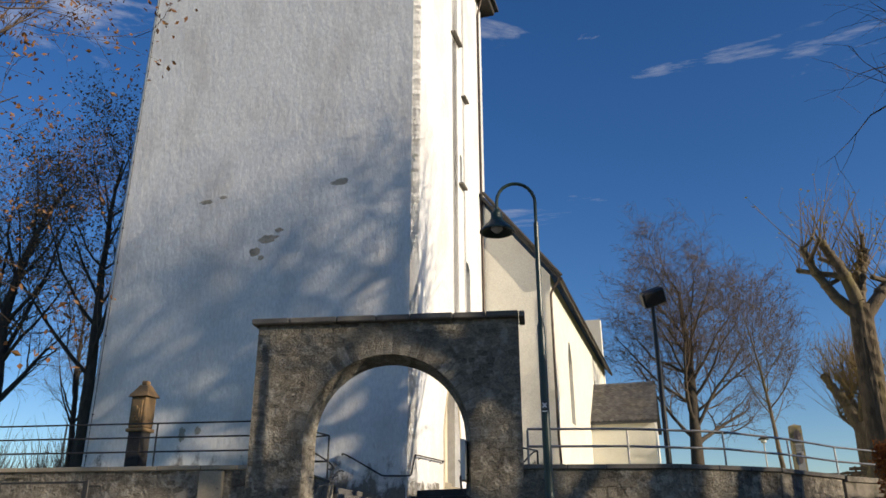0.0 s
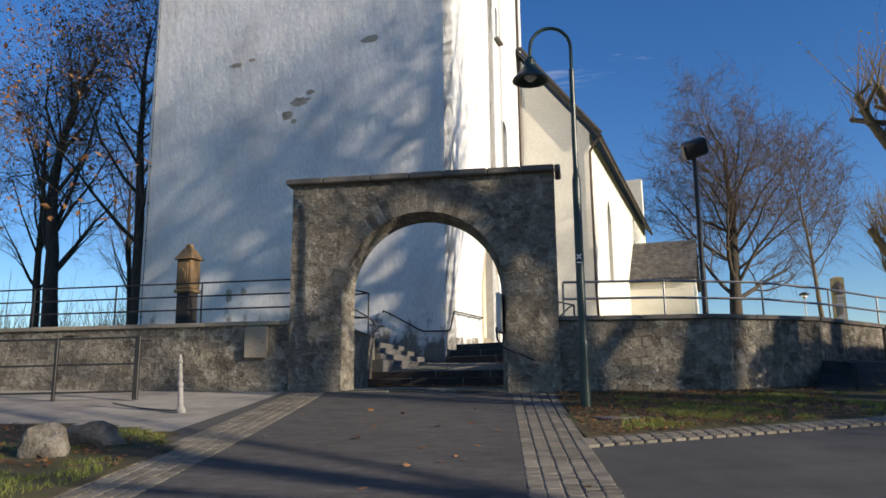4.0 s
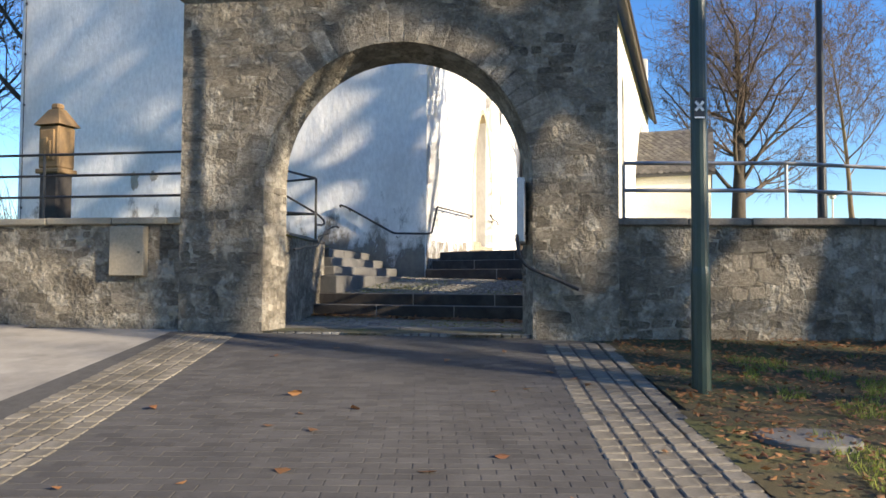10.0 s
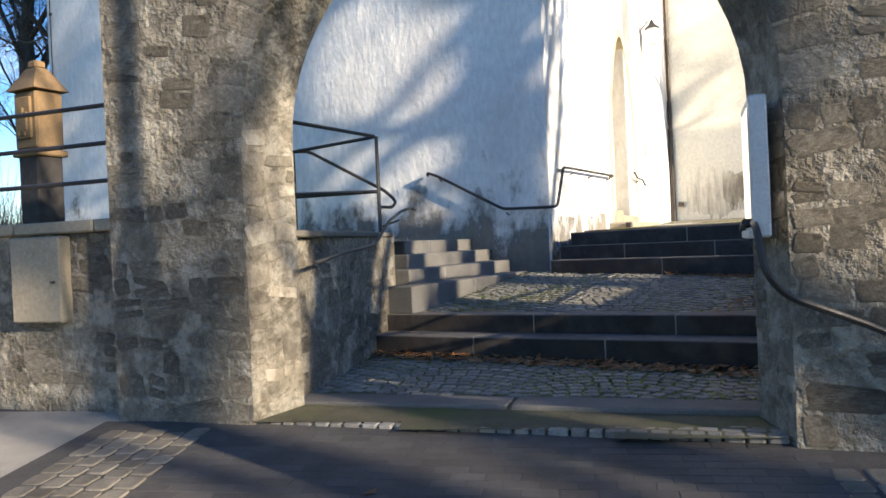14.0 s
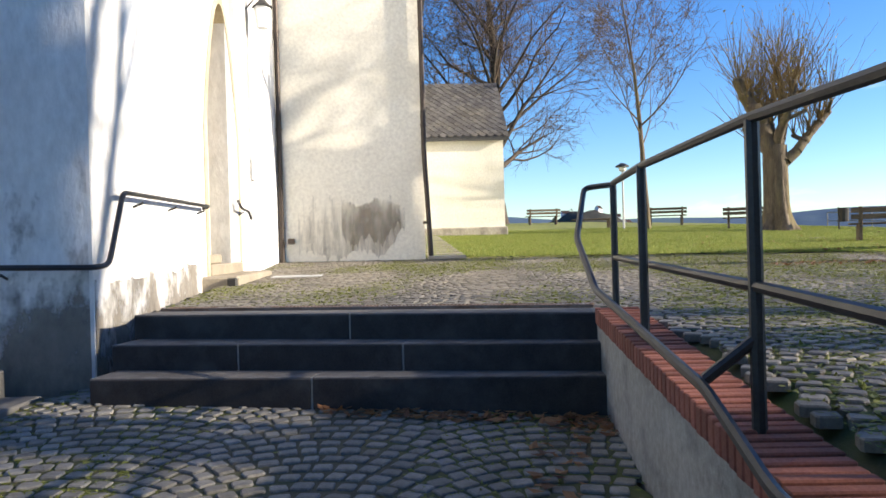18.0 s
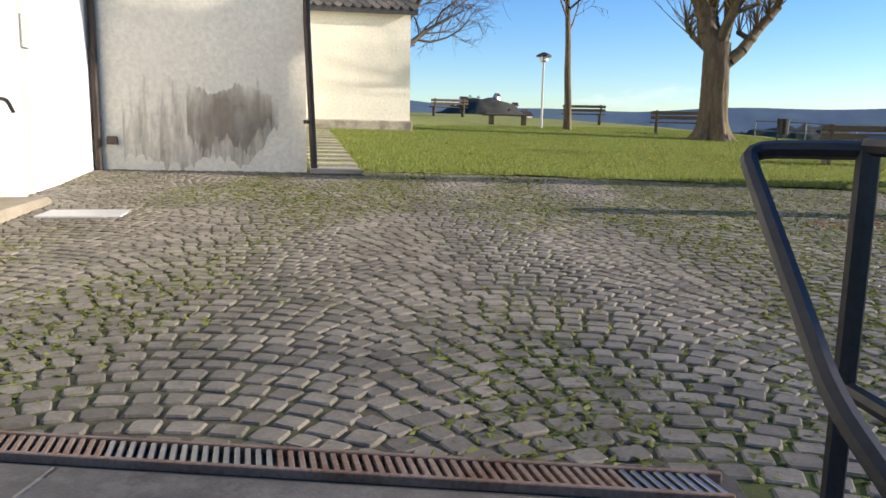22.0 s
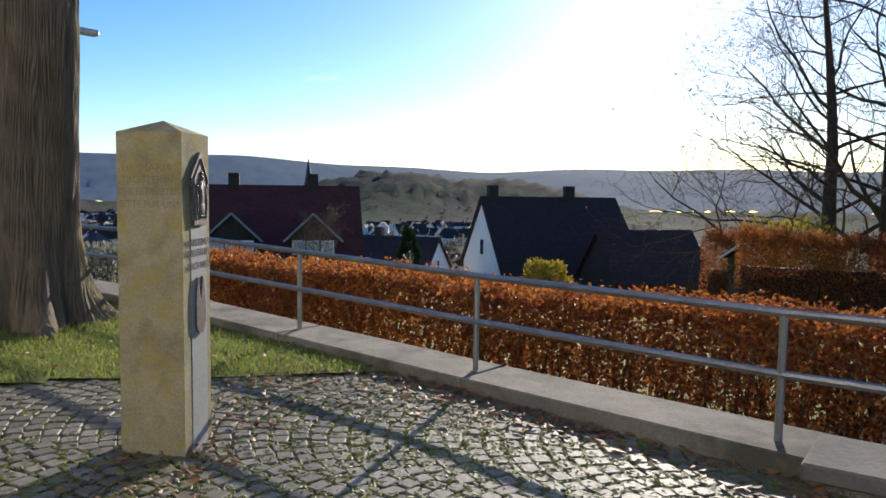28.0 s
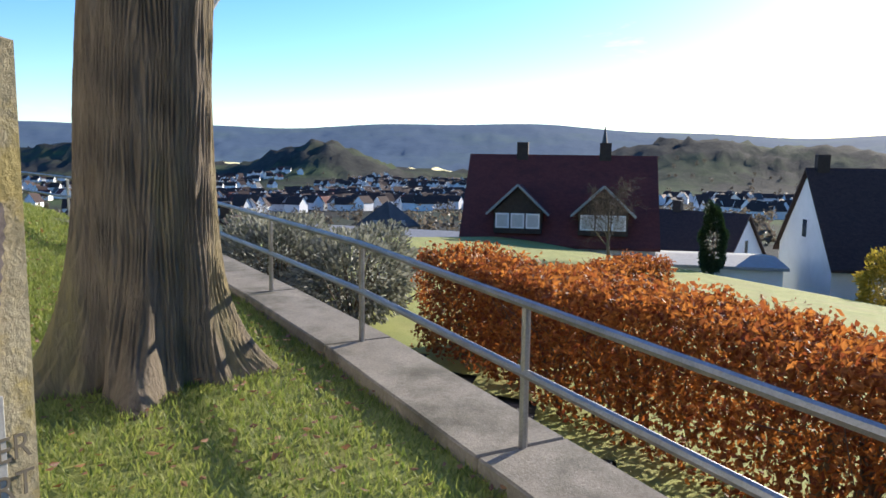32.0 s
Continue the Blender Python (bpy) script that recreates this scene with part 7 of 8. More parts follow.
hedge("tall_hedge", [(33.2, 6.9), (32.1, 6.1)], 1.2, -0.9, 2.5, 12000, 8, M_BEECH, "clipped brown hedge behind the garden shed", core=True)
shd = thing("garden_shed", (31.5, 5.85, -0.3), 25, "small dark garden shed with white bargeboards", "shed")
MB().box((0, 0, 0.75), (1.5, 1.5, 2.9), b=0.01).make("wall", M_TIMBER, shd)
m = MB()
m.add([(-0.9, -0.9, 2.15), (0, -0.9, 2.75), (0.9, -0.9, 2.15), (-0.9, 0.9, 2.15), (0, 0.9, 2.75), (0.9, 0.9, 2.15), (-0.9, -0.9, 2.22), (0, -0.9, 2.83), (0.9, -0.9, 2.22), (-0.9, 0.9, 2.22), (0, 0.9, 2.83), (0.9, 0.9, 2.22)],
      [[0, 1, 4, 3], [1, 2, 5, 4], [9, 10, 7, 6], [10, 11, 8, 7], [0, 6, 7, 1], [1, 7, 8, 2], [3, 4, 10, 9], [4, 5, 11, 10], [0, 3, 9, 6], [2, 8, 11, 5]])
m.make("roof", M_DARKROOF, shd)
for sx in (-1, 1):
    for yy in (-0.93, 0.93):
        MB().tube([(0, yy, 2.8), (sx * 0.95, yy, 2.16)], 0.05, 4).make("bargeboard", M_WHITEPAINT, shd)
    MB().box((sx * 0.76, -0.76, 1.1), (0.08, 0.08, 2.2), b=0.01).make("corner_board", M_WHITEPAINT, shd)


def bush(at, size, n, material, label, seed, leaf=0.07):
    t = thing("bush", at, 0, label, "bush")
    rn = np.random.RandomState(seed)
    v = rn.normal(0, 1, (n, 3))
    v /= np.linalg.norm(v, axis=1, keepdims=True)
    lump = 1 + 0.18 * np.sin(v[:, 0] * 5 + seed) * np.sin(v[:, 1] * 4) + 0.1 * np.sin(v[:, 2] * 9)
    r = rn.uniform(0.55, 1.0, (n, 1)) ** 0.5 * lump[:, None]
    T = v * r * np.array(size) * 0.5 + np.array([0, 0, size[2] * 0.5])
    leaf_cloud("foliage", T, leaf, material, seed, t)
    segs = []
    for k in range(24):
        e = Vector((rn.normal(0, 0.25) * size[0], rn.normal(0, 0.25) * size[1], size[2] * rn.uniform(0.5, 0.9)))
        segs.append((0, 0, -0.1, *e, 0.02, 0.006))
    V, F = tubes_from(segs, 4)
    tagged(mesh_ob("twig", V, F, M_TWIG, t), kind="stuff")
    return t


def gz(x, y):
    return float(terrain_z(x, y))


for k, (x, y, s, mt_, lab) in enumerate([(43.9, 9.8, (3.0, 3.0, 2.9), M_YELLOW, "round golden shrub in a garden"), (49.0, 16.3, (1.3, 1.3, 3.6), M_DARKLEAF, "narrow dark evergreen by the garage"),
                                         (24.5, 30.5, (3.0, 2.2, 0.8), M_OLIVE, "grey-green garden shrub below the railing"),
                                         (22.6, 28.0, (2.6, 2.2, 1.55), M_OLIVE, "silvery garden shrub below the railing"), (27.5, 29.5, (2.6, 2.2, 0.9), M_DARKLEAF, "dark ivy-covered garden shrub"), (26.0, 34.0, (2.2, 1.8, 0.9), M_YELLOW, "low golden shrub below the railing"),
                                         (21.6, 26.4, (2.2, 1.9, 1.45), M_OLIVE, "grey-green shrub beside the footpath"), (23.6, 28.8, (2.4, 2.0, 1.5), M_OLIVE, "silvery garden shrub below the railing"), (23.8, 30.0, (1.8, 1.6, 0.75), M_OLIVE, "grey-green shrub beside the footpath"), (25.5, 32.5, (2.2, 1.8, 0.8), M_DARKLEAF, "dark ivy-covered garden shrub"), (24.4, 26.9, (2.8, 2.2, 1.5), M_OLIVE, "silvery garden shrub below the railing"),
                                         (31.0, 5.0, (5.0, 4.0, 4.2), M_YELLOW, "yellow-green shrub under the bare trees")]):
    bush((x, y, gz(x, y)), s, 5000, mt_, lab, 70 + k, 0.05 if s[2] < 2 else 0.09)
tree((44.5, 21.5, gz(44.5, 21.5)), 3.6, 0.09, 91, LIME, "small brown leafless garden tree", M_BARK, 1.3)
# thicket behind the terrace
rn = np.random.RandomState(9)
segs = []
for k in range(700):
    x, y = rn.uniform(-60, -13), rn.uniform(44, 78)
    h = rn.uniform(2, 6)
    p = Vector((x, y, 3.4))
    for j in range(7):
        e = p + Vector((rn.normal(0, 0.9), rn.normal(0, 0.9), h * rn.uniform(0.4, 1)))
        segs.append((*p, *e, 0.03, 0.006))
V, F = tubes_from(segs, 3)
tagged(mesh_ob("thicket", V, F, M_TWIG), "bare thicket behind the church terrace", "thicket", kind="stuff")


# ---- benches, bin, park lamps ----
def bench(at, rz, label, table=False):
    t = thing("bench", at, rz, label, "bench", "park benches")
    for x in (-0.8, 0.8):
        MB().box((x, 0, 0.22), (0.09, 0.42, 0.48), b=0.015).make("leg", M_BENCHWOOD, t)
        MB().box((0, 0, 0), (0.09, 0.09, 0.62), b=0.015, m=Matrix.Translation((x, 0.22, 0.62)) @ Matrix.Rotation(-0.16, 4, "X")).make("back_post", M_BENCHWOOD, t)
    for k in range(3):
        MB().box((0, -0.16 + 0.15 * k, 0.48), (2.05, 0.13, 0.05), b=0.01).make("seat_slat", M_BENCHWOOD, t)
    for k in range(2):
        MB().box((0, 0.24 + 0.03 * k, 0.66 + 0.17 * k), (2.05, 0.045, 0.13), b=0.01).make("back_slat", M_BENCHWOOD, t)
    return t


b0 = bench((17.25, 30.35, lz(17.25, 30.35) + 0.03), 139, "weathered wooden park bench on the lawn")
for x, y, a in [(22.5, 40.9, 139), (21.1, 56.0, 165), (24.6, 49.0, 150)]:
    copy_thing(b0, pose(x, y, lz(x, y) + 0.03, 0, 0, a))
lb = thing("low_bench", (19.3, 47.6, lz(19.3, 47.6) + 0.03), 150, "low backless wooden bench on the lawn", "bench", "park benches")
for x in (-0.7, 0.7):
    MB().box((x, 0, 0.18), (0.22, 0.34, 0.4), b=0.02).make("leg", M_BENCHWOOD, lb)
for k in range(2):
    MB().box((0, -0.11 + 0.22 * k, 0.41), (2.2, 0.2, 0.07), b=0.012).make("seat_plank", M_BENCHWOOD, lb)
sl = thing("lawn_slab", (17.3, 32.9, lz(17.3, 32.9) + 0.04), 20, "pale flat stone slab let into the lawn", "slab")
MB().box((0, 0, 0), (0.7, 0.45, 0.06), b=0.012).make("slab", M_CONC, sl)
bn = thing("litter_bin", (22.9, 36.9, lz(22.9, 36.9)), 0, "small dark litter bin on a post", "bin")
MB().lathe([(0.03, 0), (0.03, 0.9)], 8).make("post", M_IRON, bn)
MB().lathe([(0.17, 0.35), (0.2, 0.85), (0.18, 0.86)], 12, (0, -0.2, 0)).make("bucket", M_IRON, bn)


def park_lamp(at, h):
    t = thing("park_lamp", at, 0, "small mushroom park lamp on a pale pole", "lamp")
    MB().lathe([(0.05, 0), (0.04, h)], 10).make("pole", M_GREYALU, t)
    MB().lathe([(0.1, h), (0.16, h + 0.06), (0.16, h + 0.22)], 12).make("globe", M_WHITEPAINT, t)
    MB().lathe([(0.3, h + 0.2), (0.3, h + 0.26), (0.1, h + 0.36), (0.02, h + 0.38)], 14).make("hood", M_IRON, t)


park_lamp((18.9, 44.6, 3.5), 2.75)


def arm_lamp(at, h, rz, reach):
    t = thing("street_lamp", at, rz, "grey street lamp with a long curved arm", "street lamp")
    pts = [(0, 0, 0), (0, 0, h * 0.82)] + [(reach * (1 - math.cos(a)) * 0.55, 0, h * 0.82 + math.sin(a) * h * 0.18) for a in np.linspace(0.15, math.pi / 2, 8)] + [(reach, 0, h + 0.05)]
    MB().tube(pts, [0.075] * 2 + [0.06] * (len(pts) - 2), 10).make("pole", M_GREYALU, t)
    MB().box((reach + 0.3, 0, h + 0.05), (0.7, 0.22, 0.13), b=0.04).make("lamp_head", M_GREYALU, t)


arm_lamp((21.95, 29.15, gz(21.95, 29.15)), 7.4 - gz(21.95, 29.15), -49, 2.1)


# ---- houses ----
def house(at, rz, L, W, wall_h, roof_h, wall_m, roof_m, label, chimneys=((0.2, 0.0), (0.7, 0.0)), over=0.4, windows=2, dormers=0, gables=None):
    """Ridge along local x."""
    t = thing("house", at, rz, label, "house")
    m = MB().prism([(-L / 2, -W / 2), (L / 2, -W / 2), (L / 2, W / 2), (-L / 2, W / 2)], -3, wall_h)
    for sx in (-1, 1):
        m.add([(sx * L / 2, -W / 2, wall_h), (sx * L / 2, W / 2, wall_h), (sx * L / 2, 0, wall_h + roof_h - 0.1), (sx * (L / 2 - 0.2), -W / 2, wall_h), (sx * (L / 2 - 0.2), W / 2, wall_h), (sx * (L / 2 - 0.2), 0, wall_h + roof_h - 0.1)],
              [[0, 1, 2], [5, 4, 3]])
    m.make("wall", wall_m, t)
    k = roof_h / (W / 2)
    m = MB()
    e = W / 2 + over
    a, z0 = L / 2 + 0.25, wall_h - over * k
    m.add([(-a, -e, z0), (a, -e, z0), (a, 0, wall_h + roof_h), (-a, 0, wall_h + roof_h), (-a, e, z0), (a, e, z0)] + [(-a, -e, z0 + 0.18), (a, -e, z0 + 0.18), (a, 0, wall_h + roof_h + 0.18), (-a, 0, wall_h + roof_h + 0.18), (-a, e, z0 + 0.18), (a, e, z0 + 0.18)],
          [[6, 7, 8, 9], [9, 8, 11, 10], [3, 2, 1, 0], [4, 5, 2, 3], [0, 1, 7, 6], [5, 4, 10, 11], [0, 6, 9, 3], [3, 9, 10, 4], [1, 2, 8, 7], [2, 5, 11, 8]])
    roof = m.make("roof", roof_m, t)
    for s, o in chimneys:
        c = MB().box((-L / 2 + L * s, o, wall_h + roof_h + 0.3), (0.75, 0.6, 1.4), b=0.03)
        c.make("chimney", M_TIMBER, roof)
    for i in range(windows):
        for sy in (-1,):
            x = -L / 2 + L * (i + 0.5) / windows
            w = MB().box((x, sy * (W / 2 + 0.01), wall_h - 1.35), (1.3, 0.06, 1.3), b=0.02).make("window", M_WHITEPAINT, t)
            MB().box((x, sy * (W / 2 + 0.045), wall_h - 1.35), (1.1, 0.02, 1.1)).make("pane", M_GLASS, w)
    for sx in ((-1, 1) if gables is None else gables):
        w = MB().box((sx * (L / 2 + 0.01), 0, wall_h + roof_h * 0.28), (0.06, 0.95, 1.3), b=0.02).make("window", M_WHITEPAINT, t)
        MB().box((sx * (L / 2 + 0.045), 0, wall_h + roof_h * 0.28), (0.02, 0.75, 1.1)).make("pane", M_GLASS, w)
    for i in range(dormers):
        x = -L / 2 + L * (0.29 + 0.44 * i)
        zb = wall_h + 0.35
        d = MB().box((x, -W / 2 + 0.9, zb + 0.75), (3.0, 2.2, 1.5), b=0.02).make("dormer", M_TIMBER, roof, "slate-clad dormer")
        g = MB()
        g.add([(x - 1.9, -W / 2 - 0.45, zb + 1.2), (x, -W / 2 - 0.45, zb + 3.0), (x + 1.9, -W / 2 - 0.45, zb + 1.2), (x - 1.9, -W / 2 + 3.4, zb + 1.2), (x, -W / 2 + 3.4, zb + 3.0), (x + 1.9, -W / 2 + 3.4, zb + 1.2)],
              [[0, 1, 4, 3], [1, 2, 5, 4]])
        g.make("dormer_roof", roof_m, roof)
        g = MB()
        g.add([(x - 1.5, -W / 2 - 0.22, zb + 1.4), (x + 1.5, -W / 2 - 0.22, zb + 1.4), (x, -W / 2 - 0.22, zb + 2.85)], [[0, 1, 2]])
        g.make("dormer_gable", M_TIMBER, roof)
        for s in (-1, 1):
            MB().tube([(x, -W / 2 - 0.5, zb + 3.05), (x + s * 1.95, -W / 2 - 0.5, zb + 1.2)], 0.09, 4).make("bargeboard", M_GREYWALL, roof)
        for q in (-1, 0, 1):
            w = MB().box((x + q * 0.95, -W / 2 - 0.23, zb + 0.8), (0.86, 0.08, 0.95), b=0.02).make("window", M_WHITEPAINT, roof)
            MB().box((x + q * 0.95, -W / 2 - 0.275, zb + 0.8), (0.66, 0.02, 0.74)).make("pane", M_GREYALU, w)
    return t


house((61.2, 24.2, -3.9), 270, 11.9, 8.5, 3.1, 5.1, M_WHITE, M_REDROOF, "red-roofed house with two dormers down the slope", ((0.28, 0), (0.74, 0)), dormers=2, windows=3)
house((60.6, 3.6, -3.6), 93, 10.6, 9.6, 2.3, 5.0, M_WHITE, M_DARKROOF, "white gabled house with a steep dark roof", ((0.93, 0), (0.35, 0)), windows=2, over=0.6)
house((51.3, 0.4, -3.2), 93, 6.5, 5.0, 2.2, 2.7, M_TIMBER, M_DARKROOF, "dark half-timbered barn with a brown roof", (), windows=0, gables=())
house((58.0, 15.6, -4.4), 90, 8.5, 6, 2.5, 0.25, M_WHITE, M_GREYWALL, "low white garage with a flat roof", (), windows=3, over=0.3, gables=())
house((78.0, 14.5, -8.5), 60, 12, 9, 4.6, 3.6, M_WHITE, M_DARKROOF, "dark-roofed house farther down the slope", ((0.5, 0),))
house((52.0, 43.5, -3.6), 20, 10, 8, 2.2, 2.0, M_WHITE, M_DARKROOF, "low house with a broad grey roof", ((0.2, 0),), over=0.9)
house((74.0, 44.0, -9.0), 80, 26, 9, 6.2, 0.6, M_GREYWALL, M_GREYWALL, "long flat-roofed block below the gardens", (), windows=8, over=0.2, gables=())
house((62.0, 57.0, -7.0), 60, 10, 8, 5.2, 3.2, M_WHITE, M_DARKROOF, "white house behind the garden shrubs", ((0.6, 0),))
PVA = 1.6 - gz(53.5, 34.2)
pv_ = thing("pavilion", (53.5, 34.2, gz(53.5, 34.2)), 20, "garden hut with a pointed grey slate roof", "hut")
MB().box((0, 0, PVA - 2.6), (1.9, 1.9, 3.0), b=0.02).make("wall", M_GREYWALL, pv_)
MB().lathe([(1.95, PVA - 1.55), (1.95, PVA - 1.45), (0.06, PVA)], 4).make("roof", M_SLATE_D, pv_)
fen = thing("garden_fence", (46, 3, gz(46, 3)), 0, "low dark garden fence before the white house", "fence")
for k in range(12):
    MB().box((0.0 - 0.2 * k, 1.6 * k, 0.35 - 0.02 * k), (0.1, 0.1, 1.0), b=0.01).make("post", M_TIMBER, fen)
for h in (0.3, 0.7):
    MB().tube([(0, 0, h), (-2.2, 17.6, h - 0.22)], 0.05, 4).make("rail", M_TIMBER, fen)
# church spire seen behind the red roof
spr = thing("church_spire", (300, 15, gz(300, 15) - 10), 0, "slim grey church spire far down in the town", "spire")
MB().box((0, 0, 14), (5, 5, 28)).make("tower", M_GREYWALL, spr)
MB().lathe([(3.2, 28), (0.15, 48)], 8).make("spire", M_SLATE_D, spr)

# town in the valley
rng = random.Random(77)
proto = []
for k, (wm, rm, L, W, wh, rh) in enumerate([(M_WHITE, M_DARKROOF, 11, 9, 5.5, 4.2), (M_WHITE, M_REDROOF, 10, 9, 4.2, 4.6), (M_CREAM, M_DARKROOF, 13, 9, 6.0, 4.0), (M_WHITE, M_SLATE_D, 9, 8, 4.0, 5.0)]):
    p = thing("house", (400 + 30 * k, 60, gz(400 + 30 * k, 60)), 30 * k, ("white house with a dark roof", "white house with a red roof", "cream house with a dark roof", "white gabled house with a slate roof")[k] + " in the valley town", "house", "houses of the town")
    MB().prism([(-L / 2, -W / 2), (L / 2, -W / 2), (L / 2, W / 2), (-L / 2, W / 2)], -4, wh).add([(-L / 2, -W / 2, wh), (-L / 2, W / 2, wh), (-L / 2, 0, wh + rh), (L / 2, -W / 2, wh), (L / 2, W / 2, wh), (L / 2, 0, wh + rh)], [[0, 2, 1], [3, 4, 5]]).make("wall", wm, p)
    m = MB()
    e, z0 = W / 2 + 0.5, wh - 0.5 * rh / (W / 2)
    m.add([(-L / 2 - 0.4, -e, z0), (L / 2 + 0.4, -e, z0), (L / 2 + 0.4, 0, wh + rh), (-L / 2 - 0.4, 0, wh + rh), (-L / 2 - 0.4, e, z0), (L / 2 + 0.4, e, z0), (-L / 2 - 0.4, 0, wh + rh + 0.3), (L / 2 + 0.4, 0, wh + rh + 0.3)], [[0, 1, 7, 6], [6, 7, 5, 4], [3, 2, 1, 0], [4, 5, 2, 3]])
    m.make("roof", rm, p)
    for i in range(3):
        MB().box((-L / 2 + L * (i + 0.5) / 3, -W / 2, wh - 1.4), (1.3, 0.08, 1.5)).make("window", M_GLASS, p)
    proto.append(p)
def town_spot(k):
    while True:
        az = rng.uniform(0.10, 0.55) if k % 10 < 6 else rng.uniform(-0.4, 0.12) if k % 10 < 8 else rng.uniform(0.5, 1.05)
        r = 420 + (900 if az > 0.12 else 420) * rng.random() ** 0.85
        x, y = 12 + r * math.cos(az), 24 + r * math.sin(az)
        if noise.noise(Vector((x * 0.006, y * 0.006, 1))) > -0.15:
            return x, y, radians(rng.choice((20, 110, 65, 155)) + rng.uniform(-12, 12))


for k in range(286):
    x, y, a = town_spot(k)
    copy_thing(proto[rng.choice((0, 0, 1, 2, 3, 3))], pose(x, y, gz(x, y), 0, 0, math.degrees(a)))
# the rest of the town, joined
tw, tr = MB(), MB()
for k in range(900):
    x, y, a = town_spot(k)
    m = Matrix.Translation((x, y, gz(x, y))) @ Matrix.Rotation(a, 4, "Z")
    L, W, wh, rh = rng.uniform(9, 13), rng.uniform(7, 9), rng.uniform(4, 6), rng.uniform(3.5, 5)
    tw.prism([(-L / 2, -W / 2), (L / 2, -W / 2), (L / 2, W / 2), (-L / 2, W / 2)], -4, wh, m)
    tw.add([m @ Vector(v) for v in ((-L / 2, -W / 2, wh), (-L / 2, W / 2, wh), (-L / 2, 0, wh + rh), (L / 2, -W / 2, wh), (L / 2, W / 2, wh), (L / 2, 0, wh + rh))], [[0, 2, 1], [3, 4, 5]])
    e, z0 = W / 2 + 0.5, wh - 0.5 * rh / (W / 2)
    tr.add([m @ Vector(v) for v in ((-L / 2 - 0.4, -e, z0), (L / 2 + 0.4, -e, z0), (L / 2 + 0.4, 0, wh + rh + 0.2), (-L / 2 - 0.4, 0, wh + rh + 0.2), (-L / 2 - 0.4, e, z0), (L / 2 + 0.4, e, z0))], [[0, 1, 2, 3], [3, 2, 5, 4]])
nt = len(tw.F)
tw.add(tr.V, tr.F)
town = tagged(tw.make("town", M_WHITE), "white houses with dark roofs filling the valley town", "town", kind="stuff")
town.data.materials.append(M_DARKROOF)
town.data.polygons.foreach_set("material_index", (np.arange(len(town.data.polygons)) >= nt).astype(np.int32))


# woods on the slopes and between the houses: crowns of many small faces
def clumps(name, n, seed, rmin, rmax, az0, az1, size, dens, material, label, keep=None):
    rn = np.random.RandomState(seed)
    az, r = rn.uniform(az0, az1, n), rn.uniform(rmin, rmax, n)
    x, y = 12 + r * np.cos(az), 24 + r * np.sin(az)
    if keep is not None:
        k = keep(r, az)
        x, y, r = x[k], y[k], r[k]
    z = terrain_z(x, y)
    s = size * rn.uniform(0.6, 1.4, len(x))
    off_ = rn.normal(0, 1, (len(x), dens, 3))
    off_ /= np.linalg.norm(off_, axis=2, keepdims=True)
    T = np.stack([x, y, z + s * 0.7], 1)[:, None] + off_ * (s[:, None] * rn.uniform(0.3, 1.0, (len(x), dens)))[:, :, None] * np.array([0.75, 0.75, 0.9])
    o = leaf_cloud(name, T.reshape(-1, 3), size * 0.2, material, seed)
    tagged(o, label, "woods")


clumps("woods", 800, 3, 150, 1250, -0.75, 1.1, 4.2, 60, M_WOODS, "brown autumn trees between the houses")
# ---- grass, leaf litter ----
def blades(name, parent_name, n, seed, inside, box, zf, h, material, w=0.006):
    rn = np.random.RandomState(seed)
    x, y = rn.uniform(box[0], box[1], n), rn.uniform(box[2], box[3], n)
    k = inside(x, y)
    x, y = x[k], y[k]
    z = zf(x, y)
    a, hh = rn.uniform(0, 2 * math.pi, len(x)), h * rn.uniform(0.5, 1.3, len(x))
    lx, ly = rn.normal(0, 0.45, len(x)) * hh, rn.normal(0, 0.45, len(x)) * hh
    V = np.stack([np.stack([x - np.cos(a) * w, y - np.sin(a) * w, z], 1), np.stack([x + np.cos(a) * w, y + np.sin(a) * w, z], 1), np.stack([x + lx, y + ly, z + hh], 1)], 1).reshape(-1, 3)
    return tagged(mesh_ob(name, V, np.arange(len(V)).reshape(-1, 3), material), parent_name, "grass", kind="stuff")


def tufts(poly, gap):
    """Inside the outline, but thinned to uneven tufts."""
    test = in_poly(poly)
    return lambda x, y: test(x, y) & (np.sin(x * 1.9 + 0.7) * np.sin(y * 1.6) + 0.6 * np.sin(x * 4.3 + y * 3.1) + 0.4 * np.sin(x * 9 - y * 7.3) > gap)


blades("grass", "short lawn grass round the stele and tree", 150000, 1, in_poly(LAWN), (11, 20, 22.5, 31), lambda x, y: lawn_z(x, y) + 0.025, 0.045, M_BLADE)
blades("grass", "lawn grass beyond the plaza", 330000, 2, in_poly(LAWN), (4, 26, 27, 46), lambda x, y: lawn_z(x, y) + 0.025, 0.065, M_BLADE, 0.011)
blades("grass", "rough grass on the street verge", 60000, 3, tufts([(1.9, 10.5), (8, 13.0), (8, 15.6), (2.6, 15.0)], 0.1), (1, 8, 8, 16.4), lambda x, y: street_z(x, y) + 0.015, 0.06, M_BLADE)
blades("grass", "rough grass round the boulders", 36000, 4, tufts([(-3.8, 9.3), (-4.3, 10.5), (-5.5, 11.4), (-8, 11.8), (-10, 11.4), (-10, 5), (-3.7, 5)], 0.0), (-10, -3.5, 5, 12), lambda x, y: street_z(x, y) + 0.015, 0.06, M_BLADE)
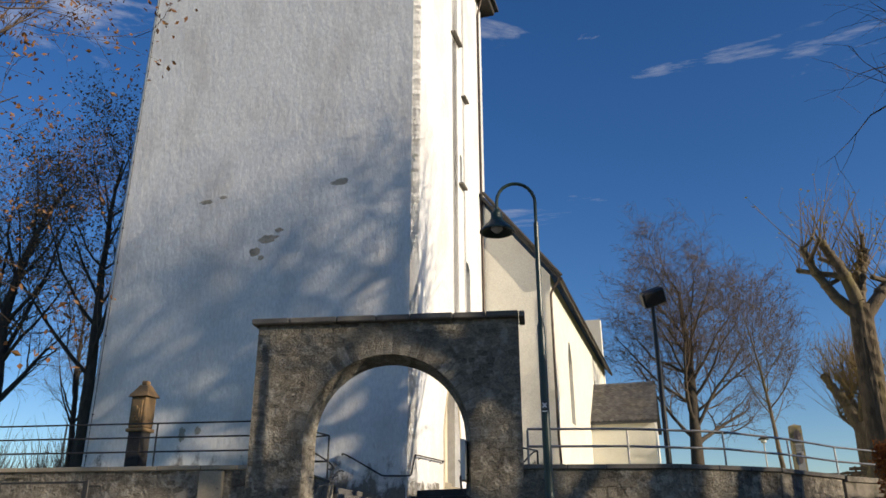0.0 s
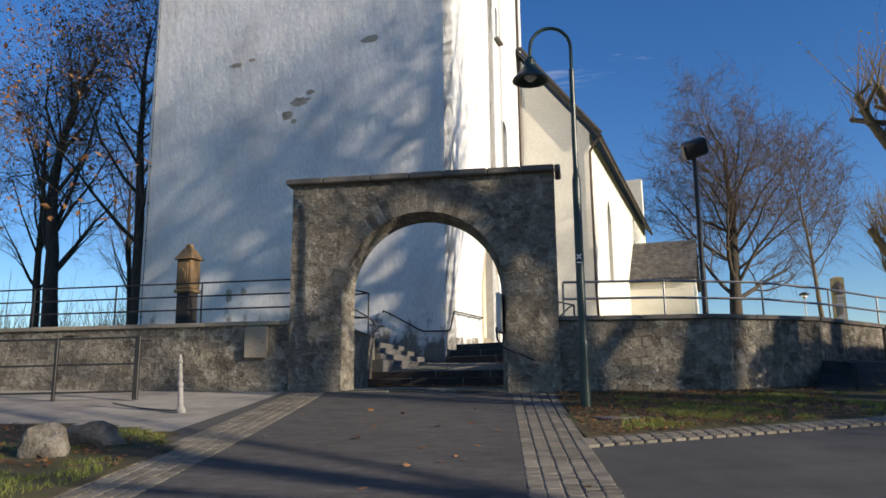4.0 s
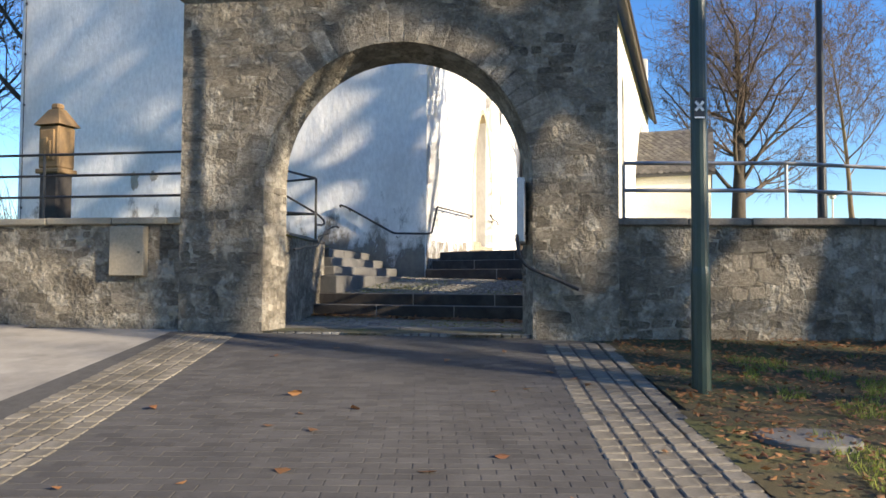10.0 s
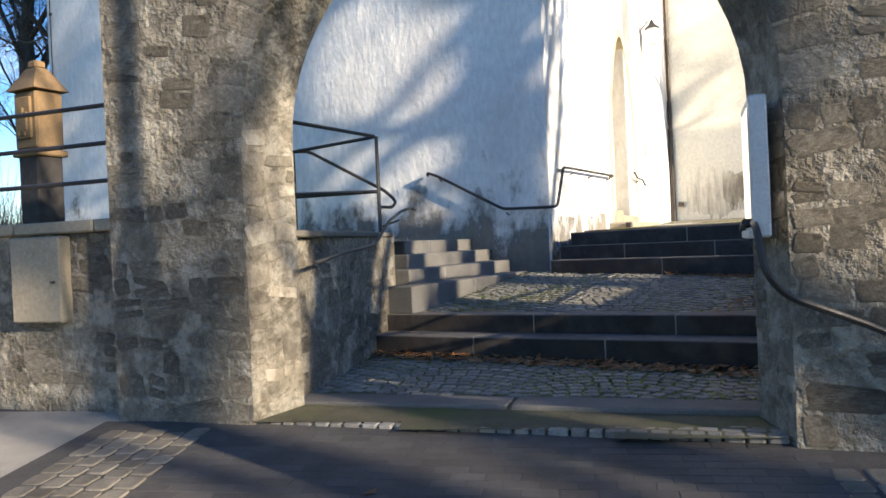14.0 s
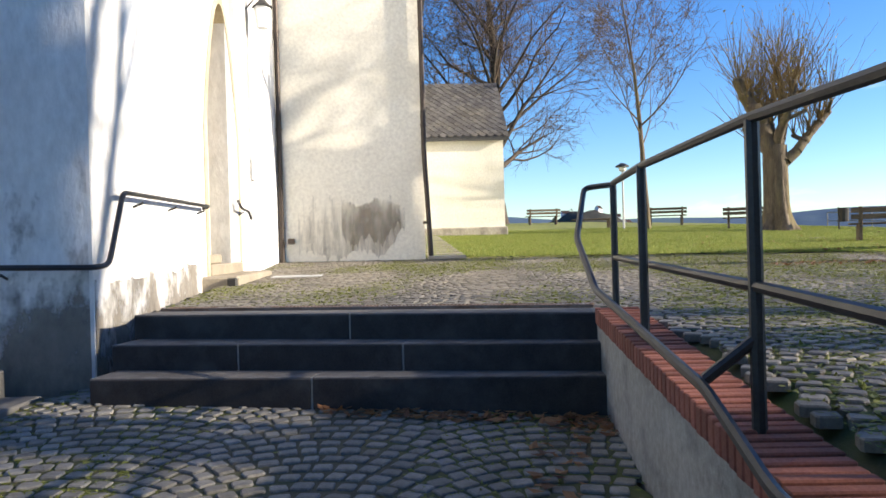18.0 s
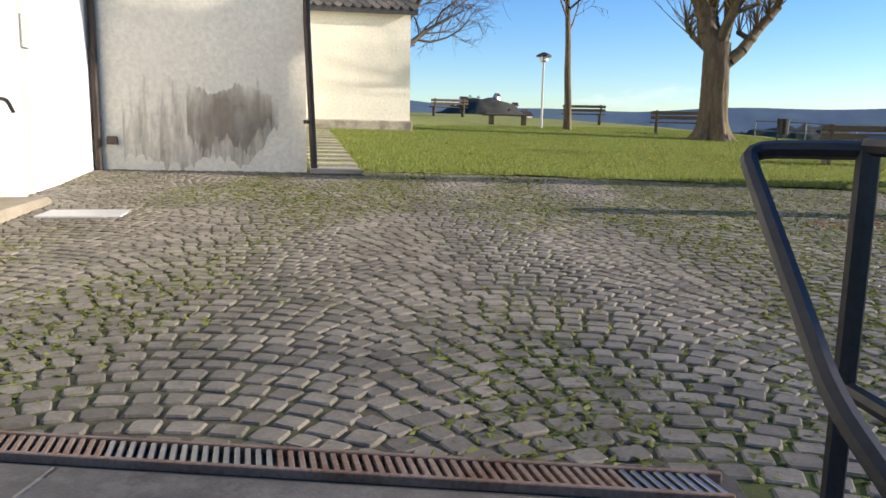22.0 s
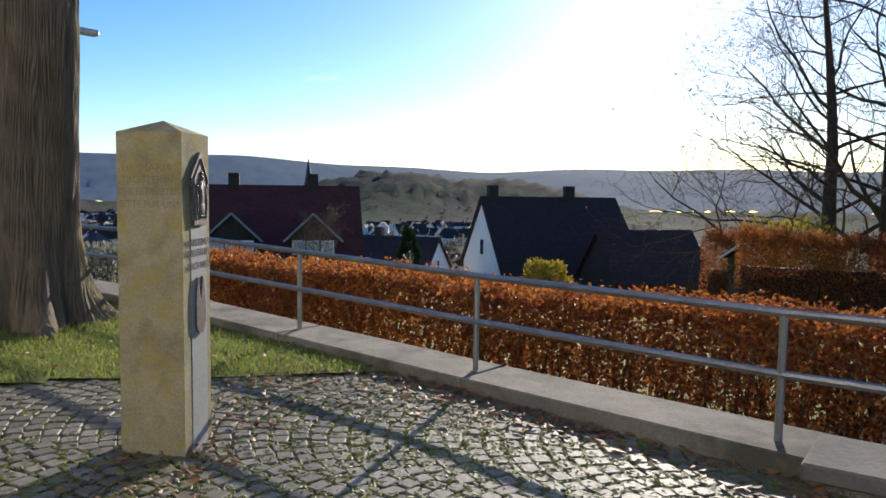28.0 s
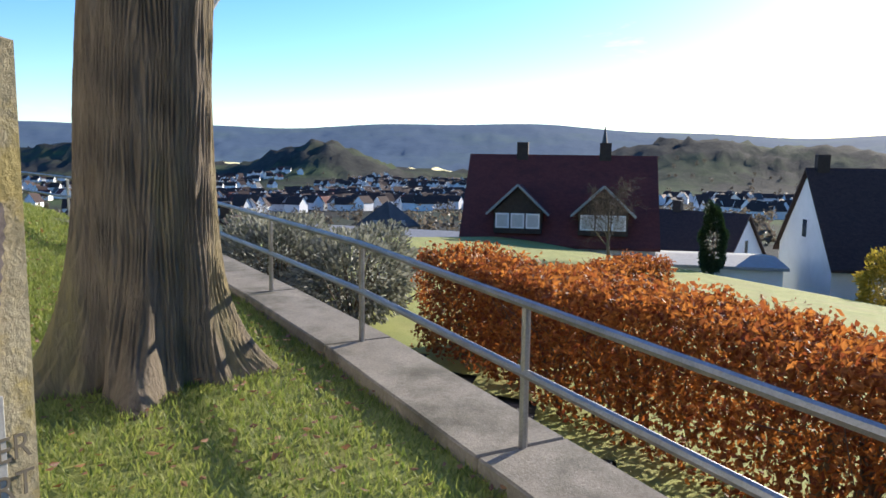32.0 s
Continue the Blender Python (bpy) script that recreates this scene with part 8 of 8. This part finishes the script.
blades("grass", "terrace grass behind the cheek wall", 30000, 5, in_poly([(-8, 17.9), (-3.3, 17.5), (-3.3, 20.6), (-5, 24.4), (-8, 25.5)]), (-8, -3.2, 17.4, 25.6), lambda x, y: terrace_z(x, y) - 0.005, 0.06, M_BLADE)


def litter(label, n, seed, inside, box, zf, size=0.045):
    rn = np.random.RandomState(seed)
    x, y = rn.uniform(box[0], box[1], n), rn.uniform(box[2], box[3], n)
    k = inside(x, y)
    x, y = x[k], y[k]
    T = np.stack([x, y, zf(x, y) + rn.uniform(0.01, 0.03, len(x))], 1)
    o = leaf_cloud("leaf_litter", T, size, M_DEAD, seed, None, True)
    tagged(o, label, "leaves")


litter("brown leaves on the verge below the wall", 9500, 1, in_poly([(1.4, 10.1), (6, 12.0), (7, 16.4), (1.55, 16.3)]), (1, 8, 9, 16.3), lambda x, y: street_z(x, y) + 0.025, 0.034)
litter("brown leaves at the foot of the upper steps", 2200, 2, in_poly([(0.5, 21.68), (1.9, 20.85), (2.1, 20.5), (2.24, 20.9), (0.5, 21.86)]), (0, 2.4, 20.3, 22), lambda x, y: landing_z(x, y))
litter("brown leaves at the foot of the lower steps", 3600, 3, in_poly([(-2.9, 19.3), (0.8, 18.0), (0.9, 18.35), (-2.9, 19.6)]), (-3, 1, 17.9, 19.7), lambda x, y: passage_z(x, y) + 0.012)
litter("brown leaves along the coping", 3200, 4, in_poly([(9.5, 19.9), (13.4, 22.6), (13.2, 22.95), (9.2, 20.3)]), (9, 14, 19.5, 23.2), lambda x, y: lawn_z(x, y))
litter("brown leaves on the edge of the lawn", 5000, 14, in_poly([(7.8, 25.2), (12.6, 23.6), (13.2, 22.8), (12.4, 22.0), (11.2, 21.2), (11.0, 21.8), (11.9, 23.0), (7.6, 24.6)]), (7, 14, 20.5, 26), lambda x, y: np.maximum(lawn_z(x, y), yard_z(x, y)) + 0.012, 0.032)
litter("brown leaves on the left verge", 900, 5, in_poly([(-3.8, 9.3), (-4.3, 10.5), (-8, 11.8), (-8, 8), (-3.7, 8)]), (-8, -3.5, 7, 12), lambda x, y: street_z(x, y) + 0.03)
litter("stray leaves on the paving", 60, 6, lambda x, y: x > -99, (-3.3, 1.0, 1, 16), lambda x, y: street_z(x, y), 0.06)
litter("brown leaves on the path below the railing", 700, 7, in_poly([(12.0, 19.9), (19.5, 26.4), (19.9, 25.4), (12.6, 18.9)]), (11, 21, 18, 27), lambda x, y: terrain_z(x, y) + 0.02)
litter("scattered leaves on the lawn", 900, 8, in_poly(LAWN), (6, 24, 23, 42), lambda x, y: lawn_z(x, y) + 0.05)
litter("scattered small leaves round the stele and tree", 3500, 9, in_poly(LAWN), (11, 21, 22.5, 32), lambda x, y: lawn_z(x, y) + 0.045, 0.028)
litter("brown leaves along the parapet foot", 420, 10, in_poly([(0.75, 18.9), (2.05, 20.8), (1.75, 20.95), (0.5, 19.1)]), (0.4, 2.2, 18.8, 21), lambda x, y: landing_z(x, y) + 0.01)


def moss(label, n, seed, inside, box, zf, gap):
    """Flat green cushions that fill the joints just below the tops of the setts."""
    rn = np.random.RandomState(seed)
    x, y = rn.uniform(box[0], box[1], n), rn.uniform(box[2], box[3], n)
    k = inside(x, y) & (np.sin(x * 0.9 + 1.2) * np.sin(y * 0.8 + 0.4) + 0.5 * np.sin(x * 2.7 - y * 1.9) + rn.normal(0, 0.35, n) + gap(x, y) > 0.2)
    x, y = x[k], y[k]
    T = np.stack([x, y, zf(x, y) + rn.uniform(-0.004, 0.003, len(x))], 1)
    tagged(leaf_cloud("moss", T, 0.024, M_MOSS, seed, None, True), label, "moss", kind="stuff")


moss("green moss in the joints of the plaza", 360000, 11, in_poly(YARD), (-1, 14, 16.5, 33.5), lambda x, y: yard_z(x, y) + 0.005, lambda x, y: np.clip((x - 3.9) / 4, -0.6, 0.85) + np.clip((20 - y) / 3, 0, 0.8))
moss("green moss in the joints of the landing", 40000, 12, in_poly([(-3.0, 20.35), (1.3, 19.1), (2.3, 20.7), (-0.95, 23.5), (-2.95, 21.3)]), (-3.2, 2.5, 18.8, 23.7), lambda x, y: landing_z(x, y) - 0.003, lambda x, y: 0.3 + 0 * x)
moss("green moss in the joints of the passage", 20000, 13, in_poly([(-3.0, 17.75), (0.8, 17.3), (0.95, 18.4), (-2.9, 19.6)]), (-3.2, 1.2, 17, 19.9), lambda x, y: passage_z(x, y) - 0.003, lambda x, y: 0.1 + 0 * x)
